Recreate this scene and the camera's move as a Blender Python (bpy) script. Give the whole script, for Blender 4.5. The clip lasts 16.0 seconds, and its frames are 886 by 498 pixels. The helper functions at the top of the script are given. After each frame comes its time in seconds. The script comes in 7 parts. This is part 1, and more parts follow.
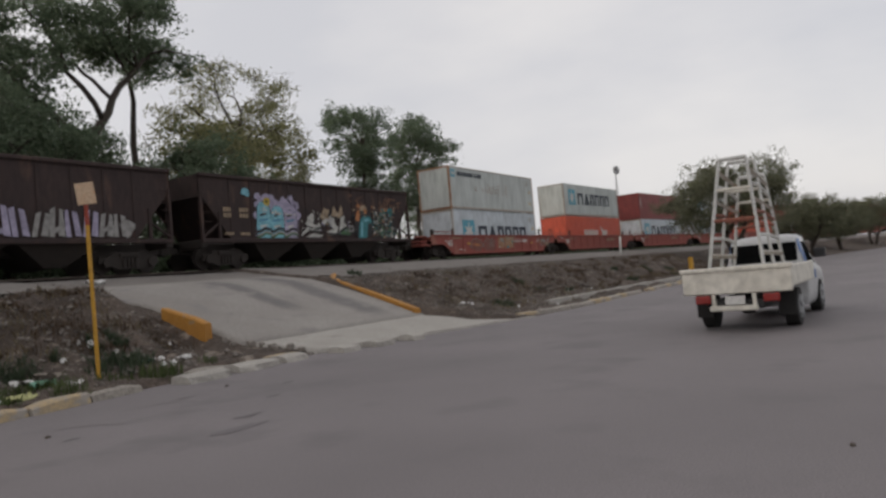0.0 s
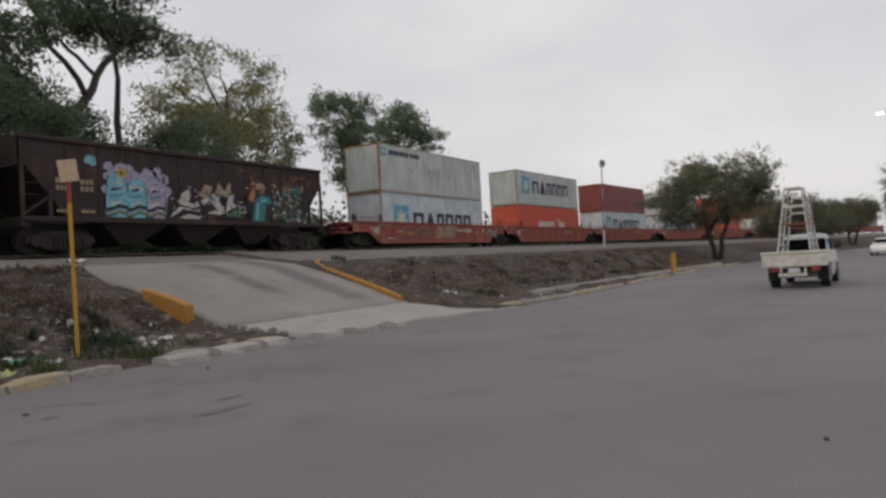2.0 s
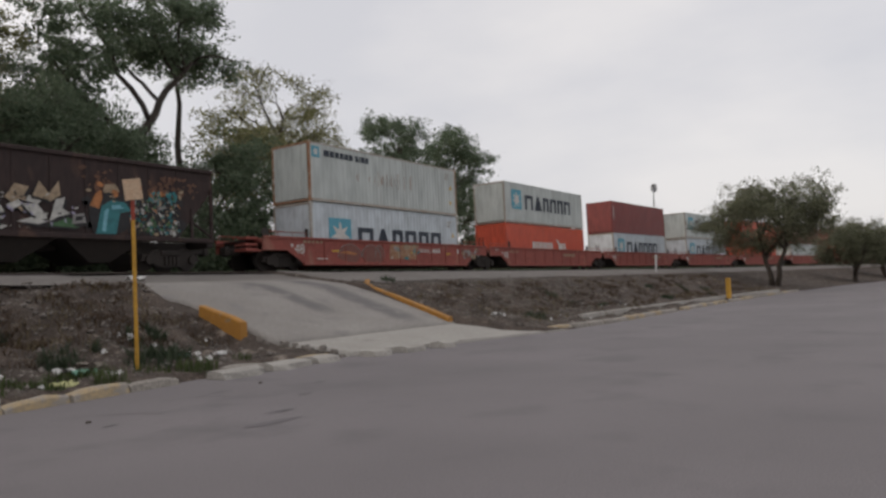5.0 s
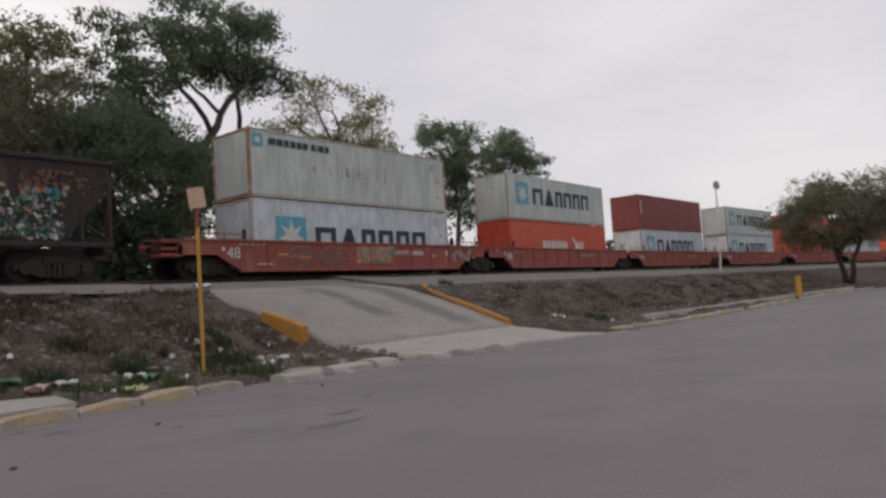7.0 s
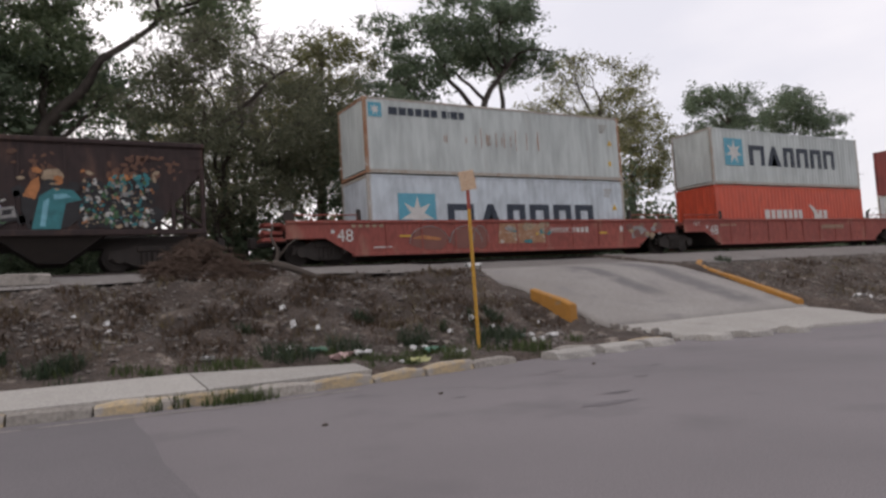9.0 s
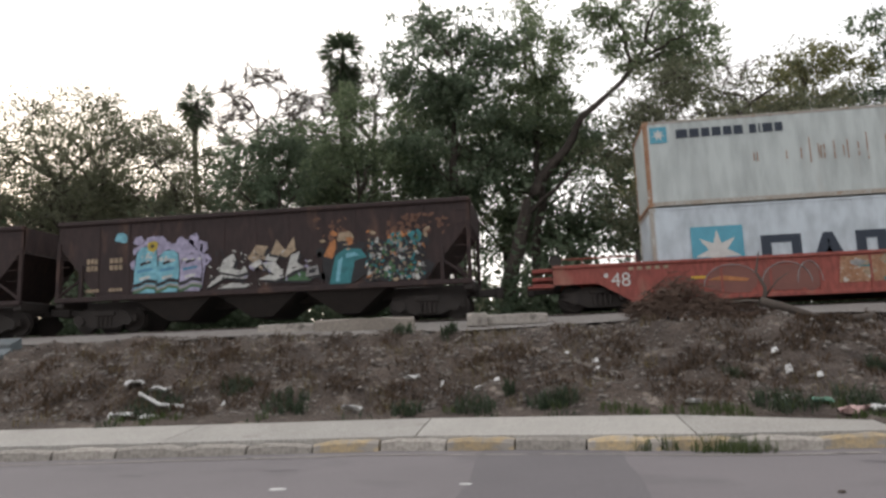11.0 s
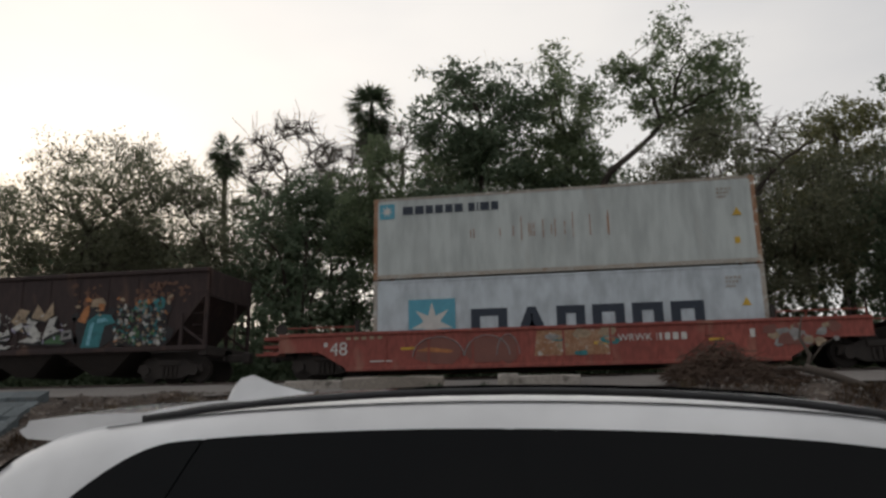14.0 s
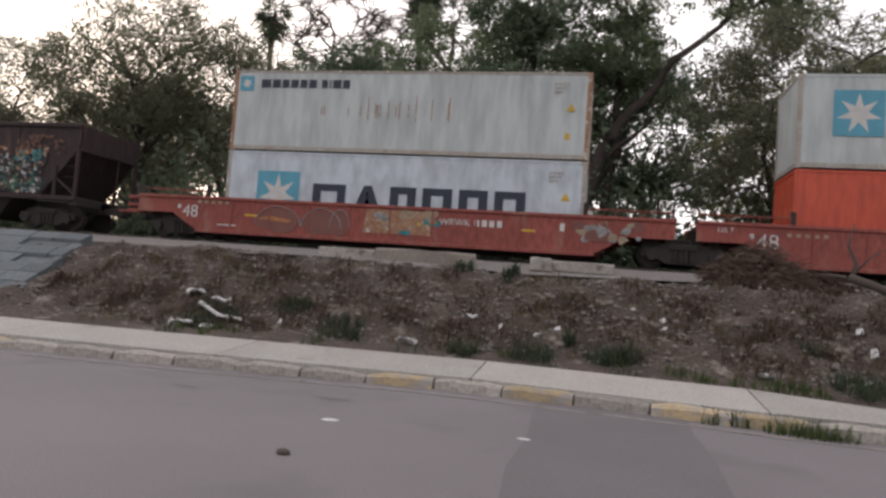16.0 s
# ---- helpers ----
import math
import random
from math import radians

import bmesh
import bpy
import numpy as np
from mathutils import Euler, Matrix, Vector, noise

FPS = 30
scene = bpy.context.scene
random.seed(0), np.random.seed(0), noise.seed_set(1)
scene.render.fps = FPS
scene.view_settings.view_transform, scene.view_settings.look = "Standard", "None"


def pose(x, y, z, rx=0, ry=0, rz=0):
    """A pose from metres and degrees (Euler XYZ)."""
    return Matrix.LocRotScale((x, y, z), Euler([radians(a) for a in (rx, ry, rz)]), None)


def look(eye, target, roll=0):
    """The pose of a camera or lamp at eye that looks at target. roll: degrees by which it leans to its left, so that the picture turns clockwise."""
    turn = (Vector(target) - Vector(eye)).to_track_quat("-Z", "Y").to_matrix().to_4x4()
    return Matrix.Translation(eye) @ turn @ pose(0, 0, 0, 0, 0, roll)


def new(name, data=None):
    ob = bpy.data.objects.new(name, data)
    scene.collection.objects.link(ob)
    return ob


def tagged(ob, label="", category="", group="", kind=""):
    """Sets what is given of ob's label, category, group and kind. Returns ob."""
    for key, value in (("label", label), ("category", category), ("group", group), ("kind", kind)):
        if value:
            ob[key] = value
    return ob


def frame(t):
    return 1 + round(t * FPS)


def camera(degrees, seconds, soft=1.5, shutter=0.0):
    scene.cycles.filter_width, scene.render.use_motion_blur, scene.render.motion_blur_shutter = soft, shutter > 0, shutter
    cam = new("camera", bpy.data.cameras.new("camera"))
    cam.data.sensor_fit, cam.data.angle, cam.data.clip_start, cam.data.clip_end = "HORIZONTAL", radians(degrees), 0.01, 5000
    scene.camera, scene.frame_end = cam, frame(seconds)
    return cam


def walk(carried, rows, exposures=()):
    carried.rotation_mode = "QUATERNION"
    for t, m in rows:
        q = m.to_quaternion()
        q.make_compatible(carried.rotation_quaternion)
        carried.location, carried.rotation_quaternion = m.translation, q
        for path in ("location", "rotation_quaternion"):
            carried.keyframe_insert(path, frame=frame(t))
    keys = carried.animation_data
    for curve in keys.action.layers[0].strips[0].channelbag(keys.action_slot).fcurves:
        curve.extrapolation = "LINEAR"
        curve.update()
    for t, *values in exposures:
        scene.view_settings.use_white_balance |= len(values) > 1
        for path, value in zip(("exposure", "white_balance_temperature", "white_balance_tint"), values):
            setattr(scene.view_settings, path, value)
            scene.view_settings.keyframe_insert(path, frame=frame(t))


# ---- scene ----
cam = camera(64.49, 16.0, soft=2.8)
PATH = [
    (0.0, pose(0.003, -0.012, 1.514, 92.21, 4.99, -57.99)),
    (0.5, pose(0.019, 0.005, 1.508, 91.78, 4.56, -60.17)),
    (1.0, pose(0.016, 0.002, 1.501, 91.35, 3.48, -58.53)),
    (1.5, pose(-0.015, -0.010, 1.505, 91.54, 3.78, -60.83)),
    (2.0, pose(-0.018, -0.001, 1.501, 91.20, 3.46, -59.33)),
    (2.5, pose(-0.022, 0.004, 1.498, 92.39, 3.61, -58.03)),
    (3.0, pose(-0.060, 0.010, 1.496, 93.63, 2.76, -54.62)),
    (3.5, pose(-0.078, 0.013, 1.521, 93.93, 3.68, -54.11)),
    (6.0, pose(-0.078, -0.015, 1.365, 92.88, 1.96, -55.92)),
    (6.5, pose(-0.019, 0.034, 1.362, 93.91, 3.19, -51.68)),
    (7.0, pose(-0.023, 0.052, 1.372, 93.96, 3.60, -50.70)),
    (7.5, pose(-0.018, 0.048, 1.362, 94.30, 3.23, -50.50)),
    (8.0, pose(-0.002, 0.068, 1.365, 94.91, 2.99, -43.05)),
    (8.5, pose(-0.005, 0.136, 1.357, 94.74, 3.30, -35.73)),
    (9.0, pose(0.009, 0.210, 1.344, 93.64, 3.64, -29.36)),
    (9.5, pose(0.036, 0.352, 1.322, 92.61, 2.47, -20.34)),
    (9.7, pose(0.033, 0.350, 1.315, 92.74, 2.35, -16.97)),
    (10.0, pose(0.058, 0.416, 1.311, 94.18, 1.69, -8.73)),
    (12.5, pose(-0.064, 0.566, 1.365, 102.49, 2.11, 13.75)),
    (13.0, pose(-0.073, 0.553, 1.393, 102.78, 2.44, 11.79)),
    (13.2, pose(-0.129, 0.593, 1.475, 108.09, 0.64, 15.47)),
    (13.5, pose(-0.213, 0.653, 1.597, 106.53, 1.35, 17.68)),
    (13.8, pose(-0.233, 0.657, 1.617, 103.84, -1.12, 12.48)),
    (14.0, pose(-0.247, 0.660, 1.630, 102.73, 0.90, 9.82)),
    (14.2, pose(-0.240, 0.684, 1.580, 103.52, 0.64, 8.63)),
    (14.5, pose(-0.229, 0.719, 1.506, 104.40, -2.99, 11.93)),
    (14.8, pose(-0.255, 0.766, 1.505, 102.01, 0.49, 3.69)),
    (15.0, pose(-0.273, 0.797, 1.505, 96.67, -0.78, 2.37)),
    (15.1, pose(-0.278, 0.819, 1.509, 95.85, 0.21, 5.04)),
    (15.5, pose(-0.298, 0.907, 1.526, 94.90, -5.41, 9.54)),
    (16.0, pose(-0.265, 0.979, 1.437, 93.40, -4.32, 12.33)),
]
EXPOSURES = ((0.0, 0.03, 6550, 13), (5.8, 0.08, 6550, 14), (7.5, 0.08, 6550, 16), (8.5, 0.25, 6500, 15), (9.0, 0.40, 6450, 18), (9.7, 0.82, 6450, 14), (10.2, 0.85, 6450, 12), (12.3, 0.38, 6500, 13), (13.1, 0.28, 6500, 12), (13.4, -1.0, 6450, 8), (13.6, -1.0, 6450, 8), (14.0, -0.32, 6500, 11), (14.5, 0.0, 6500, 12), (14.8, 0.0, 6500, 13), (15.0, 0.36, 6500, 15), (16.0, 0.50, 6500, 18))
walk(cam, PATH, EXPOSURES)

# ---- light ----
SUN_AZ, SUN_EL = 38.0, 13.0     # degrees to the left of +y, and above the horizon
world = bpy.data.worlds.new("overcast_evening_sky")
scene.world = world
world.use_nodes = True
wn, wl = world.node_tree.nodes, world.node_tree.links
wn.clear()
w_out, w_bg, w_sky = wn.new("ShaderNodeOutputWorld"), wn.new("ShaderNodeBackground"), wn.new("ShaderNodeTexSky")
w_sky.sky_type, w_sky.sun_disc = "NISHITA", False
w_sky.sun_elevation, w_sky.sun_rotation = radians(SUN_EL), radians(-SUN_AZ)
w_sky.air_density, w_sky.dust_density = 1.0, 3.0
w_geo, w_map = wn.new("ShaderNodeTexCoord"), wn.new("ShaderNodeMapping")
w_map.inputs["Scale"].default_value = (1.2, 1.2, 3.4)
w_noise, w_ramp = wn.new("ShaderNodeTexNoise"), wn.new("ShaderNodeValToRGB")
w_noise.inputs["Scale"].default_value, w_noise.inputs["Detail"].default_value = 1.7, 5.0
w_noise.inputs["Roughness"].default_value = 0.5
w_ramp.color_ramp.elements[0].position, w_ramp.color_ramp.elements[0].color = 0.36, (5.5, 5.6, 5.8, 1)
w_ramp.color_ramp.elements[1].position, w_ramp.color_ramp.elements[1].color = 0.64, (6.7, 6.65, 6.55, 1)
# the cloud deck is brighter and warmer towards the hidden sun
w_dot, w_glow = wn.new("ShaderNodeVectorMath"), wn.new("ShaderNodeMapRange")
w_dot.operation = "DOT_PRODUCT"
az, el = radians(SUN_AZ), radians(SUN_EL)
w_dot.inputs[1].default_value = (-math.sin(az) * math.cos(el), math.cos(az) * math.cos(el), math.sin(el))
w_glow.inputs["From Min"].default_value, w_glow.inputs["From Max"].default_value = 0.20, 1.0
w_glow.interpolation_type = "SMOOTHSTEP"
w_warm, w_mix = wn.new("ShaderNodeMix"), wn.new("ShaderNodeMix")
w_warm.data_type, w_mix.data_type = "RGBA", "RGBA"
w_warm.blend_type = "ADD"
w_warm.inputs[7].default_value = (4.3, 3.95, 3.4, 1)
w_mix.inputs[0].default_value = 0.88
wl.new(w_geo.outputs["Generated"], w_map.inputs["Vector"])
wl.new(w_map.outputs[0], w_noise.inputs["Vector"])
wl.new(w_noise.outputs["Fac"], w_ramp.inputs[0])
wl.new(w_geo.outputs["Generated"], w_dot.inputs[0])
wl.new(w_dot.outputs["Value"], w_glow.inputs["Value"])
wl.new(w_glow.outputs[0], w_warm.inputs[0])
wl.new(w_ramp.outputs[0], w_warm.inputs[6])
wl.new(w_sky.outputs[0], w_mix.inputs[6])
wl.new(w_warm.outputs[2], w_mix.inputs[7])
wl.new(w_mix.outputs[2], w_bg.inputs[0])
wl.new(w_bg.outputs[0], w_out.inputs[0])
w_bg.inputs["Strength"].default_value = 0.12

sun = new("sun", bpy.data.lights.new("sun", "SUN"))
sun.data.energy, sun.data.angle, sun.data.color = 0.7, radians(14), (1.0, 0.87, 0.72)
sun.matrix_world = look((-math.sin(az) * 60, math.cos(az) * 60, 60 * math.tan(el)), (0, 0, 0))


# ---- materials ----
def mat(name, col, rough=0.8, metal=0.0, col2=None, scale=3.0, fine=40.0, bump=0.15, stain=None, stain_at=0.6, spread=0.08, streak=1.0, rand=0.0, coat=0.0, bump_dist=0.02, spec=0.5):
    """A painted, earthy or metal surface: two tones by noise at two scales, stains, relief, and a little change from piece to piece."""
    m = bpy.data.materials.new(name)
    m.use_nodes = True
    n, l = m.node_tree.nodes, m.node_tree.links
    b = n["Principled BSDF"]
    b.inputs["Roughness"].default_value, b.inputs["Metallic"].default_value = rough, metal
    b.inputs["Specular IOR Level"].default_value = spec
    b.inputs["Coat Weight"].default_value = coat
    tc, mp = n.new("ShaderNodeTexCoord"), n.new("ShaderNodeMapping")
    mp.inputs["Scale"].default_value = (1, 1, streak)
    l.new(tc.outputs["Object"], mp.inputs[0])

    def tex(s, detail):
        t = n.new("ShaderNodeTexNoise")
        t.inputs["Scale"].default_value, t.inputs["Detail"].default_value = s, detail
        l.new(mp.outputs[0], t.inputs["Vector"])
        return t.outputs["Fac"]

    def mix(fac, a, c, kind="MIX"):
        x = n.new("ShaderNodeMix")
        x.data_type, x.blend_type = "RGBA", kind
        for sock, v in ((0, fac), (6, a), (7, c)):
            if isinstance(v, (tuple, float)):
                x.inputs[sock].default_value = v if isinstance(v, float) else (*v, 1)
            else:
                l.new(v, x.inputs[sock])
        return x.outputs[2]

    def step(v, lo, hi):
        r = n.new("ShaderNodeMapRange")
        r.inputs["From Min"].default_value, r.inputs["From Max"].default_value = lo, hi
        l.new(v, r.inputs["Value"])
        return r.outputs[0]

    col2 = col2 or tuple(c * 0.78 for c in col)
    big, small = tex(scale, 4), tex(fine, 3)
    c = mix(step(big, 0.3, 0.7), col, col2)
    c = mix(step(small, 0.35, 0.75), c, tuple(v * 0.7 for v in col2))
    if stain:
        c = mix(step(tex(scale * 1.7 + 0.3, 6), stain_at, stain_at + spread), c, stain)
    if rand:
        oi, hs, mr = n.new("ShaderNodeObjectInfo"), n.new("ShaderNodeHueSaturation"), n.new("ShaderNodeMapRange")
        mr.inputs["To Min"].default_value, mr.inputs["To Max"].default_value = 1 - rand, 1 + rand
        l.new(oi.outputs["Random"], mr.inputs["Value"])
        l.new(mr.outputs[0], hs.inputs["Value"])
        l.new(c, hs.inputs["Color"])
        c = hs.outputs[0]
    l.new(c, b.inputs["Base Color"])
    if bump:
        bp = n.new("ShaderNodeBump")
        bp.inputs["Strength"].default_value, bp.inputs["Distance"].default_value = bump, bump_dist
        l.new(small, bp.inputs["Height"])
        l.new(bp.outputs[0], b.inputs["Normal"])
    return m


def leaf_mat(name, col, col2):
    """Leaves: two greens by island, a little light through them."""
    m = bpy.data.materials.new(name)
    m.use_nodes = True
    n, l = m.node_tree.nodes, m.node_tree.links
    b, geo, ramp = n["Principled BSDF"], n.new("ShaderNodeNewGeometry"), n.new("ShaderNodeValToRGB")
    ramp.color_ramp.elements[0].color, ramp.color_ramp.elements[1].color = (*col, 1), (*col2, 1)
    l.new(geo.outputs["Random Per Island"], ramp.inputs[0])
    l.new(ramp.outputs[0], b.inputs["Base Color"])
    b.inputs["Roughness"].default_value, b.inputs["Specular IOR Level"].default_value = 0.6, 0.25
    tr, mx = n.new("ShaderNodeBsdfTranslucent"), n.new("ShaderNodeMixShader")
    l.new(ramp.outputs[0], tr.inputs["Color"])
    mx.inputs[0].default_value = 0.5
    l.new(b.outputs[0], mx.inputs[1])
    l.new(tr.outputs[0], mx.inputs[2])
    l.new(mx.outputs[0], n["Material Output"].inputs["Surface"])
    return m


M = {
    "asphalt": mat("asphalt", (0.228, 0.205, 0.210), 0.80, col2=(0.165, 0.149, 0.153), scale=0.22, fine=70, bump=0.12, bump_dist=0.004, stain=(0.138, 0.125, 0.129), stain_at=0.55, spread=0.14),
    "asphalt_patch": mat("asphalt_patch", (0.165, 0.150, 0.156), 0.85, col2=(0.143, 0.131, 0.136), scale=0.8, fine=70, bump=0.12, bump_dist=0.004),
    "tar": mat("tar", (0.115, 0.108, 0.11), 0.8, scale=4, bump=0.1),
    "dirt": mat("dirt", (0.132, 0.100, 0.079), 0.95, col2=(0.052, 0.038, 0.030), scale=1.3, fine=13, bump=1.0, bump_dist=0.09, stain=(0.25, 0.21, 0.175), stain_at=0.60, spread=0.12),
    "gravel": mat("gravel", (0.24, 0.22, 0.205), 0.95, col2=(0.18, 0.162, 0.148), scale=0.6, fine=22, bump=0.7, bump_dist=0.03, stain=(0.16, 0.14, 0.125), stain_at=0.62, spread=0.15),
    "ballast": mat("ballast", (0.17, 0.155, 0.145), 0.95, scale=2, fine=18, bump=1.0, bump_dist=0.05),
    "stone": mat("stone", (0.27, 0.24, 0.21), 0.9, col2=(0.17, 0.15, 0.135), scale=0.7, fine=9, bump=0.4),
    "concrete": mat("concrete", (0.43, 0.41, 0.375), 0.9, col2=(0.35, 0.33, 0.30), scale=0.9, fine=26, bump=0.35, bump_dist=0.012, stain=(0.24, 0.22, 0.20), stain_at=0.63, spread=0.14, rand=0.10),
    "concrete_old": mat("concrete_old", (0.40, 0.37, 0.325), 0.92, col2=(0.29, 0.26, 0.23), scale=1.6, fine=18, bump=0.6, bump_dist=0.02, stain=(0.13, 0.115, 0.10), stain_at=0.60, rand=0.15),
    "ramp": mat("ramp", (0.335, 0.315, 0.29), 0.85, col2=(0.25, 0.23, 0.212), scale=0.45, fine=20, bump=0.3, bump_dist=0.012, stain=(0.185, 0.172, 0.17), stain_at=0.57, spread=0.16),
    "yellow": mat("yellow", (0.47, 0.22, 0.03), 0.7, col2=(0.37, 0.17, 0.03), scale=2.5, fine=30, bump=0.2, stain=(0.27, 0.19, 0.11), stain_at=0.62),
    "yellow_worn": mat("yellow_worn", (0.46, 0.33, 0.17), 0.85, col2=(0.40, 0.34, 0.25), scale=2.5, fine=22, bump=0.5, stain=(0.30, 0.27, 0.235), stain_at=0.50, rand=0.15),
    "post_yellow": mat("post_yellow", (0.62, 0.33, 0.03), 0.55, scale=5, bump=0.05, stain=(0.32, 0.19, 0.06), stain_at=0.66),
    "post_red": mat("post_red", (0.36, 0.06, 0.035), 0.6, bump=0.05),
    "sign": mat("sign", (0.62, 0.47, 0.33), 0.6, col2=(0.55, 0.38, 0.25), scale=6, bump=0.05, stain=(0.50, 0.26, 0.13), stain_at=0.60),
    "grey_paint": mat("grey_paint", (0.485, 0.525, 0.505), 0.55, col2=(0.465, 0.50, 0.485), scale=0.7, fine=3, bump=0.06, stain=(0.49, 0.485, 0.45), stain_at=0.64, spread=0.3, streak=0.25),
    "blue_grey_paint": mat("blue_grey_paint", (0.53, 0.585, 0.62), 0.55, col2=(0.50, 0.55, 0.585), scale=0.7, fine=3, bump=0.06, stain=(0.46, 0.49, 0.50), stain_at=0.66, spread=0.3, streak=0.5),
    "orange_paint": mat("orange_paint", (0.60, 0.085, 0.035), 0.5, col2=(0.52, 0.07, 0.03), scale=1.0, fine=8, bump=0.05, streak=0.2),
    "maroon_paint": mat("maroon_paint", (0.24, 0.035, 0.03), 0.55, col2=(0.19, 0.03, 0.028), scale=1.0, fine=8, bump=0.05, streak=0.2),
    "white_paint": mat("white_paint", (0.66, 0.66, 0.64), 0.5, scale=1.5, bump=0.04, streak=0.3),
    "rust_frame": mat("rust_frame", (0.40, 0.27, 0.18), 0.8, col2=(0.30, 0.14, 0.07), scale=3, fine=14, bump=0.3, stain=(0.46, 0.43, 0.38), stain_at=0.58),
    "grey_frame": mat("grey_frame", (0.45, 0.44, 0.41), 0.7, col2=(0.36, 0.31, 0.25), scale=3, fine=14, bump=0.2, stain=(0.25, 0.14, 0.08), stain_at=0.64),
    "well_red": mat("well_red", (0.335, 0.085, 0.062), 0.75, col2=(0.25, 0.062, 0.048), scale=0.7, fine=9, bump=0.2, stain=(0.30, 0.155, 0.11), stain_at=0.58, spread=0.2, streak=0.4),
    "hopper_brown": mat("hopper_brown", (0.048, 0.027, 0.024), 0.8, col2=(0.030, 0.018, 0.017), scale=0.8, fine=7, bump=0.25, stain=(0.105, 0.056, 0.040), stain_at=0.58, spread=0.2, streak=0.35),
    "dark_steel": mat("dark_steel", (0.030, 0.026, 0.024), 0.75, 0.2, col2=(0.045, 0.035, 0.03), scale=4, bump=0.2),
    "rail_steel": mat("rail_steel", (0.16, 0.13, 0.115), 0.5, 0.7, scale=6, bump=0.1),
    "tie": mat("tie", (0.10, 0.08, 0.065), 0.9, scale=5, bump=0.5),
    "navy": mat("navy", (0.022, 0.034, 0.055), 0.6, scale=2, bump=0.0),
    "sky_blue": mat("sky_blue", (0.11, 0.40, 0.52), 0.6, scale=3, bump=0.0),
    "white_mark": mat("white_mark", (0.70, 0.68, 0.64), 0.7, scale=4, bump=0.0),
    "yellow_mark": mat("yellow_mark", (0.72, 0.45, 0.05), 0.7, bump=0.0),
    "bark": mat("bark", (0.085, 0.068, 0.055), 0.95, col2=(0.05, 0.04, 0.033), scale=3, fine=20, bump=0.8, bump_dist=0.03),
    "bark_pale": mat("bark_pale", (0.22, 0.19, 0.165), 0.95, scale=3, fine=20, bump=0.6, bump_dist=0.03),
    "brush": mat("brush", (0.13, 0.085, 0.062), 0.95, scale=3, bump=0.2),
    "log": mat("log", (0.105, 0.085, 0.07), 0.95, scale=4, bump=0.6),
    "plank": mat("plank", (0.30, 0.265, 0.225), 0.9, col2=(0.22, 0.19, 0.16), scale=2, fine=24, bump=0.5, rand=0.1),
    "car_white": mat("car_white", (0.80, 0.80, 0.80), 0.25, scale=0.8, col2=(0.78, 0.78, 0.78), fine=3, bump=0.0, coat=1.0),
    "truck_white": mat("truck_white", (0.72, 0.69, 0.62), 0.5, col2=(0.66, 0.63, 0.555), scale=1.2, fine=6, bump=0.02, stain=(0.52, 0.48, 0.41), stain_at=0.66, spread=0.25),
    "truck_cab": mat("truck_cab", (0.66, 0.67, 0.68), 0.4, scale=2, bump=0.0, coat=0.3),
    "truck_blue": mat("truck_blue", (0.03, 0.14, 0.42), 0.45, scale=2, bump=0.0, coat=0.3),
    "rubber": mat("rubber", (0.022, 0.021, 0.021), 0.85, scale=8, bump=0.2),
    "black_plastic": mat("black_plastic", (0.025, 0.025, 0.027), 0.55, scale=8, bump=0.05),
    "chrome": mat("chrome", (0.55, 0.55, 0.56), 0.25, 0.9, scale=3, bump=0.0),
    "red_lamp": mat("red_lamp", (0.30, 0.02, 0.015), 0.25, scale=3, bump=0.0, coat=0.5),
    "lamp_glass": mat("lamp_glass", (0.6, 0.6, 0.6), 0.1, scale=3, bump=0.0, coat=0.5),
    "rust_tube": mat("rust_tube", (0.30, 0.11, 0.075), 0.8, scale=5, bump=0.2),
    "pole_wood": mat("pole_wood", (0.09, 0.075, 0.062), 0.9, scale=3, bump=0.4),
    "wire": mat("wire", (0.03, 0.03, 0.03), 0.7, bump=0.0),
    "galvanised": mat("galvanised", (0.42, 0.43, 0.44), 0.5, 0.6, scale=3, bump=0.05),
    "teal_wall": mat("teal_wall", (0.135, 0.158, 0.165), 0.9, col2=(0.11, 0.128, 0.135), scale=1.2, fine=14, bump=0.5, stain=(0.13, 0.135, 0.135), stain_at=0.62, rand=0.2),
    "litter_white": mat("litter_white", (0.72, 0.71, 0.69), 0.6, scale=8, bump=0.1),
    "litter_pink": mat("litter_pink", (0.66, 0.45, 0.42), 0.6, scale=8, bump=0.1),
    "litter_green": mat("litter_green", (0.16, 0.36, 0.26), 0.6, scale=8, bump=0.1),
    "litter_yellow": mat("litter_yellow", (0.55, 0.55, 0.25), 0.6, scale=8, bump=0.1),
    "dead_brush": leaf_mat("dead_brush", (0.055, 0.038, 0.028), (0.13, 0.09, 0.06)),
    "well_shadow": mat("well_shadow", (0.165, 0.070, 0.058), 0.8, col2=(0.22, 0.092, 0.072), scale=2, bump=0.1),
    "dry_weed": leaf_mat("dry_weed", (0.12, 0.095, 0.055), (0.19, 0.15, 0.085)),
    "grass": leaf_mat("grass", (0.050, 0.075, 0.024), (0.095, 0.122, 0.048)),
    "weed": leaf_mat("weed", (0.038, 0.056, 0.034), (0.072, 0.092, 0.055)),
    "leaf_dark": leaf_mat("leaf_dark", (0.088, 0.126, 0.078), (0.175, 0.218, 0.142)),
    "leaf_mid": leaf_mat("leaf_mid", (0.115, 0.155, 0.085), (0.22, 0.265, 0.155)),
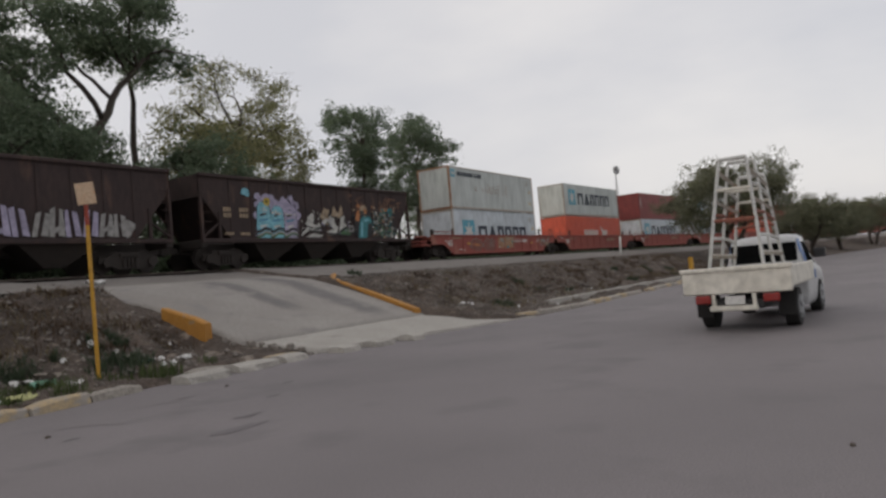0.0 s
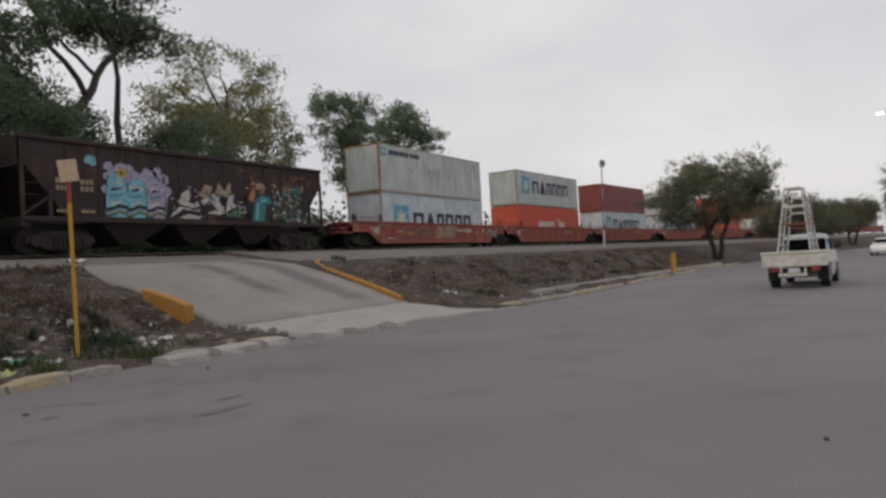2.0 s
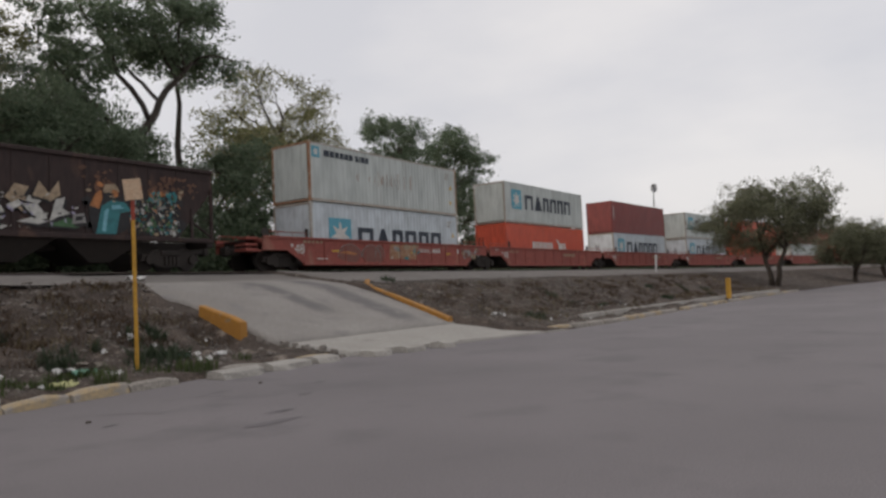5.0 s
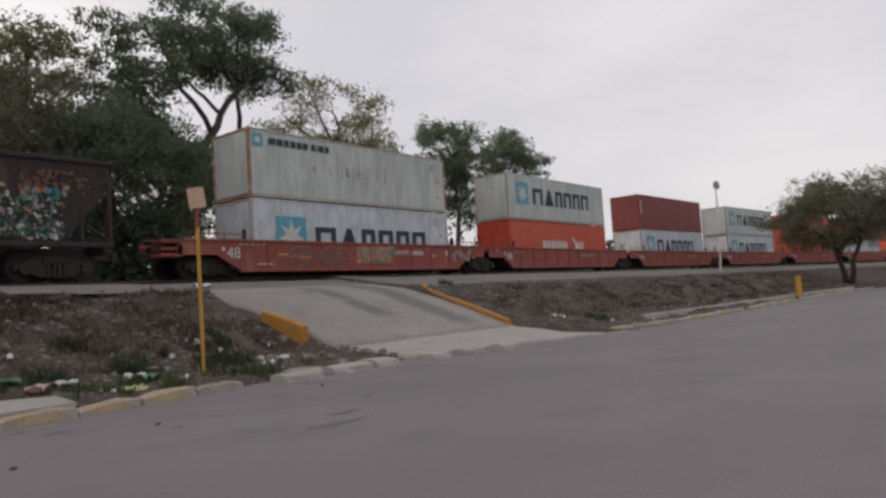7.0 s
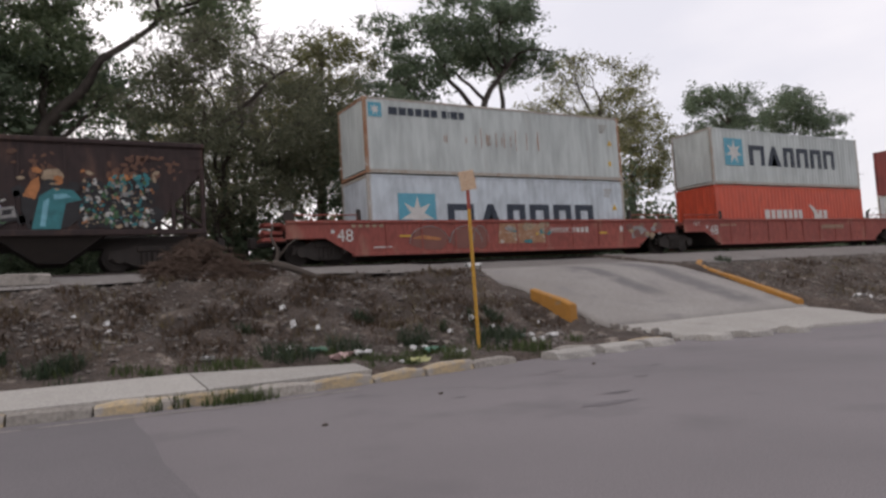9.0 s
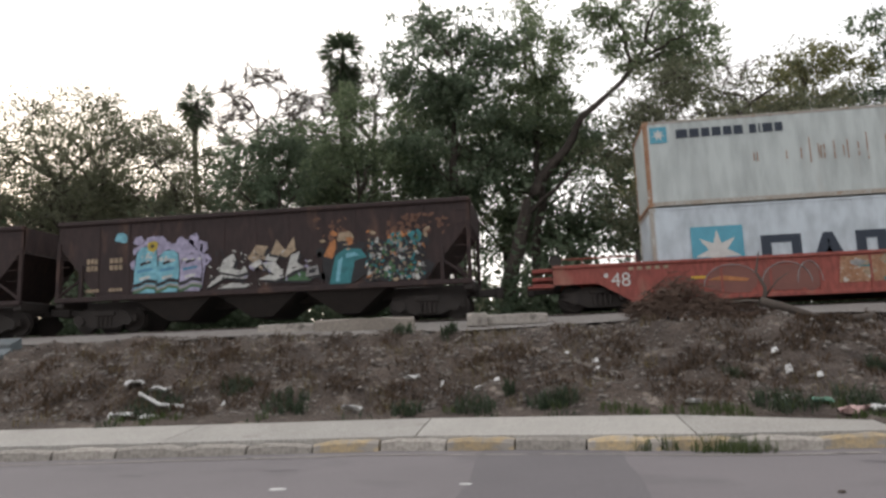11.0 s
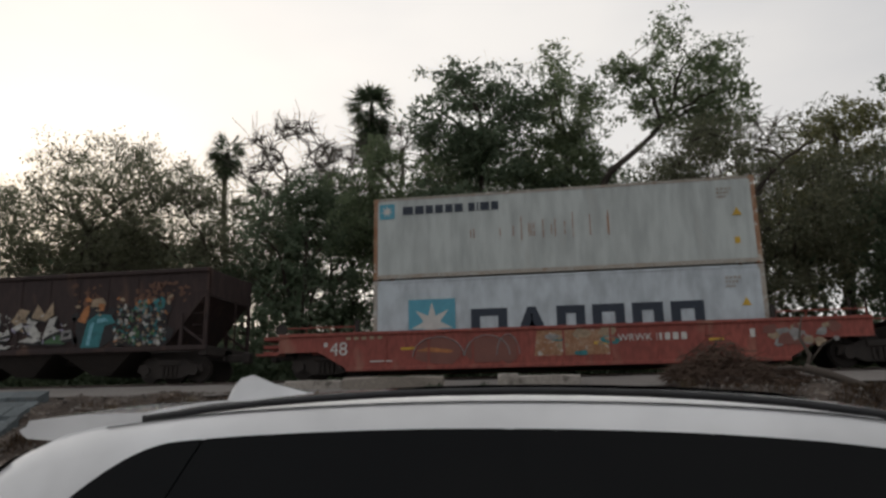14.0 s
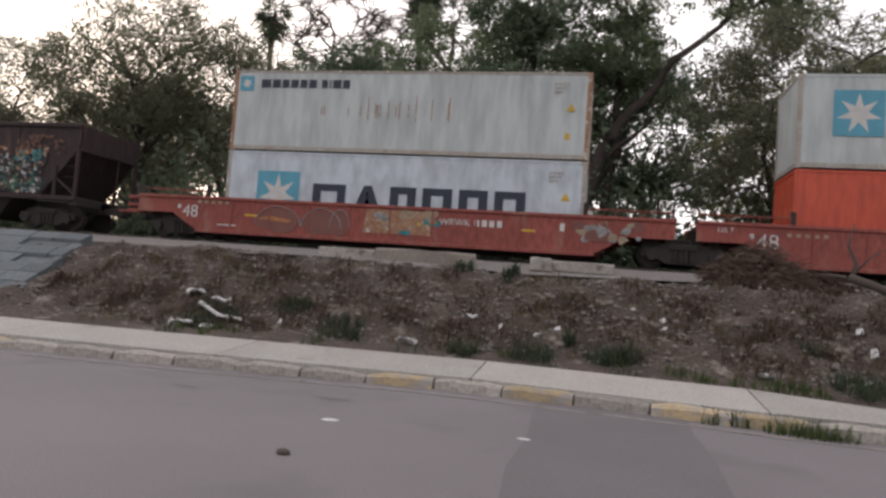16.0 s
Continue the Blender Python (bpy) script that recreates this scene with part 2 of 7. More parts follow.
    "leaf_olive": leaf_mat("leaf_olive", (0.145, 0.15, 0.070), (0.26, 0.255, 0.135)),
    "leaf_mesquite": leaf_mat("leaf_mesquite", (0.115, 0.125, 0.078), (0.215, 0.220, 0.145)),
    "palm_leaf": leaf_mat("palm_leaf", (0.05, 0.075, 0.045), (0.11, 0.14, 0.08)),
}
for key, tint in (("spray_cyan", (0.22, 0.52, 0.62)), ("spray_lilac", (0.42, 0.38, 0.52)), ("spray_white", (0.60, 0.59, 0.55)), ("spray_teal", (0.04, 0.22, 0.24)),
                  ("spray_orange", (0.50, 0.20, 0.07)), ("spray_tan", (0.40, 0.30, 0.20)), ("spray_black", (0.025, 0.024, 0.026)), ("spray_green", (0.07, 0.16, 0.07)),
                  ("spray_yellow", (0.50, 0.37, 0.05)), ("spray_silver", (0.33, 0.32, 0.31)), ("spray_blue", (0.10, 0.30, 0.46)), ("spray_rust", (0.16, 0.075, 0.045))):
    M[key] = mat(key, tint, 0.7, col2=tuple(c * 0.72 for c in tint), scale=2.2, fine=7, bump=0.0)


def glass(name, tint, rough=0.03, gloss=0.7, coat=0.4):
    m = bpy.data.materials.new(name)
    m.use_nodes = True
    b = m.node_tree.nodes["Principled BSDF"]
    b.inputs["Base Color"].default_value, b.inputs["Roughness"].default_value = (*tint, 1), rough
    b.inputs["Specular IOR Level"].default_value, b.inputs["Coat Weight"].default_value = gloss, coat
    return m


def tinted(name):
    m = bpy.data.materials.new(name)
    m.use_nodes = True
    n, l = m.node_tree.nodes, m.node_tree.links
    d, g, mx = n.new("ShaderNodeBsdfDiffuse"), n.new("ShaderNodeBsdfGlossy"), n.new("ShaderNodeMixShader")
    d.inputs["Color"].default_value = (0.004, 0.0045, 0.005, 1)
    g.inputs["Roughness"].default_value = 0.04
    mx.inputs[0].default_value = 0.012
    l.new(d.outputs[0], mx.inputs[1])
    l.new(g.outputs[0], mx.inputs[2])
    l.new(mx.outputs[0], n["Material Output"].inputs["Surface"])
    return m


M["dark_glass"] = tinted("dark_glass")
M["wind_glass"] = glass("wind_glass", (0.03, 0.033, 0.035), 0.03, 1.0, 1.0)
m_lamp = bpy.data.materials.new("lit_lamp")
m_lamp.use_nodes = True
m_lamp.node_tree.nodes["Principled BSDF"].inputs["Emission Color"].default_value = (1, 0.98, 0.92, 1)
m_lamp.node_tree.nodes["Principled BSDF"].inputs["Emission Strength"].default_value = 2.5
M["lit_lamp"] = m_lamp


def rubbed_tracks(m, tracks):
    """Two dark, soft-edged tyre tracks worn into the concrete: (x at y = 15, half width, from y, to y)."""
    n, l = m.node_tree.nodes, m.node_tree.links
    b = n["Principled BSDF"]
    under = b.inputs["Base Color"].links[0].from_socket
    tc, sep, ns = n.new("ShaderNodeTexCoord"), n.new("ShaderNodeSeparateXYZ"), n.new("ShaderNodeTexNoise")
    l.new(tc.outputs["Object"], sep.inputs[0])
    l.new(tc.outputs["Object"], ns.inputs["Vector"])
    ns.inputs["Scale"].default_value, ns.inputs["Detail"].default_value = 1.6, 5

    def op(kind, p, q):
        x = n.new("ShaderNodeMath")
        x.operation, x.use_clamp = kind, False
        for k, v in ((0, p), (1, q)):
            if isinstance(v, (int, float)):
                x.inputs[k].default_value = v
            else:
                l.new(v, x.inputs[k])
        return x.outputs[0]

    def fade(v, lo, hi):
        x = n.new("ShaderNodeMapRange")
        x.interpolation_type = "SMOOTHSTEP"
        x.inputs["From Min"].default_value, x.inputs["From Max"].default_value = lo, hi
        l.new(v, x.inputs["Value"])
        return x.outputs[0]

    for x0, w, ya, yb in tracks:
        y = sep.outputs["Y"]
        off = op("ABSOLUTE", op("SUBTRACT", op("ADD", sep.outputs["X"], op("MULTIPLY", op("SUBTRACT", ns.outputs["Fac"], 0.5), 0.5)), op("ADD", op("MULTIPLY", y, 0.06), x0 - 0.9)), 0)
        k = op("MULTIPLY", op("MULTIPLY", fade(op("MULTIPLY", off, -1), -w, -w * 0.2), op("MULTIPLY", fade(y, ya, ya + 1.2), fade(op("MULTIPLY", y, -1), -yb, -yb + 0.9))), fade(ns.outputs["Fac"], 0.2, 0.5))
        mx = n.new("ShaderNodeMix")
        mx.data_type = "RGBA"
        l.new(op("MULTIPLY", k, 0.75), mx.inputs[0])
        l.new(under, mx.inputs[6])
        mx.inputs[7].default_value = (0.10, 0.093, 0.098, 1)
        under = mx.outputs[2]
    l.new(under, b.inputs["Base Color"])


rubbed_tracks(M["ramp"], ((17.5, 0.85, 12.7, 19.3), (15.1, 0.6, 14.0, 19.0)))


# ---- mesh helpers ----
class Bag:
    """Collects boxes, tubes and sheets into one mesh."""
    def __init__(self):
        self.v, self.f = [], []

    def add(self, verts, faces):
        k = len(self.v)
        self.v += [tuple(p) for p in verts]
        self.f += [tuple(i + k for i in q) for q in faces]
        return self

    def box(self, x0, x1, y0, y1, z0, z1, b=0.0):
        """A box; b chamfers its edges along its length and height."""
        if b <= 0:
            v = [(x, y, z) for x in (x0, x1) for y in (y0, y1) for z in (z0, z1)]
            return self.add(v, [(0, 1, 3, 2), (4, 6, 7, 5), (0, 4, 5, 1), (2, 3, 7, 6), (0, 2, 6, 4), (1, 5, 7, 3)])
        ring = [(y0 + b, z0), (y1 - b, z0), (y1, z0 + b), (y1, z1 - b), (y1 - b, z1), (y0 + b, z1), (y0, z1 - b), (y0, z0 + b)]
        cy, cz = (y0 + y1) / 2, (z0 + z1) / 2
        small = [(cy + (y - cy) * (1 - b / max(1e-4, (y1 - y0) / 2)), cz + (z - cz) * (1 - b / max(1e-4, (z1 - z0) / 2))) for y, z in ring]
        rows = [[(x0, *p) for p in small], [(x0 + b, *p) for p in ring], [(x1 - b, *p) for p in ring], [(x1, *p) for p in small]]
        return self.loft(rows)

    def loft(self, rows, close=True, caps=True):
        """Joins rings of equally many points."""
        n, m = len(rows), len(rows[0])
        v = [p for r in rows for p in r]
        f = []
        for i in range(n - 1):
            for j in range(m if close else m - 1):
                a, b2 = i * m + j, i * m + (j + 1) % m
                f.append((a, b2, b2 + m, a + m))
        if caps and close:
            f += [tuple(range(m - 1, -1, -1)), tuple(range((n - 1) * m, n * m))]
        return self.add(v, f)

    def tube(self, pts, r0, r1=None, sides=6):
        pts = [Vector(p) for p in pts]
        r1 = r0 if r1 is None else r1
        rows = []
        for i, p in enumerate(pts):
            d = (pts[min(i + 1, len(pts) - 1)] - pts[max(i - 1, 0)]).normalized()
            a = d.cross(Vector((0.31, 0.2, 0.93) if abs(d.z) < 0.9 else (1, 0.1, 0))).normalized()
            c = d.cross(a)
            r = r0 + (r1 - r0) * i / max(1, len(pts) - 1)
            rows.append([p + (a * math.cos(2 * math.pi * k / sides) + c * math.sin(2 * math.pi * k / sides)) * r for k in range(sides)])
        return self.loft(rows)

    def disc(self, centre, axis, r, thick, sides=20):
        c, a = Vector(centre), Vector(axis).normalized()
        return self.tube([c - a * thick / 2, c + a * thick / 2], r, r, sides)

    def plate(self, outline, y, depth):
        """A flat shape given in x and z, standing at y and going back by depth."""
        n = len(outline)
        v = [(x, y, z) for x, z in outline] + [(x, y + depth, z) for x, z in outline]
        f = [tuple(range(n)), tuple(range(2 * n - 1, n - 1, -1))] + [(i, i + n, (i + 1) % n + n, (i + 1) % n) for i in range(n)]
        return self.add(v, f)

    def mesh(self, name, material, smooth=False):
        me = bpy.data.meshes.new(name)
        me.from_pydata(self.v, [], self.f)
        me.materials.append(M[material])
        bm = bmesh.new()
        bm.from_mesh(me)
        bmesh.ops.recalc_face_normals(bm, faces=bm.faces)
        bm.to_mesh(me)
        bm.free()
        if smooth:
            me.shade_smooth()
        me.update()
        return me


def part(name, bag, material, parent=None, label="", smooth=False, at=None):
    """Links what a Bag holds as one mesh object, under a thing if one is given."""
    ob = new(name, bag if isinstance(bag, bpy.types.Mesh) else bag.mesh(name, material, smooth))
    ob.parent = parent
    if at is not None:
        ob.matrix_basis = at
    return tagged(ob, label)


def thing(name, label, category, group="", kind="", at=None):
    ob = tagged(new(name), label, category, group, kind)
    if at is not None:
        ob.matrix_basis = at
    return ob


def raw_mesh(name, v, f, material, smooth=False):
    """A mesh straight from arrays, for what holds very many faces."""
    me = bpy.data.meshes.new(name)
    v, f = np.asarray(v, np.float32), np.asarray(f, np.int32)
    me.vertices.add(len(v))
    me.vertices.foreach_set("co", v.ravel())
    me.loops.add(f.size)
    me.loops.foreach_set("vertex_index", f.ravel())
    me.polygons.add(len(f))
    me.polygons.foreach_set("loop_start", np.arange(0, f.size, f.shape[1], dtype=np.int32))
    me.materials.append(M[material])
    me.update(calc_edges=True)
    me.validate()
    if smooth:
        me.shade_smooth()
    return me


def letters(text, size, material, name, parent, at, label="", depth=0.002):
    """Lettering in the built-in font, as a mesh, standing in x and z and facing -y."""
    cu = bpy.data.curves.new(name, "FONT")
    cu.body, cu.size, cu.extrude = text, size, depth
    tmp = bpy.data.objects.new(name, cu)
    scene.collection.objects.link(tmp)
    bpy.context.view_layer.update()
    me = bpy.data.meshes.new_from_object(tmp.evaluated_get(bpy.context.evaluated_depsgraph_get()))
    bpy.data.objects.remove(tmp)
    me.materials.clear()
    me.materials.append(M[material])
    return part(name, me, material, parent, label, at=at @ pose(0, 0, 0, 90, 0, 0))


# ---- the lie of the land ----
BEND_X, BEND_R = 37.0, 426.0


def bend(x):
    """How far road and track have swung towards -y at x: straight, then a wide curve, then straight again."""
    d = max(0.0, x - BEND_X)
    if d < 150:
        return -(BEND_R - math.sqrt(BEND_R ** 2 - d * d))
    return -(BEND_R - math.sqrt(BEND_R ** 2 - 150 ** 2)) - 150 / math.sqrt(BEND_R ** 2 - 150 ** 2) * (d - 150)


def lerp_list(x, pts):
    if x <= pts[0][0]:
        return pts[0][1]
    for (a, b), (c, d) in zip(pts, pts[1:]):
        if x <= c:
            return b + (d - b) * (x - a) / (c - a)
    return pts[-1][1]


KERB = [(-60, 10.4), (-8, 10.5), (-5, 10.75), (-2.5, 11.0), (0, 10.8), (1.7, 10.55), (3, 10.42), (4.5, 10.55), (7, 10.8), (11.5, 11.1), (18, 9.75), (23, 9.1), (60, 9.1)]


def kerb_y(x):
    return lerp_list(x, KERB) + bend(x)


RAMP_L, RAMP_R = 11.0, 19.2
TRACK_Y, RAIL_Z = 24.07, 2.58
BANK = [(0, -0.06), (0.29, -0.06), (0.33, 0.05), (1.7, 0.14), (1.85, 0.31), (2.7, 0.45), (5.95, 1.86), (6.95, 2.02), (10.0, 2.34), (10.7, 2.40), (16.4, 2.40), (24, 2.2)]
BANK_M = [(0, -0.06), (0.29, -0.06), (0.33, 0.15), (2.0, 0.32), (2.65, 0.46), (5.75, 1.86), (6.75, 2.02), (9.75, 2.34), (10.45, 2.40), (16.1, 2.40), (24, 2.2)]
BANK_R = [(0, -0.06), (0.29, -0.06), (0.33, 0.13), (1.2, 0.20), (3.0, 0.45), (6.5, 1.62), (8.0, 1.80), (10.8, 2.30), (11.6, 2.38), (17.5, 2.38), (26, 2.2)]
RAMP = [(9.2, 0.03), (11.0, 0.10), (12.6, 0.34), (17.4, 1.80), (19.0, 2.02), (21.0, 2.33), (21.4, 2.40), (30, 2.40)]


def bank_z(x, y):
    """Height of the embankment at a place, without its roughness."""
    d = y - kerb_y(x)
    if d < 0:
        return -0.06
    left, right, mid = lerp_list(d, BANK if x < 4.6 else BANK_M), lerp_list(d, BANK_R), lerp_list(y, RAMP)
    if x < RAMP_L:
        # the mound sinks towards the ramp
        k = max(0.0, min(1.0, (x - 6.0) / 5.0))
        return left + (min(left, mid + 0.12) - left) * k
    if x > RAMP_R:
        k = min(1.0, (x - RAMP_R) / 3)
        return mid + 0.1 + (right - mid - 0.1) * k
    return mid - 0.05 if d > 0.3 else -0.06


def rough_z(x, y):
    """The same with lumps and ruts, where the earth is bare."""
    z = bank_z(x, y)
    d = y - kerb_y(x)
    if d < 0 or d > 40 or (RAMP_L - 0.1 < x < RAMP_R + 0.1 and y < 18.5):
        return z
    k = max(0.0, min(1.0, (d - 2.3) / 0.8)) * (1.0 if d < 6.4 else max(0.12, 1 - (d - 6.4) / 1.5))
    if x > 4.6:
        k = max(k, min(1.0, d / 1.2) if d < 6.4 else 0)
    p = Vector((x, y, 0))
    return z + k * (0.20 * noise.noise(p * 0.55) + 0.17 * noise.noise(p * 1.5) + 0.10 * noise.noise(p * 3.9))


# ---- ground, road, track ----
def spaced(marks):
    """Coordinates with a step that changes from stretch to stretch: (from, to, step)."""
    out = []
    for a, b, s in marks:
        n = max(1, round((b - a) / s))
        out += [a + (b - a) * i / n for i in range(n)]
    return out + [marks[-1][1]]


def ground():
    xs = spaced([(-2500, -300, 550), (-300, -60, 30), (-60, -16, 1.0), (-16, 34, 0.2), (34, 70, 0.5), (70, 190, 4), (190, 400, 30), (400, 2500, 700)])
    ds = spaced([(-2500, -200, 575), (-200, -14, 30), (-14, -0.3, 3.4), (-0.3, 7.6, 0.16), (7.6, 12, 0.4), (12, 30, 2), (30, 200, 34), (200, 2500, 575)])
    v, f = [], []
    for x in xs:
        ky = kerb_y(max(-60, min(200, x)))
        for d in ds:
            y = ky + d
            v.append((x, y, rough_z(x, y) if -70 < x < 200 and -0.35 < d < 60 else (-0.06 if d < 0 else 2.2)))
    n = len(ds)
    for i in range(len(xs) - 1):
        for j in range(n - 1):
            a = i * n + j
            f.append((a, a + n, a + n + 1, a + 1))
    ob = part("ground", raw_mesh("ground", v, f, "dirt", True), "dirt")
    return tagged(ob, "brown dirt embankment littered with stones and weeds", "ground", kind="structure")


ground()


def strip(name, material, x_marks, y0, y1, z, label, category, thick=0.0, kind="structure", rows=1):
    """A sheet along the road, from y0(x) to y1(x) at height z(x, y)."""
    xs = spaced(x_marks)
    v, f = [], []
    for x in xs:
        for j in range(rows + 1):
            y = y0(x) + (y1(x) - y0(x)) * j / rows
            v.append((x, y, z(x, y)))
    n = rows + 1
    for i in range(len(xs) - 1):
        for j in range(rows):
            f.append((i * n + j, (i + 1) * n + j, (i + 1) * n + j + 1, i * n + j + 1))
    return tagged(part(name, raw_mesh(name, v, f, material, True), material), label, category, kind=kind)


def near_edge(x):
    return -2.2 + bend(x) + lerp_list(x, [(45, 0), (75, 1.5)])


LONG = [(-120, -20, 10), (-20, 40, 1.0), (40, 200, 3), (200, 420, 10)]
strip("road", "asphalt", LONG, lambda x: near_edge(x), lambda x: kerb_y(x) + 0.28, lambda x, y: 0.0, "worn grey asphalt street with faint stains and patches", "road", rows=6)
strip("pavement", "concrete", LONG, lambda x: near_edge(x) - 2.4, lambda x: near_edge(x), lambda x, y: 0.14, "plain concrete pavement along the near side of the street", "pavement")
strip("gravel_track", "gravel", [(-70, -20, 2), (-20, 40, 0.5), (40, 200, 3)], lambda x: 17.4 + bend(x) + 0.5 * noise.noise(Vector((x * 0.5, 3, 0))), lambda x: 21.5 + bend(x),
      lambda x, y: bank_z(x, y) + 0.035 + 0.02 * noise.noise(Vector((x, y, 0))), "pale dusty gravel service track beside the railway", "gravel track", rows=8)
strip("ballast", "ballast", [(-90, 40, 1.0), (40, 190, 2.0)], lambda x: TRACK_Y - 2.6 + bend(x), lambda x: TRACK_Y + 3.2 + bend(x), lambda x, y: 2.44 + (0 if abs(y - TRACK_Y - bend(x)) > 2.4 else 0.03), "dark oily ballast bed of the railway", "ballast", rows=8)


def rail(side):
    b = Bag()
    rows = []
    for x in spaced([(-90, 37, 8), (37, 190, 4)]):
        y = TRACK_Y + side * 0.75 + bend(x)
        rows.append([(x, y - 0.065, 2.44), (x, y + 0.065, 2.44), (x, y + 0.02, 2.50), (x, y + 0.035, 2.56), (x, y + 0.03, RAIL_Z), (x, y - 0.03, RAIL_Z), (x, y - 0.035, 2.56), (x, y - 0.02, 2.50)])
    b.loft(rows)
    tagged(part("rail", b, "rail_steel"), "rusty steel rail with a worn bright head", "rail", "rails of the track", "structure")


rail(-1), rail(1)
tie_mesh = Bag().box(-0.12, 0.12, -1.3, 1.3, -0.08, 0.03, 0.02).mesh("tie", "tie")
track_bed = tagged(new("railway_ties"), "weathered wooden railway ties under the rails", "ties", kind="structure")
for i in range(150):
    x = -30 + i * 0.6
    part("tie", tie_mesh, "tie", track_bed, at=pose(x, TRACK_Y + bend(x), 2.46, 0, 0, random.uniform(-1, 1)))


def on_track(u):
    """The pose of the track's middle at the rail's top, u metres along it."""
    a = max(0.0, u - BEND_X) / BEND_R
    k = min(a, 0.36)
    x, y = (u, TRACK_Y) if a == 0 else (BEND_X + BEND_R * math.sin(k), TRACK_Y - BEND_R * (1 - math.cos(k)))
    x, y = x + (a - k) * BEND_R * math.cos(k), y - (a - k) * BEND_R * math.sin(k)
    return pose(x, y, RAIL_Z, 0, 0, -math.degrees(k))


TRAIN = []          # (thing, its middle along the track at the start)


def rolled(t):
    """How far the train has rolled towards -x after t seconds."""
    return -3.096 * t - 0.00723 * t * t


# ---- train: shared pieces ----
def wheel_mesh():
    b = Bag()
    b.disc((0, 0, 0), (0, 1, 0), 0.42, 0.12, 22).disc((0, 0.07, 0), (0, 1, 0), 0.46, 0.03, 22).disc((0, -0.09, 0), (0, 1, 0), 0.11, 0.16, 12)
    return b.mesh("wheel", "dark_steel")


WHEEL = wheel_mesh()


def side_frame_mesh():
    """The cast side frame of a bogie, with its spring nest."""
    b = Bag()
    out = [(-1.15, 0.62), (-1.2, 0.38), (-0.9, 0.36), (-0.45, 0.16), (0.45, 0.16), (0.9, 0.36), (1.2, 0.38), (1.15, 0.62), (0.8, 0.66), (0.5, 0.80), (-0.5, 0.80), (-0.8, 0.66)]
    b.plate(out, -1.14, 0.12)
    for x in (-0.24, -0.08, 0.08, 0.24):
        b.tube([(x, -1.17, 0.22), (x, -1.17, 0.55)], 0.06, 0.06, 8)
    b.box(-0.4, 0.4, -1.2, -1.1, 0.58, 0.74, 0.02)
    for x in (-0.89, 0.89):
        b.disc((x, -1.17, 0.42), (0, 1, 0), 0.17, 0.12, 14)
    return b.mesh("side_frame", "dark_steel")


SIDE_FRAME = side_frame_mesh()
BOLSTER = Bag().box(-0.3, 0.3, -1.1, 1.1, 0.45, 0.80, 0.04).mesh("bolster", "dark_steel")


def bogie(car, x):
    g = part("bogie", BOLSTER, "dark_steel", car, "dark oily steel bogie", at=pose(x, 0, 0))
    part("side_frame", SIDE_FRAME, "dark_steel", g)
    part("side_frame", SIDE_FRAME, "dark_steel", g, at=pose(0, 0, 0, 0, 0, 180))
    for wx in (-0.89, 0.89):
        part("wheel", WHEEL, "dark_steel", g, at=pose(wx, -0.76, 0.46))
        part("wheel", WHEEL, "dark_steel", g, at=pose(wx, 0.76, 0.46, 0, 0, 180))


def coupler(car, x, way):
    b = Bag().box(min(x, x + way * 0.75), max(x, x + way * 0.75), -0.12, 0.12, 0.72, 0.98, 0.03).box(min(x + way * 0.6, x + way * 0.85), max(x + way * 0.6, x + way * 0.85), -0.2, 0.2, 0.66, 1.04, 0.04)
    part("coupler", b, "dark_steel", car)


def flat_shape(outline, y, name, material, parent, label=""):
    return part(name, Bag().plate(outline, y, 0.012), material, parent, label)


def blob(cx, cz, rx, rz, n, rnd, jag=0.25, turn=0.0):
    pts = []
    for i in range(n):
        a = 2 * math.pi * i / n + turn
        k = 1 + rnd.uniform(-jag, jag)
        pts.append((cx + rx * k * math.cos(a), cz + rz * k * math.sin(a)))
    return pts


# ---- hopper cars ----
HOP_L, HOP_TOP, HOP_SILL, HOP_Y = 14.4, 3.80, 1.22, 1.60


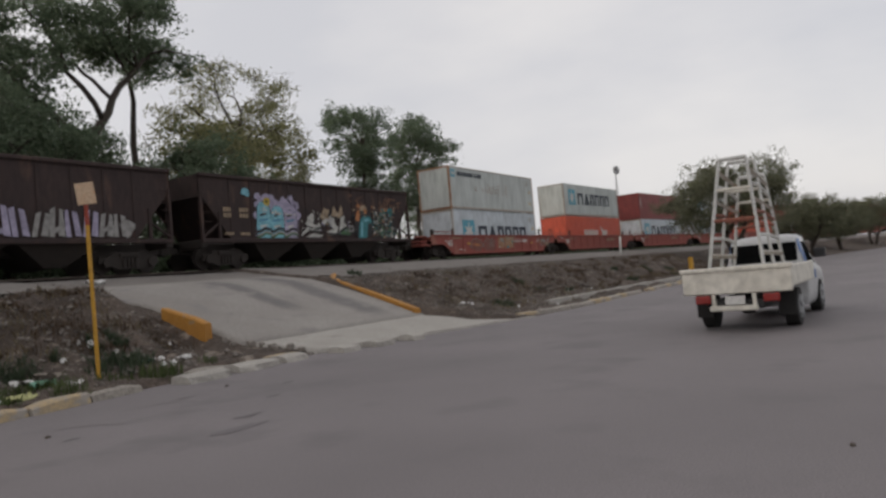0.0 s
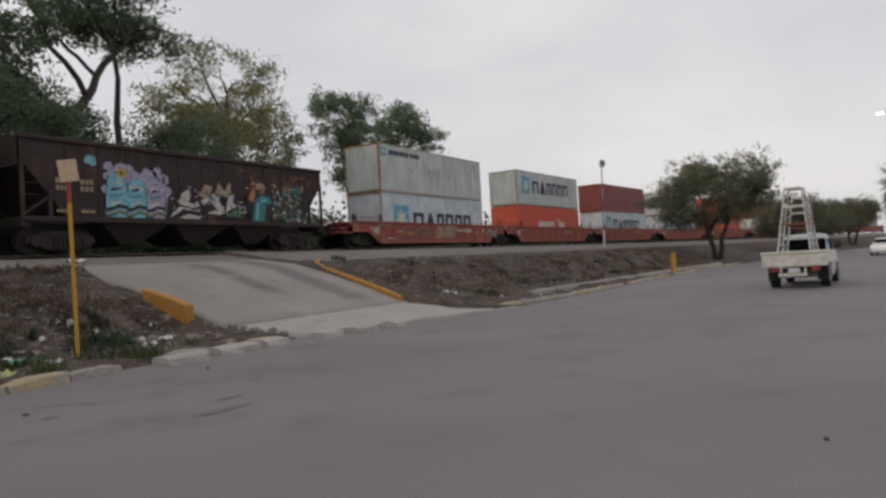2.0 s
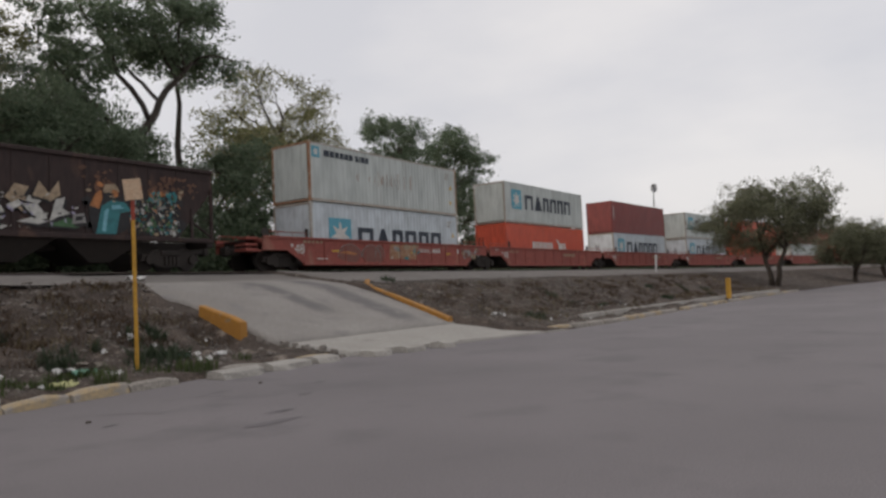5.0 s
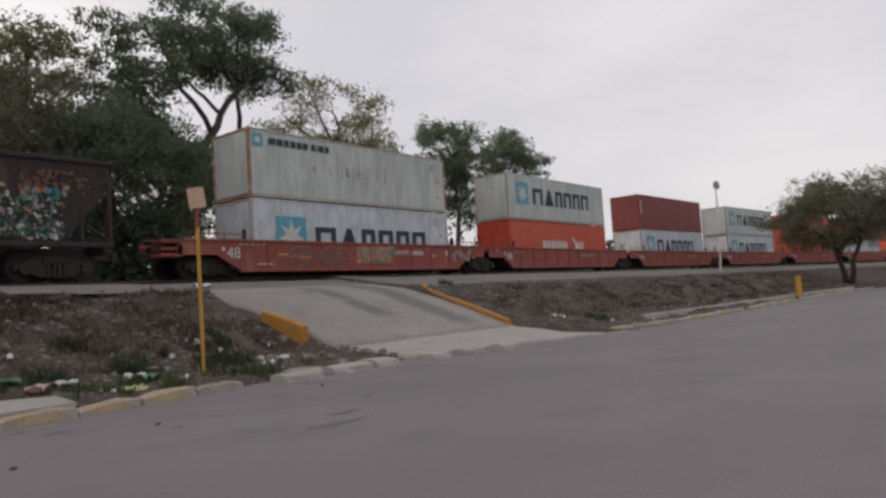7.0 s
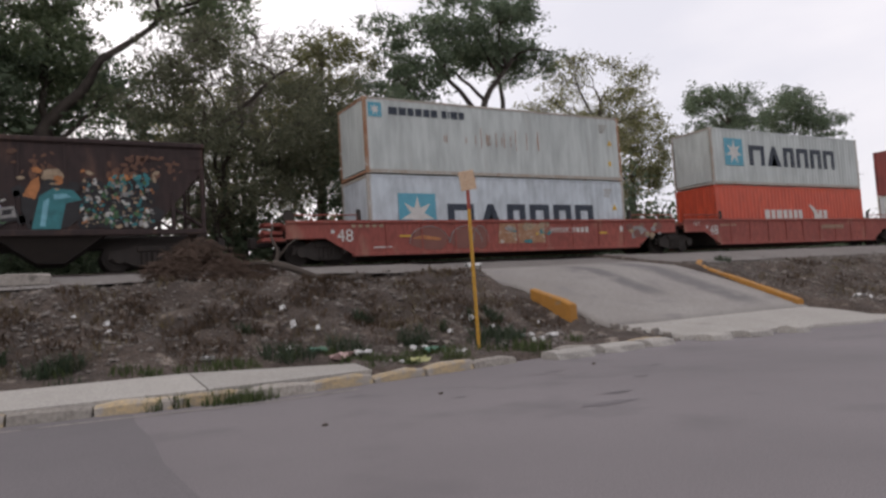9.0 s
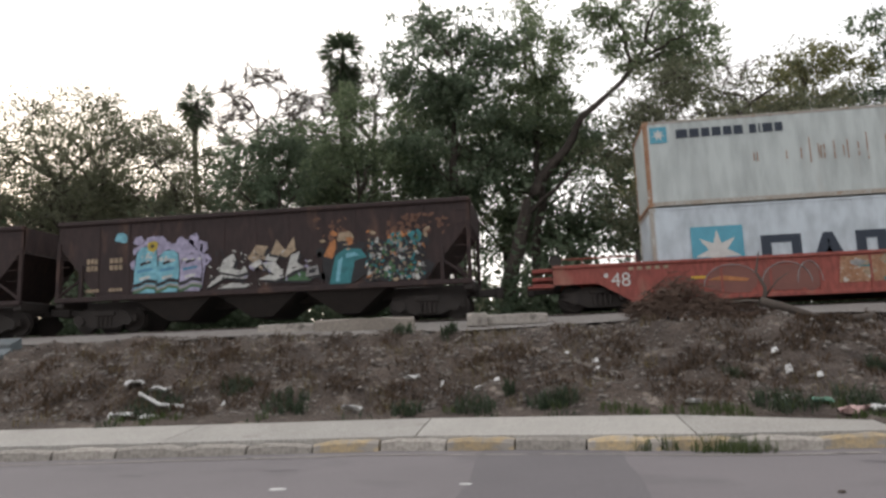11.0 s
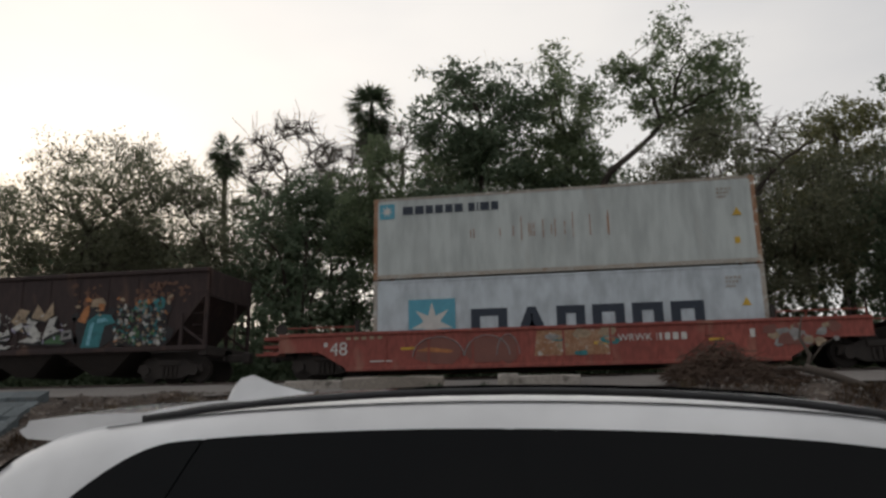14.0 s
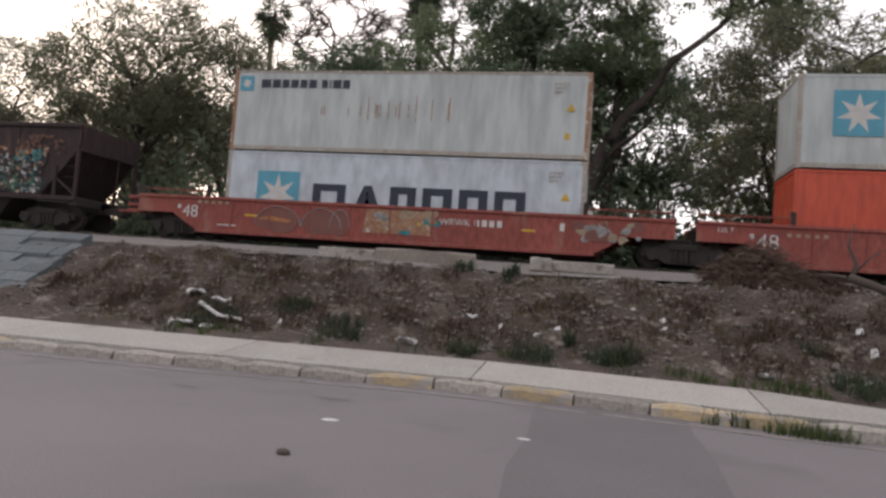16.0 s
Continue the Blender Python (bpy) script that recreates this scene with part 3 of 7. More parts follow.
def hopper_car(u, writing):
    car = thing("hopper_car", "dark brown steel open hopper wagon with spray-painted sides" if writing else "dark rusty brown hopper wagon with pale spray paint", "hopper wagon", "hopper wagons of the train")
    h = HOP_L / 2
    bay = 1.5                      # open bay over each end's bogie
    for side in (-1, 1):
        out = [(-h + bay, HOP_SILL), (h - bay, HOP_SILL), (h - 0.12, HOP_SILL + 1.72), (h, HOP_SILL + 1.78), (h, HOP_TOP), (-h, HOP_TOP), (-h, HOP_SILL + 1.78), (-h + 0.12, HOP_SILL + 1.72)]
        part("side_sheet", Bag().plate(out, side * HOP_Y - (0.03 if side > 0 else 0), 0.03), "hopper_brown", car)
        part("side_sill", Bag().box(-h, h, side * HOP_Y - 0.09, side * HOP_Y + 0.09, HOP_SILL - 0.17, HOP_SILL, 0.02), "hopper_brown", car)
        part("top_chord", Bag().box(-h, h, side * HOP_Y - 0.09, side * HOP_Y + 0.09, HOP_TOP - 0.10, HOP_TOP + 0.05, 0.025), "hopper_brown", car)
        rib = Bag().box(-0.045, 0.045, -0.028, 0.0, HOP_SILL, HOP_TOP - 0.1, 0.008).mesh("rib", "hopper_brown")
        for i in range(11):
            x = -h + bay + 0.05 + (HOP_L - 2 * bay - 0.1) * i / 10
            part("rib", rib, "hopper_brown", car, at=pose(x, side * HOP_Y, 0, 0, 0, 0 if side < 0 else 180))
        for e in (-1, 1):
            for x in (h - 0.08, h - 0.95):
                part("end_post", Bag().box(e * x - 0.06, e * x + 0.06, side * HOP_Y - 0.06, side * HOP_Y + 0.06, HOP_SILL, HOP_SILL + 1.9 if x > h - 0.5 else HOP_SILL + 1.1, 0.015), "hopper_brown", car)
            for k in range(6):
                part("ladder_rung", Bag().tube([(e * (h - 0.1), side * (HOP_Y + 0.07), HOP_SILL + 0.3 + 0.38 * k), (e * (h - 0.52), side * (HOP_Y + 0.07), HOP_SILL + 0.3 + 0.38 * k)], 0.014, sides=5), "hopper_brown", car)
            part("brace", Bag().tube([(e * (h - 0.1), side * HOP_Y, HOP_SILL + 0.05), (e * (h - 1.9), side * (HOP_Y - 0.1), HOP_SILL + 1.3)], 0.05, sides=5), "hopper_brown", car)
    for e in (-1, 1):
        b = Bag()
        b.add([(e * (h - bay), -HOP_Y + 0.04, HOP_SILL), (e * (h - bay), HOP_Y - 0.04, HOP_SILL), (e * (h - 0.25), HOP_Y - 0.04, HOP_SILL + 1.72), (e * (h - 0.25), -HOP_Y + 0.04, HOP_SILL + 1.72),
               (e * (h - bay - 0.05), -HOP_Y + 0.04, HOP_SILL + 0.05), (e * (h - bay - 0.05), HOP_Y - 0.04, HOP_SILL + 0.05), (e * (h - 0.3), HOP_Y - 0.04, HOP_SILL + 1.77), (e * (h - 0.3), -HOP_Y + 0.04, HOP_SILL + 1.77)],
              [(0, 1, 2, 3), (4, 5, 6, 7), (0, 1, 5, 4), (2, 3, 7, 6), (1, 2, 6, 5), (0, 3, 7, 4)])
        part("slope_sheet", b, "hopper_brown", car)
        part("end_wall", Bag().box(min(e * (h - 0.04), e * h), max(e * (h - 0.04), e * h), -HOP_Y, HOP_Y, HOP_SILL + 1.70, HOP_TOP), "hopper_brown", car)
        part("end_sill", Bag().box(min(e * (h - 0.3), e * h), max(e * (h - 0.3), e * h), -HOP_Y, HOP_Y, HOP_SILL - 0.35, HOP_SILL - 0.02, 0.03), "dark_steel", car)
        coupler(car, e * h, e)
        bogie(car, e * (h - 1.55))
        part("brake_rod", Bag().tube([(e * (h - 0.12), 0.6, HOP_SILL), (e * (h - 0.12), 0.6, HOP_SILL + 1.7)], 0.03, sides=6), "hopper_brown", car)
    part("centre_sill", Bag().box(-h, h, -0.3, 0.3, 0.75, 1.15, 0.03), "dark_steel", car)
    for x in (-3.0, 0.0, 3.0):
        part("hopper_chute", Bag().loft([[(x - 1.45, -1.5, 1.12), (x + 1.45, -1.5, 1.12), (x + 1.45, 1.5, 1.12), (x - 1.45, 1.5, 1.12)], [(x - 0.35, -1.0, 0.32), (x + 0.35, -1.0, 0.32), (x + 0.35, 1.0, 0.32), (x - 0.35, 1.0, 0.32)]]), "dark_steel", car)
    writing(car, -HOP_Y - 0.042)
    car.matrix_basis = on_track(u)
    TRAIN.append((car, u))
    return car


def bars(parent, name, x, y, z, w, hgt, n, material, gap=0.25):
    """Writing that cannot be read, as plain bars."""
    step = w / n
    for i in range(n):
        part(name, Bag().box(x + i * step, x + (i + 1 - gap) * step, y, y + 0.012, z, z + hgt), material, parent)


def spray_full(car, y):
    """The spray-painted letters and figures along the near side."""
    rnd = random.Random(5)
    x0, z0 = -HOP_L / 2, HOP_SILL

    def sp(material, outline, k=0):
        flat_shape([(x0 + px, max(z0 + 0.015, z0 + pz)) for px, pz in outline], y - 0.003 * k, "spray_paint", material, car)

    def flecks(material, n, xa, xb, za, zb, s0, s1, k, slim=0.5):
        """Many small slanting dabs of one colour."""
        b = Bag()
        for i in range(n):
            cx, cz, a, r = rnd.uniform(xa, xb), rnd.uniform(za, zb), rnd.uniform(0, 3.14), rnd.uniform(s0, s1)
            ca, sa = math.cos(a), math.sin(a)
            pts = [(-r, -r * slim * 0.4), (0.1 * r, -r * slim), (r, -r * slim * 0.2), (r * 0.5, r * slim), (-r * 0.6, r * slim * 0.8)]
            b.plate([(x0 + cx + p * ca - q * sa, max(z0 + 0.015, z0 + cz + p * sa + q * ca)) for p, q in pts], y - 0.003 * k - 0.0004 * (i % 7), 0.006)
        tagged(part("spray_paint", b, material, car), kind="stuff")

    for bx, bz, w in ((1.15, 1.12, 0.42), (1.15, 0.88, 0.42), (2.0, 1.12, 0.5), (2.0, 0.88, 0.5)):
        bars(car, "car_number", x0 + bx, y, z0 + bz, w, 0.17, 3, "spray_tan")
    for bx in (1.15, 2.0):
        bars(car, "car_number", x0 + bx, y, z0 + 0.15, 0.5, 0.10, 4, "spray_tan")
    part("yellow_stripe", Bag().box(x0 + 0.92, x0 + 1.01, y, y + 0.012, z0 + 0.30, z0 + 1.0), "yellow_mark", car)
    sp("spray_cyan", blob(2.4, 1.95, 0.2, 0.17, 9, rnd, 0.3))
    # a soft pale cloud behind three block letters, pale blue to lilac
    flecks("spray_lilac", 70, 2.9, 5.45, 0.9, 1.85, 0.10, 0.24, 0, 0.8)
    sp("spray_lilac", [(2.85, 0.1), (5.35, 0.1), (5.5, 1.2), (4.9, 1.5), (4.0, 1.72), (3.0, 1.5)], 1)
    for i, (dx, w) in enumerate(((2.9, 0.86), (3.72, 0.82), (4.55, 0.80))):
        m = "spray_cyan" if i < 2 else "spray_lilac"
        tall = 1.62 - 0.16 * i
        sp("spray_black", [(dx - 0.04, 0.0), (dx + w * 0.95, 0.0), (dx + w + 0.04, 0.75), (dx + w * 0.95, tall - 0.12), (dx + w * 0.5, tall + 0.03), (dx + 0.06, tall - 0.18)], 1.5)
        sp(m, [(dx, 0.05), (dx + w * 0.9, 0.02), (dx + w, 0.75), (dx + w * 0.92, tall - 0.15), (dx + w * 0.72, tall - 0.02), (dx + w * 0.3, tall - 0.03), (dx + 0.1, tall - 0.22), (dx + 0.02, 0.8)], 2)
        sp("spray_black", [(dx + 0.22, 0.95), (dx + w * 0.72, 1.05), (dx + w * 0.66, 1.13), (dx + 0.22, 1.06)], 3)
        sp("spray_blue", [(dx + 0.12, 0.72), (dx + w * 0.8, 0.80), (dx + w * 0.76, 0.88), (dx + 0.12, 0.82)], 3)
        sp("spray_white", [(dx + 0.2, 0.46), (dx + w * 0.7, 0.54), (dx + w * 0.7, 0.62), (dx + 0.2, 0.56)], 3)
        for zz, hh, mm in ((0.22, 0.13, "spray_black"), (0.10, 0.08, "spray_silver"), (0.02, 0.09, "spray_green")):
            sp(mm, [(dx, zz), (dx + w * 0.3, zz + 0.05), (dx + w * 0.55, zz + 0.16), (dx + w, zz + 0.10), (dx + w, zz + 0.10 + hh), (dx + w * 0.55, zz + 0.16 + hh), (dx + w * 0.3, zz + 0.05 + hh), (dx, zz + hh)], 3 + zz)
        flecks("spray_white", 7, dx + 0.1, dx + w - 0.1, 1.1, tall - 0.2, 0.04, 0.09, 4)
    sp("spray_yellow", blob(3.55, 1.62, 0.20, 0.19, 10, rnd, 0.15), 4)
    sp("spray_black", blob(3.55, 1.62, 0.07, 0.06, 6, rnd), 5)
    # wild white letters: slanting strokes and arrows with black shadows
    strokes = [("spray_white", [(5.55, 0.10), (6.2, 0.42), (6.9, 0.34), (7.0, 0.50), (6.25, 0.62), (5.75, 0.40)]), ("spray_white", [(5.95, 0.62), (6.1, 1.02), (6.45, 1.22), (6.55, 0.98), (6.4, 0.72), (6.7, 0.62), (6.85, 0.78), (6.95, 0.56), (6.6, 0.48)]),
               ("spray_white", [(5.9, 0.06), (6.9, 0.06), (7.05, 0.16), (6.4, 0.24)]), ("spray_tan", [(6.95, 1.02), (7.25, 1.46), (7.65, 1.38), (7.5, 1.1), (7.8, 0.78), (7.45, 0.62)]),
               ("spray_white", [(7.0, 0.78), (7.35, 0.98), (7.6, 0.66), (7.95, 0.36), (8.2, 0.46), (7.9, 0.86), (8.1, 1.05), (7.65, 1.12), (7.5, 0.86), (7.2, 0.66)]), ("spray_white", [(7.3, 0.30), (7.9, 0.24), (8.25, 0.34), (7.7, 0.44)]),
               ("spray_tan", [(7.75, 1.12), (7.95, 1.60), (8.25, 1.22), (8.55, 1.66), (8.6, 1.2), (8.3, 0.98)]), ("spray_white", [(8.25, 0.35), (8.45, 1.05), (8.75, 1.15), (8.65, 0.80), (8.9, 0.62), (8.55, 0.52)]),
               ("spray_green", [(8.15, 0.22), (9.1, 0.18), (9.35, 0.34), (8.8, 0.50), (8.5, 0.34)]), ("spray_silver", [(8.95, 0.30), (9.4, 0.36), (9.35, 0.66), (9.0, 0.62)])]
    for i, (m, out) in enumerate(strokes):
        sp("spray_black", [(px + 0.07, pz - 0.09) for px, pz in out] if i % 2 else [(px - 0.06, pz - 0.07) for px, pz in out], 1 + i * 0.8)
        sp(m, out, 1.4 + i * 0.8)
    sp("spray_black", [(9.05, 0.40), (9.3, 0.44), (9.27, 0.58), (9.08, 0.54)], 10)
    flecks("spray_black", 46, 5.6, 9.4, 0.1, 1.35, 0.03, 0.13, 11, 0.25)
    flecks("spray_white", 26, 5.6, 9.2, 0.1, 1.3, 0.03, 0.10, 12, 0.3)
    flecks("spray_lilac", 14, 6.9, 9.2, 0.1, 0.9, 0.03, 0.09, 12, 0.4)
    # a figure in teal and orange, and a patchwork beyond it
    flecks("spray_black", 60, 9.4, 13.0, 0.05, 1.3, 0.10, 0.26, 0, 0.9)
    sp("spray_black", blob(10.3, 0.7, 0.72, 0.75, 13, rnd, 0.2), 1)
    sp("spray_teal", [(9.75, 0.02), (10.45, 0.02), (10.6, 0.75), (11.0, 0.85), (10.8, 1.12), (10.3, 1.18), (9.95, 0.95), (9.85, 0.5)], 2)
    sp("spray_cyan", [(9.95, 0.1), (10.08, 0.1), (10.2, 0.9), (10.05, 0.8)], 3)
    sp("spray_cyan", [(10.3, 0.85), (10.75, 0.92), (10.6, 1.02), (10.3, 1.0)], 3)
    sp("spray_orange", [(9.55, 0.95), (9.75, 1.35), (9.95, 1.5), (9.98, 1.2), (9.85, 0.85)], 2)
    sp("spray_tan", blob(10.3, 1.5, 0.30, 0.22, 11, rnd, 0.15), 3)
    sp("spray_orange", blob(10.42, 1.40, 0.14, 0.13, 9, rnd, 0.2), 4)
    sp("spray_black", blob(10.2, 1.36, 0.2, 0.06, 8, rnd, 0.2), 5)
    for i, (m, n) in enumerate((("spray_tan", 60), ("spray_teal", 46), ("spray_orange", 20), ("spray_silver", 34), ("spray_black", 70), ("spray_white", 24), ("spray_green", 30), ("spray_black", 40))):
        flecks(m, n, 11.0, 12.85, 0.08, 1.45, 0.03, 0.12, 3 + i, 0.55)
    flecks("spray_teal", 14, 11.7, 12.8, 1.2, 1.6, 0.08, 0.18, 2, 0.6)
    flecks("spray_orange", 8, 9.5, 12.6, 1.3, 1.7, 0.05, 0.14, 1, 0.6)
    flecks("spray_tan", 14, 9.4, 13.1, 1.0, 1.7, 0.05, 0.14, 2, 0.5)
    for px in (9.9, 12.3, 13.2):
        flecks("spray_rust", 20, px - 0.6, px + 0.5, 1.5, 2.2, 0.05, 0.16, 0, 0.5)


def spray_pale(car, y):
    """A row of faded pale letters, each a few slanting strokes, over an older smear."""
    rnd = random.Random(9)
    z0 = HOP_SILL
    for i in range(9):
        x = 0.3 + i * 0.56
        lean = rnd.uniform(-0.12, 0.18)
        tall = rnd.uniform(0.85, 1.15)
        m = "spray_lilac" if i in (1, 2, 5, 6) else "spray_silver"
        yy = y - 0.002 * i
        flat_shape([(x, z0 + 0.06), (x + 0.17, z0 + 0.05), (x + 0.20 + lean, z0 + tall), (x + 0.02 + lean, z0 + tall - 0.08)], yy, "spray_paint", m, car)
        if i % 3 == 1:
            flat_shape([(x + 0.12, z0 + 0.12), (x + 0.46, z0 + 0.30 + lean), (x + 0.46, z0 + 0.46 + lean), (x + 0.14, z0 + 0.30)], yy - 0.001, "spray_paint", m, car)
        flat_shape([(x + 0.30, z0 + 0.10), (x + 0.52, z0 + 0.06), (x + 0.50 + lean, z0 + tall * 0.9), (x + 0.33 + lean, z0 + tall * 0.95)], yy - 0.002, "spray_paint", m, car)
    for i in range(6):
        x = -4.0 + i * 0.6
        flat_shape([(x, z0 + 0.1), (x + 0.2, z0 + 0.08), (x + 0.42, z0 + 0.9), (x + 0.1, z0 + 1.05), (x + 0.16, z0 + 0.6)], y - 0.002 * i, "spray_paint", "spray_silver", car)
    flat_shape(blob(5.3, z0 + 0.35, 0.3, 0.28, 12, rnd, 0.35), y, "spray_paint", "spray_silver", car)


hopper_car(25.6, spray_full)
hopper_car(9.9, spray_pale)

# ---- well cars and containers ----
BOX_L, BOX_H, BOX_W = 12.19, 2.80, 2.44


def well_side(e0, e1):
    """Outline of a well car's deep side, with raised ends over the bogies."""
    return [(-e0, 1.42), (-e0, 0.86), (-e0 + 1.35, 0.86), (-e0 + 2.35, 0.28), (e1 - 2.35, 0.28), (e1 - 1.35, 0.86), (e1, 0.86), (e1, 1.42)]


def well_car(u, first):
    car = thing("well_car", "faded brick-red well car with white numbers and spray paint" if first else "faded brick-red steel well car carrying containers", "well car", "well cars of the train")
    e0, e1 = (9.2 if first else 8.75), 8.75
    for side in (-1, 1):
        yy = -1.53 if side < 0 else 1.49
        part("side_panel", Bag().plate(well_side(e0, e1), yy, 0.04), "well_red", car)
        part("top_rail", Bag().box(-e0, e1, side * 1.53 - 0.06, side * 1.53 + 0.06, 1.36, 1.46, 0.015), "well_red", car)
        part("bottom_rail", Bag().box(-e0 + 2.3, e1 - 2.3, side * 1.52 - 0.07, side * 1.52 + 0.07, 0.22, 0.34, 0.015), "well_red", car)
        stiff = Bag().box(-0.03, 0.03, -0.025, 0.0, 0.34, 1.36).mesh("stiffener", "well_red")
        for i in range(9):
            part("stiffener", stiff, "well_red", car, at=pose(-5.6 + 1.4 * i, side * 1.54, 0, 0, 0, 0 if side < 0 else 180))
        for e, ee in ((-1, e0), (1, e1)):
            rails = Bag()
            xa, xb = e * (ee - 0.1), e * (ee - 2.55)
            rails.tube([(xa, side * 1.45, 1.66), (xb, side * 1.45, 1.66)], 0.022, sides=6)
            for k in range(4):
                xx = xa + (xb - xa) * k / 3
                rails.tube([(xx, side * 1.45, 1.44), (xx, side * 1.45, 1.66)], 0.018, sides=5)
            part("hand_rail", rails, "well_red", car)
            part("guide", Bag().box(min(xb, xb - e * 0.14), max(xb, xb - e * 0.14), side * 1.42 - 0.06, side * 1.42 + 0.06, 1.44, 1.86, 0.02), "dark_steel", car)
    for e, ee in ((-1, e0), (1, e1)):
        part("end_platform", Bag().box(min(e * ee, e * (ee - 2.0)), max(e * ee, e * (ee - 2.0)), -1.49, 1.49, 1.18, 1.34, 0.02), "well_red", car)
        part("end_sill", Bag().box(min(e * ee, e * (ee - 0.25)), max(e * ee, e * (ee - 0.25)), -1.0, 1.0, 0.80, 1.36, 0.03), "dark_steel", car)
        part("bulkhead", Bag().box(min(e * (ee - 2.0), e * (ee - 2.1)), max(e * (ee - 2.0), e * (ee - 2.1)), -1.49, 1.49, 0.35, 1.34), "dark_steel", car)
    part("well_floor", Bag().box(-6.5, 6.5, -1.4, 1.4, 0.24, 0.36), "dark_steel", car)
    bogie(car, 9.05)
    part("drawbar", Bag().box(8.5, 9.6, -0.2, 0.2, 0.75, 1.0, 0.03), "dark_steel", car)
    for x in (8.25, 8.7):
        part("brake_stand", Bag().tube([(x, -1.35, 1.3), (x, -1.35, 2.0)], 0.035, sides=6), "dark_steel", car)
    y = -1.545
    if first:
        bogie(car, -7.7)
        coupler(car, -9.2, -1)
        for zz, k in ((1.15, 1), (0.95, 1), (1.42, 0)):
            part("valve_gear", Bag().box(-9.85, -9.2, -1.25, -0.7 + 0.2 * k, zz - 0.12, zz, 0.02), "well_red", car)
        part("crank_wheel", Bag().disc((-9.1, -1.56, 1.6), (0, 1, 0), 0.2, 0.03, 14), "dark_steel", car)
        part("drawhead", Bag().box(-10.0, -9.2, -1.5, -0.9, 0.8, 0.86), "well_red", car)
    letters("48", 0.60, "white_mark", "number", car, pose(-7.45 if first else -7.1, y - 0.004, 0.74), "white painted number")
    bars(car, "small_marking", -7.65 if first else -7.3, y - 0.006, 1.02, 0.12, 0.13, 1, "white_mark", 0)
    if first:
        rnd = random.Random(3)
        bars(car, "small_marking", -6.9, y - 0.006, 1.22, 1.3, 0.10, 5, "spray_tan", 0.45)
        bars(car, "small_marking", -6.1, y - 0.006, 0.50, 0.7, 0.04, 1, "white_mark", 0)
        letters("WRWK", 0.30, "white_mark", "lettering", car, pose(1.62, y - 0.004, 0.93), "white stencilled letters")
        bars(car, "car_number", 2.75, y - 0.006, 0.93, 0.95, 0.21, 4, "white_mark", 0.35)
        bars(car, "small_marking", 5.4, y - 0.006, 0.93, 0.14, 0.24, 1, "white_mark", 0)
        for cx, w in ((-3.3, 1.05), (-1.75, 0.9), (-1.1, 0.45)):
            flat_shape(blob(cx - 0.6, 0.78, w * 0.75, 0.42, 12, rnd, 0.12), y - 0.007 - 0.001 * cx, "spray_paint", "well_shadow", car)
            arc = Bag()
            arc.tube([(cx - 0.6 + w * 0.78 * math.cos(a), y - 0.014, 0.62 + 0.62 * math.sin(a)) for a in [math.pi * k / 12 for k in range(13)]], 0.017, sides=4)
            part("spray_line", arc, "spray_silver", car)
        flat_shape([(-4.6, 0.80), (-3.5, 0.72), (-3.4, 0.80), (-4.2, 0.92)], y - 0.014, "spray_paint", "spray_orange", car)
        flat_shape([(-0.9, 0.55), (1.4, 0.55), (1.45, 1.3), (-0.8, 1.32)], y - 0.004, "spray_paint", "rust_frame", car)
        for i in range(16):
            s = rnd.uniform(0.07, 0.2)
            flat_shape(blob(rnd.uniform(-0.8, 1.6), rnd.uniform(0.6, 1.25), s * 1.5, s * 0.7, 7, rnd, 0.3), y - 0.007 - 0.0007 * i, "spray_paint", rnd.choice(("spray_tan", "spray_silver", "rust_frame", "spray_teal", "spray_tan")), car)
        for i in range(22):
            s = rnd.uniform(0.08, 0.22)
            flat_shape(blob(rnd.uniform(5.9, 7.9), rnd.uniform(0.75, 1.25), s, s * 0.9, 7, rnd, 0.3), y - 0.005 - 0.0007 * i, "spray_paint", rnd.choice(("spray_silver", "well_shadow", "spray_tan", "well_shadow")), car)
        for x in (-5.1 + 0.0, 0.9, 4.2):
            part("reflector", Bag().box(x, x + 0.45, y - 0.006, y, 0.86, 0.93), "yellow_mark", car)
    else:
        letters("125 T", 0.20, "white_mark", "lettering", car, pose(-8.2, y - 0.004, 1.16), "white stencilled letters")
        bars(car, "small_marking", -6.3, y - 0.006, 1.12, 1.2, 0.10, 5, "spray_tan", 0.5)
        bars(car, "car_number", 1.6, y - 0.006, 0.93, 2.0, 0.20, 8, "spray_tan", 0.35)
    car.matrix_basis = on_track(u)
    TRAIN.append((car, u))


def corrugated(b, x0, x1, y, out, z0, z1, pitch=0.278, depth=0.014):
    """A corrugated wall along x; out is the side (-1 or 1) to which it faces."""
    n = max(1, round((x1 - x0) / pitch))
    p = (x1 - x0) / n
    xs = []
    for i in range(n):
        a = x0 + i * p
        xs += [(a, 0), (a + 0.26 * p, 0), (a + 0.5 * p, 1), (a + 0.76 * p, 1)]
    xs.append((x1, 0))
    v, f = [], []
    for x, k in xs:
        yy = y - out * k * depth
        v += [(x, yy, z0), (x, yy, z1)]
    for i in range(len(xs) - 1):
        f.append((2 * i, 2 * i + 2, 2 * i + 3, 2 * i + 1))
    b.add(v, f)


def star(cx, cz, r, n=7):
    return [(cx + (r if i % 2 == 0 else r * 0.40) * math.sin(math.pi * i / n), cz + (r if i % 2 == 0 else r * 0.40) * math.cos(math.pi * i / n)) for i in range(2 * n)]


PAINT_WORDS = {"grey_paint": "grey", "blue_grey_paint": "pale blue-grey", "orange_paint": "bright orange-red", "maroon_paint": "dark maroon", "white_paint": "white"}


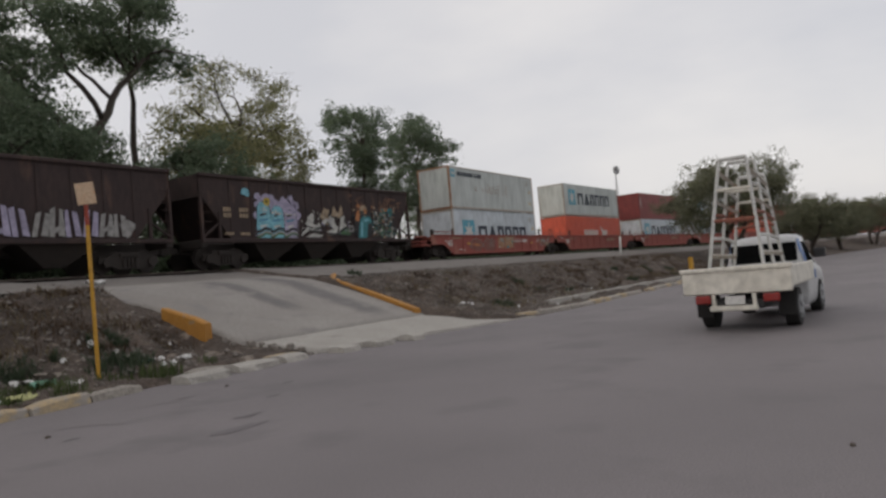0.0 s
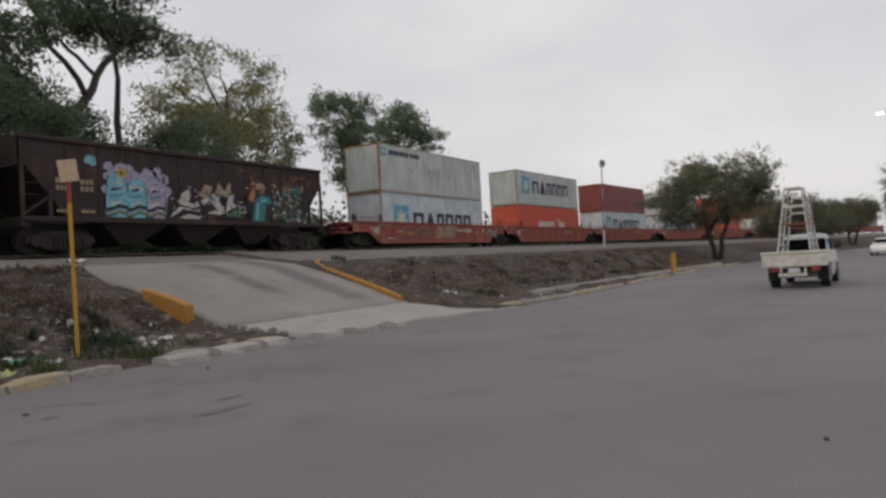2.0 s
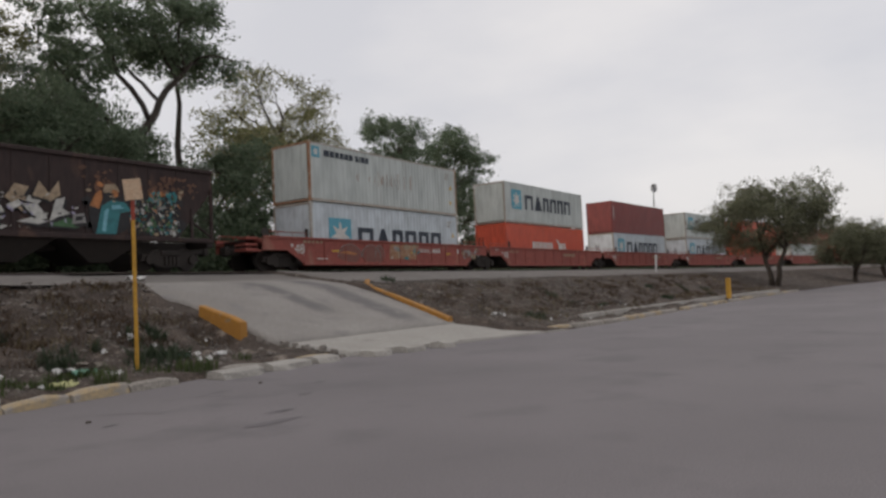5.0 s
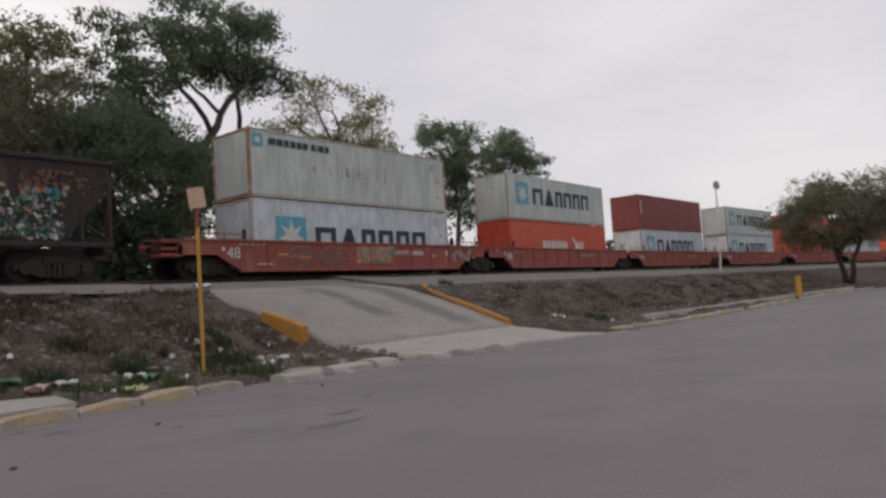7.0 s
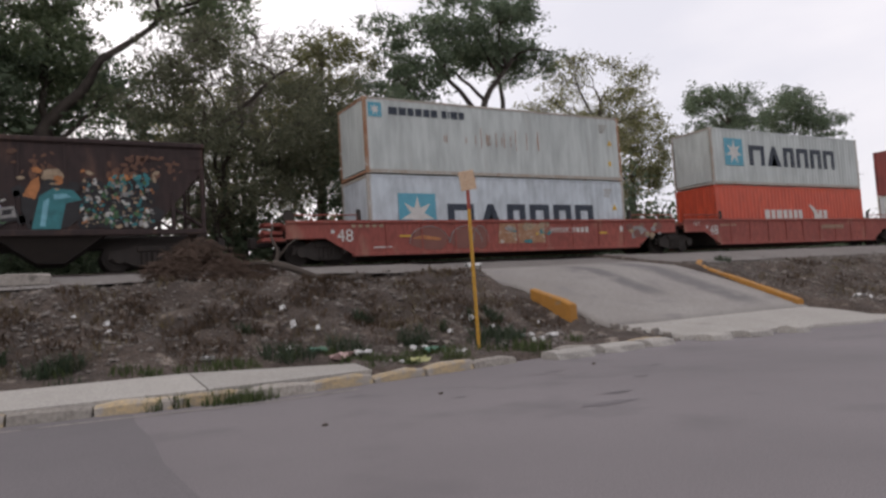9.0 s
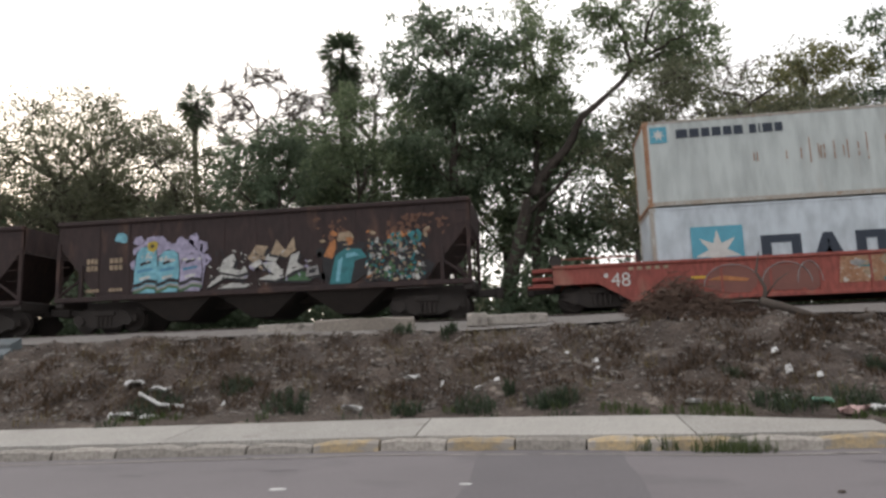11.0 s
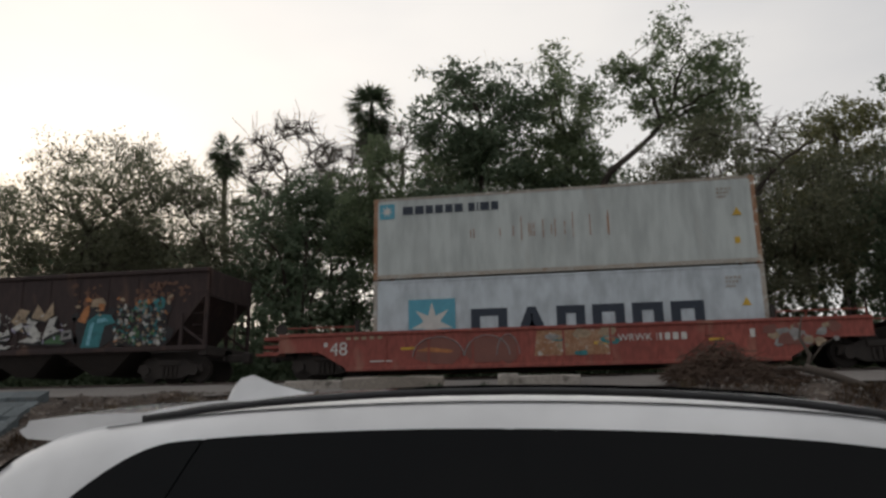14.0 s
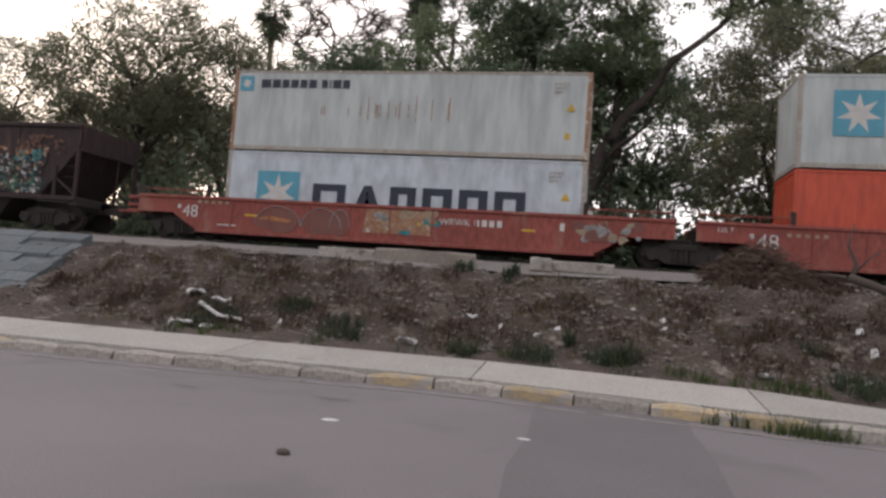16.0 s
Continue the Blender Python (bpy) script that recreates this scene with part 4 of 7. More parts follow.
def container(u, level, paint, logo, frame_paint):
    words = {"small": "grey shipping container with a small star sign and rusty edges", "large": "%s shipping container with a large star sign" % PAINT_WORDS[paint],
             "far": "%s shipping container with a star sign" % PAINT_WORDS[paint], "white": "%s shipping container with white lettering bars" % PAINT_WORDS[paint],
             "": "%s corrugated steel shipping container" % PAINT_WORDS[paint]}[logo]
    box = thing("shipping_container", words, "container", "containers on the train")
    z0 = 0.372 if level == 0 else 3.19
    z1 = z0 + BOX_H - 0.015
    h, w = BOX_L / 2, BOX_W / 2
    b = Bag()
    corrugated(b, -h + 0.13, h - 0.13, -w + 0.012, -1, z0 + 0.16, z1 - 0.09)
    corrugated(b, -h + 0.13, h - 0.13, w - 0.012, 1, z0 + 0.16, z1 - 0.09)
    part("side_wall", b, paint, box)
    for sx in (-1, 1):
        e, g = Bag(), Bag()
        corrugated(g, -w + 0.13, w - 0.13, 0, -1, z0 + 0.16, z1 - 0.09)
        e.add([(sx * (h - 0.02) - sx * abs(y), x, z) for x, y, z in g.v], g.f)
        part("end_wall", e, paint, box)
    part("roof", Bag().box(-h + 0.1, h - 0.1, -w + 0.05, w - 0.05, z1 - 0.06, z1 - 0.025), paint, box)
    for sy in (-1, 1):
        part("top_side_rail", Bag().box(-h + 0.1, h - 0.1, sy * w - (0.06 if sy > 0 else 0), sy * w + (0.06 if sy < 0 else 0), z1 - 0.09, z1 - 0.005, 0.01), paint if logo != "small" else "grey_frame", box)
        part("bottom_side_rail", Bag().box(-h + 0.1, h - 0.1, sy * w - (0.06 if sy > 0 else 0), sy * w + (0.06 if sy < 0 else 0), z0 + 0.02, z0 + 0.165, 0.01), "grey_frame" if "grey" in paint else paint, box)
        for sx in (-1, 1):
            part("corner_post", Bag().box(sx * h - (0.14 if sx > 0 else 0), sx * h + (0.14 if sx < 0 else 0), sy * w - (0.1 if sy > 0 else 0), sy * w + (0.1 if sy < 0 else 0), z0 + 0.1, z1 - 0.1, 0.015), frame_paint, box)
            for zz in (z0, z1 - 0.118):
                part("corner_casting", Bag().box(sx * h - (0.178 if sx > 0 else 0) - 0.004, sx * h + (0.178 if sx < 0 else 0) + 0.004, sy * w - (0.162 if sy > 0 else 0) - 0.004, sy * w + (0.162 if sy < 0 else 0) + 0.004, zz, zz + 0.118, 0.01), frame_paint, box)
    for sx in (-1, 1):
        for zz in (z0 + 0.02, z1 - 0.11):
            part("end_rail", Bag().box(sx * h - (0.1 if sx > 0 else 0), sx * h + (0.1 if sx < 0 else 0), -w + 0.08, w - 0.08, zz, zz + 0.10, 0.01), frame_paint, box)
    y = -w - 0.004
    ink = "navy"
    if logo == "small":
        flat_shape([(-h + 0.2, z1 - 0.72), (-h + 0.72, z1 - 0.72), (-h + 0.72, z1 - 0.20), (-h + 0.2, z1 - 0.20)], y, "sign_square", "sky_blue", box)
        flat_shape(star(-h + 0.46, z1 - 0.46, 0.21), y - 0.004, "sign_star", "white_mark", box)
        xx = -h + 1.0
        for wd in (0.42, 0.36, 0.32, 0.34, 0.32, 0.34, 0, 0.28, 0.12, 0.36, 0.30):
            if wd:
                part("sign_letter_bar", Bag().box(xx, xx + wd - 0.07, y, y + 0.012, z1 - 0.60, z1 - 0.32), ink, box)
            xx += wd or 0.12
        rnd = random.Random(2)
        for i in range(16):
            cx = rnd.uniform(-3.0, 1.8)
            ln = rnd.uniform(0.25, 0.85)
            part("rust_streak", Bag().box(cx, cx + 0.03, y + 0.004, y + 0.010, 1.35 + z0 - ln * 0.3, 1.35 + z0 + ln * 0.7), "rust_frame", box)
    if logo in ("large", "far"):
        sz, zc = (1.54, z1 - 1.44) if logo == "large" else (1.35, z1 - 1.15)
        xs = -h + 1.18 if logo == "large" else -h + 0.95
        flat_shape([(xs, zc - sz / 2), (xs + sz, zc - sz / 2), (xs + sz, zc + sz / 2), (xs, zc + sz / 2)], y, "sign_square", "sky_blue", box)
        flat_shape(star(xs + sz / 2, zc - 0.02, sz * 0.45), y - 0.004, "sign_star", "white_mark", box)
        xx = xs + sz + 0.5
        zb, zt = zc - 0.62, zc + 0.40
        for wd, cut in ((1.38, 0.0), (1.32, 0.42), (1.1, 0.0), (1.2, 0.1), (1.15, 0.06), (1.2, 0.2)):
            w2, th_ = wd - 0.22, 0.29
            lean = cut if cut > 0.3 else 0.0
            flat_shape([(xx, zb), (xx + th_, zb), (xx + th_ + lean * 0.75, zt - 0.24), (xx + w2 - th_ - lean * 0.75, zt - 0.24), (xx + w2 - th_, zb), (xx + w2, zb), (xx + w2 - lean, zt), (xx + lean, zt)], y, "sign_block", ink, box)
            xx += wd
    if logo == "white":
        xx = -h + 3.6
        for wd in (0.5, 0.42, 0.55, 0.42, 0.42, 0.42, 0.42, 0, 0, 0, 0.42, 0.42, 0.42):
            if wd:
                part("sign_letter_bar", Bag().box(xx, xx + wd - 0.12, y, y + 0.012, z1 - 2.1, z1 - 1.2), "white_mark", box)
            xx += wd or 0.3
        flat_shape([(-h + 7.2, z1 - 0.9), (-h + 7.6, z1 - 1.0), (-h + 8.5, z1 - 1.9), (-h + 8.1, z1 - 1.8)], y - 0.004, "sign_shape", "white_mark", box)
    if logo in ("small", "large"):
        for k in range(3):
            bars(box, "small_marking", h - 1.15, y, z1 - 0.42 - 0.13 * k, 0.5 - 0.1 * k, 0.07, 4, "grey_frame", 0.4)
        flat_shape([(h - 0.75, z1 - 1.25), (h - 0.47, z1 - 1.25), (h - 0.61, z1 - 1.0)], y, "warning_triangle", "yellow_mark", box)
        flat_shape([(h - 0.75, z1 - 2.15), (h - 0.6, z1 - 2.15), (h - 0.6, z1 - 1.95), (h - 0.75, z1 - 1.95)], y, "small_marking", "yellow_mark", box)
    if logo == "":
        part("side_stripe", Bag().box(-h + 0.35, -h + 0.47, y, y + 0.012, z1 - 1.6, z1 - 0.5), "white_mark", box)
    box.matrix_basis = on_track(u)
    TRAIN.append((box, u))


LOADS = [(("blue_grey_paint", "large", "grey_frame"), ("grey_paint", "small", "rust_frame")),
         (("orange_paint", "white", "orange_paint"), ("grey_paint", "far", "grey_frame")),
         (("blue_grey_paint", "far", "grey_frame"), ("maroon_paint", "", "maroon_paint")),
         (("blue_grey_paint", "far", "grey_frame"), ("grey_paint", "far", "grey_frame")),
         (("orange_paint", "", "orange_paint"), ("orange_paint", "", "orange_paint")),
         (("grey_paint", "", "grey_frame"), ("maroon_paint", "", "maroon_paint")),
         (("orange_paint", "", "orange_paint"), ("maroon_paint", "", "maroon_paint")),
         (("white_paint", "", "white_paint"), ("orange_paint", "", "orange_paint")),
         (("white_paint", "", "white_paint"), ("maroon_paint", "", "maroon_paint"))]
for i, load in enumerate(LOADS):
    u = 44.5 + 18.1 * i
    well_car(u, i == 0)
    for level, (paint, logo, fr) in enumerate(load):
        container(u, level, paint, logo, fr)


# ---- ramp, kerbs, pavement slabs ----
def ramp():
    """The concrete drive that climbs to the track, with a lighter apron at its foot."""
    top = thing("ramp", "worn concrete vehicle ramp rising to the railway", "ramp", kind="structure")

    def sheet(name, material, xl, xr, y0, y1, up):
        v, f, n = [], [], 24
        for i in range(17):
            for j in range(n + 1):
                y = y0(j / n) + (y1 - y0(j / n)) * i / 16
                x = xl(y) + (xr(y) - xl(y)) * j / n
                v.append((x, y, lerp_list(y, RAMP) + up + 0.012 * noise.noise(Vector((x, y, 0)) * 0.8)))
        for i in range(16):
            for j in range(n):
                k = i * (n + 1) + j
                f.append((k, k + 1, k + n + 2, k + n + 1))
        k = len(v)
        v += [(x, y, z - 0.3) for x, y, z in v[:n + 1]]
        f += [(j, k + j, k + j + 1, j + 1) for j in range(n)]
        k = len(v)
        v += [(v[i * (n + 1)][0] - 0.05, v[i * (n + 1)][1], v[i * (n + 1)][2] - 0.35) for i in range(17)]
        f += [(i * (n + 1), (i + 1) * (n + 1), k + i + 1, k + i) for i in range(16)]
        part(name, raw_mesh(name, v, f, material, True), material, top)

    sheet("ramp_slab", "ramp", lambda y: 11.35 - 0.9 * max(0, y - 16.2), lambda y: 18.85 + 0.25 * max(0, y - 12.7), lambda q: 12.62, 19.2, 0.01)
    sheet("apron", "concrete", lambda y: 12.1 - 0.42 * (y - 11.0), lambda y: 20.0 - 0.45 * (y - 9.6), lambda q: 11.05 - 1.75 * q, 12.6, 0.0)


ramp()


def painted_kerb(points, label):
    """A low painted concrete kerb along a few points (x, y, z of its foot)."""
    b = Bag()
    rows = []
    for i, p in enumerate(points):
        p = Vector(p)
        d = (Vector(points[min(i + 1, len(points) - 1)]) - Vector(points[max(i - 1, 0)]))
        s = Vector((-d.y, d.x, 0)).normalized() * 0.10
        hgt = (0.27 if 0 < i else 0.22) if len(points) < 5 else 0.19
        rows.append([p - s + Vector((0, 0, -0.3)), p + s + Vector((0, 0, -0.3)), p + s + Vector((0, 0, hgt - 0.03)), p + s * 0.7 + Vector((0, 0, hgt)), p - s * 0.7 + Vector((0, 0, hgt)), p - s + Vector((0, 0, hgt - 0.03))])
    b.loft(rows)
    tagged(part("painted_kerb", b, "yellow"), label, "kerb", "painted kerbs beside the ramp", "structure")


painted_kerb([(10.98, 13.4, 0.68), (11.0, 13.8, 0.77), (11.05, 14.5, 0.92), (11.1, 15.1, 1.06)], "short ochre-yellow painted concrete kerb beside the ramp")
painted_kerb([(18.75, 12.75, 0.36), (19.0, 13.8, 0.68), (19.2, 15.0, 1.05), (19.3, 16.2, 1.42), (19.6, 17.0, 1.64), (20.3, 17.5, 1.78)], "long curved ochre-yellow painted kerb beside the ramp")

kerb = tagged(new("kerb"), "broken concrete kerb with faded yellow paint along the street", "kerb", kind="structure")
rk = random.Random(11)
KERB_STONES = []
for k in range(5):
    b = Bag()
    ln, j = 0.98, lambda s: rk.uniform(-s, s)
    rows = []
    for i in range(5):
        x = -ln / 2 + ln * i / 4
        t = 0.03 * (1 if i in (0, 4) else 0)
        rows.append([(x, 0.0 + j(0.008), -0.1), (x, 0.30, -0.1), (x, 0.30, 0.17 - t + j(0.01)), (x, 0.07 + t + j(0.01), 0.175 - t + j(0.012)), (x, 0.02 + t, 0.14 - t + j(0.01))])
    b.loft(rows)
    KERB_STONES.append((b.mesh("kerb_stone", "yellow_worn"), b.mesh("kerb_stone", "concrete_old")))
x = -32.0
while x < 62:
    if 11.6 < x < 19.2:
        x += 0.5
        continue
    step = 1.0 if x < 8 else 1.05
    slope = math.degrees(math.atan2(kerb_y(x + 0.5) - kerb_y(x - 0.5), 1))
    m = rk.choice(KERB_STONES)[0 if rk.random() < (0.34 if x < 4.4 else 0.5) else 1]
    broken = 4.4 < x < 11.6
    if rk.random() > (0.16 if broken else 0.05):
        part("kerb_stone", m, "", kerb, at=pose(x, kerb_y(x) + rk.uniform(-0.02, 0.02), rk.uniform(-0.06, 0.0) if broken else rk.uniform(-0.03, 0.0), rk.uniform(-7, 4) if broken else rk.uniform(-3, 3), rk.uniform(-3, 3) if broken else rk.uniform(-1.5, 1.5), slope + rk.uniform(-6, 6) * broken + rk.uniform(-1.5, 1.5)))
    x += step
# low rubble slabs along the broken stretch before the ramp
for xx, ln in ((8.6, 1.0), (9.9, 1.1), (11.0, 0.7), (12.4, 0.6), (13.4, 0.7), (14.5, 0.5)):
    b = Bag()
    rows = []
    for i in range(5):
        q = -ln / 2 + ln * i / 4
        w = 0.34 * (1 if 0 < i < 4 else 0.7)
        rows.append([(q, -w + rk.uniform(-0.05, 0.05), 0), (q, w, 0), (q, w * 0.9, 0.13), (q, 0, 0.15 + rk.uniform(-0.02, 0.02)), (q, -w * 0.85, 0.11)])
    b.loft(rows)
    part("kerb_stone", b, "concrete", kerb, at=pose(xx, kerb_y(xx) - 0.15 - (0.2 if xx > 12 else 0), 0.0, 0, 0, 3))

walkway = tagged(new("pavement_slabs"), "pale concrete pavement slabs below the embankment", "pavement", kind="structure")
x = -34.0
while x < 4.0:
    w = 4.0
    x1 = min(x + w, 4.6)
    b = Bag()
    g = 0.012
    ka, kb = kerb_y(x), kerb_y(x1)
    inner = 1.8 if x1 < 3.5 else 1.0
    inner_a = 1.8 + 0.08 * noise.noise(Vector((x, 0, 5)))
    b.loft([[(x + g, ka + 0.31, 0.02), (x + g, ka + inner_a, 0.15), (x + g, ka + inner_a, 0.32), (x + g, ka + 0.31, 0.185)],
            [(x1 - g, kb + 0.31, 0.02), (x1 - g, kb + inner, 0.15), (x1 - g, kb + inner, 0.32 if inner > 1.5 else 0.25), (x1 - g, kb + 0.31, 0.185)]])
    part("slab", b, "concrete", walkway)
    x += w

# patches, seams and marks on the asphalt
def road_patch(name, material, outline, label, z=0.004):
    b = Bag()
    b.add([(px, py, z) for px, py in outline], [tuple(range(len(outline)))])
    tagged(part(name, b, material), label, "road patch", kind="structure")


road_patch("road_patch", "asphalt_patch", [(-0.95, 11.2), (0.3, 11.2), (1.0, 11.1), (0.92, 9.6), (0.95, 8.4), (0.88, 7.0), (0.93, 5.5), (0.90, 3.8), (0.95, 2.2), (-0.85, 2.2), (-0.80, 4.0), (-0.84, 5.8), (-0.93, 7.0), (-0.88, 8.4), (-0.96, 9.8)], "darker rectangular asphalt repair across the street")
for pts in ([(5.9, 6.9), (6.2, 6.75), (6.35, 6.8)], [(4.9, 9.0), (5.3, 8.6), (5.4, 8.2)], [(6.1, 9.3), (6.6, 9.1), (6.8, 8.6)]):
    v, f = [], []
    dense = []
    for (ax, ay), (bx, by) in zip(pts, pts[1:]):
        dense += [(ax + (bx - ax) * k / 8, ay + (by - ay) * k / 8) for k in range(8)]
    for i, (px, py) in enumerate(dense):
        wv = 0.011 * (1 + 0.6 * noise.noise(Vector((px * 5, py * 5, 0))))
        ox = 0.09 * noise.noise(Vector((px * 3, py * 3, 4)))
        v += [(px - wv + ox, py - wv * 0.6, 0.007), (px + wv + ox, py + wv * 0.6, 0.007)]
    f = [(2 * i, 2 * i + 1, 2 * i + 3, 2 * i + 2) for i in range(len(dense) - 1)]
    tagged(part("road_crack", raw_mesh("road_crack", v, f, "tar"), "tar"), "thin dark crack in the asphalt", "crack", "cracks in the road", "structure")
rp = random.Random(4)
for cx, cy, r in ((5.5, 6.3, 0.17), (6.1, 6.8, 0.09), (7.3, 7.6, 0.07), (4.6, 8.1, 0.06), (7.0, 9.2, 0.09), (8.4, 8.4, 0.07), (-3.4, 9.3, 0.12), (-5.2, 9.0, 0.10), (3.7, 9.4, 0.08)):
    road_patch("road_stain", "tar" if r < 0.08 else "asphalt_patch", blob(cx, cy, r * 2.0, r * 0.8, 16, rp, 0.35, rp.random()), "dark irregular stain on the asphalt", 0.005)
v, f = [], []
for i in range(97):
    px = -20 + i * 0.25
    ky, w = kerb_y(px) - 0.42 + 0.03 * noise.noise(Vector((px * 0.7, 0, 0))), 0.035 + 0.025 * noise.noise(Vector((px * 2.3, 5, 0)))
    v += [(px, ky - w, 0.009), (px, ky + w, 0.009)]
    if i:
        f.append((2 * i - 2, 2 * i, 2 * i + 1, 2 * i - 1))
tagged(part("gutter_line", raw_mesh("gutter_line", v, f, "concrete_old"), "concrete_old"), "pale worn seam between gutter and asphalt", "seam", kind="structure")
for px, py, r in ((-2.9, 8.0, 0.07), (-0.9, 8.2, 0.05)):
    b = Bag().loft([[(px + r * k * math.cos(a) * 1.5, py + r * k * math.sin(a), z) for a in [i * 1.0472 + 0.3 for i in range(6)]] for k, z in ((1.0, 0.005), (0.9, 0.012))])
    tagged(part("paper_scrap", b, "litter_white"), "small flat white scrap of paper on the asphalt", "litter", "scraps on the road")
for cx, cy, s in ((6.0, 0.3, 0.024), (-2.7, 6.45, 0.05), (2.6, 7.6, 0.03), (4.6, 8.6, 0.03), (8.0, 9.4, 0.03)):
    b = Bag().loft([[(cx + s * k * math.cos(a) * 1.3, cy + s * k * math.sin(a), z) for a in [i * 1.0472 for i in range(6)]] for k, z in ((0.9, 0.0), (1.0, s * 0.5), (0.5, s * 0.9))])
    tagged(part("pebble", b, "tie"), "small dark stone lying on the asphalt", "stone", "stones on the road")

# ---- the concrete-faced slope at the far left ----
face = tagged(new("stone_facing"), "grey-green stone-faced slope beside the embankment", "stone facing", kind="structure")
rs = random.Random(8)


def facing_z(d):
    return lerp_list(d, [(2.3, 0.34), (2.9, 0.50), (6.3, 2.15)])


for row in range(9):
    d0, d1 = 2.35 + row * 0.45, 2.35 + (row + 1) * 0.45 - 0.03
    x = -24.0 - rs.random()
    while x < -11.4:
        w = rs.uniform(0.5, 1.3)
        x1 = min(x + w - 0.02, -12.2 - 0.12 * row)
        if x1 - x > 0.2:
            k = kerb_y(x)
            up = rs.uniform(0.04, 0.07) if rs.random() > 0.12 else -0.03
            part("facing_stone", Bag().loft([[(x, k + d0, facing_z(d0) - 0.2), (x, k + d1, facing_z(d1) - 0.2), (x, k + d1 - 0.02, facing_z(d1) + up), (x, k + d0 + 0.02, facing_z(d0) + up)],
                                             [(x1, k + d0, facing_z(d0) - 0.2), (x1, k + d1, facing_z(d1) - 0.2), (x1, k + d1 - 0.02, facing_z(d1) + up), (x1, k + d0 + 0.02, facing_z(d0) + up)]]), "teal_wall", face)
        x += w

# ---- sign post, marker posts ----
post = thing("sign_post", "slim yellow steel post with a blank square sign plate", "sign post")
part("pole", Bag().tube([(7.28, 11.85, 0.25), (7.20, 11.75, 2.95)], 0.035, sides=10), "post_yellow", post)
part("red_band", Bag().tube([(7.20, 11.75, 2.95), (7.185, 11.73, 3.32)], 0.036, sides=10), "post_red", post, "dull red painted band")
part("sign_plate", Bag().box(-0.15, 0.15, -0.012, 0.012, -0.19, 0.19, 0.006), "sign", post, "weathered beige plate with worn paint", at=pose(7.16, 11.68, 3.50, 3, -7, -30))

marker = thing("marker_post", "short yellow painted marker post at the kerb", "marker post")
mx, my = 43.0, kerb_y(43) + 0.5
part("post_body", Bag().tube([(mx, my, 0.0), (mx, my, 1.35)], 0.15, 0.14, 10), "post_yellow", marker)
marker2 = thing("marker_post", "thin pale trackside marker post leaning a little", "marker post")
part("post_body", Bag().tube([(57.0, 18.2, 1.8), (57.3, 18.2, 3.5)], 0.09, 0.08, 8), "white_paint", marker2)

# ---- planks, slabs, brush and logs on the bank ----
def lump(name, label, category, material, x, y, sx, sy, sz, turn, seed, group="", lift=0.0):
    """A rough slab or stone resting on the bank."""
    r = random.Random(seed)
    rows = []
    for i in range(5):
        q = (-1 + i / 2) * sx / 2
        t = 0.8 if i in (0, 4) else 1
        rows.append([(q, -sy / 2 * t + r.uniform(-0.06, 0.06) * sy, -0.04), (q, sy / 2 * t, -0.04), (q + r.uniform(-0.02, 0.02), sy / 2 * t * 0.9, sz * t * r.uniform(0.85, 1)), (q, r.uniform(-0.1, 0.1) * sy, sz * r.uniform(0.93, 1.05)), (q, -sy / 2 * t * 0.85, sz * t * r.uniform(0.8, 1))])
    ob = part(name, Bag().loft(rows), material, at=pose(x, y, rough_z(x, y) + lift, 0, 0, turn))
    return tagged(ob, label, category, group)


lump("timber_beam", "weathered grey timber beam lying beside the track", "beam", "plank", -4.6, 18.4, 2.6, 0.35, 0.28, 2, 1, lift=0.05)
lump("concrete_slab", "broken pale concrete slab lying beside the track", "slab", "concrete_old", -0.7, 18.5, 1.6, 0.55, 0.22, -3, 2, "slabs beside the track", 0.05)
lump("concrete_block", "small broken concrete block beside the track", "block", "concrete_old", -1.65, 18.2, 0.5, 0.45, 0.28, 8, 3, lift=0.05)
lump("concrete_slab", "broken pale concrete slab lying beside the track", "slab", "concrete_old", -6.9, 18.9, 1.5, 0.5, 0.2, 4, 4, "slabs beside the track", 0.05)

rq = random.Random(77)
for i in range(9):
    q = i / 8
    lump("rubble_stone", "broken grey stone in the dirt beside the ramp", "stone", "stone", 11.35 + 0.85 * (1 - q) - rq.uniform(0.05, 0.35), 11.15 + 1.9 * q, rq.uniform(0.10, 0.30), rq.uniform(0.08, 0.2), rq.uniform(0.05, 0.12), rq.uniform(0, 90), 300 + i, "stones beside the ramp", 0.02)


def twig_heap(x, y, r, hgt, n, seed):
    """A heap of cut brush: many thin crooked twigs."""
    rnd = random.Random(seed)
    heap = thing("brush_heap", "heap of dry reddish-brown cut brush on the bank", "brush heap")
    b = Bag()
    for i in range(n):
        a, q = rnd.uniform(0, 6.28), rnd.random() ** 0.6
        px, py = x + math.cos(a) * q * r * 1.35, y + math.sin(a) * q * r * 0.8
        z = rough_z(px, py)
        h = hgt * (1 - q * 0.75) * rnd.uniform(0.2, 1.0)
        d = Vector((rnd.uniform(-1, 1), rnd.uniform(-1, 1), rnd.uniform(-0.2, 0.6))) * rnd.uniform(0.25, 0.7)
        p = Vector((px, py, z + h * 0.8))
        b.tube([p - d * 0.5, p + Vector((rnd.uniform(-0.06, 0.06), rnd.uniform(-0.06, 0.06), 0.05)), p + d * 0.5], 0.013, 0.004, 3)
    part("tangle", b, "brush", heap)
    tagged(heap.children[-1], kind="stuff")


twig_heap(3.1, 17.5, 0.85, 1.45, 1300, 3)
twig_heap(4.5, 17.3, 0.6, 0.55, 300, 7)


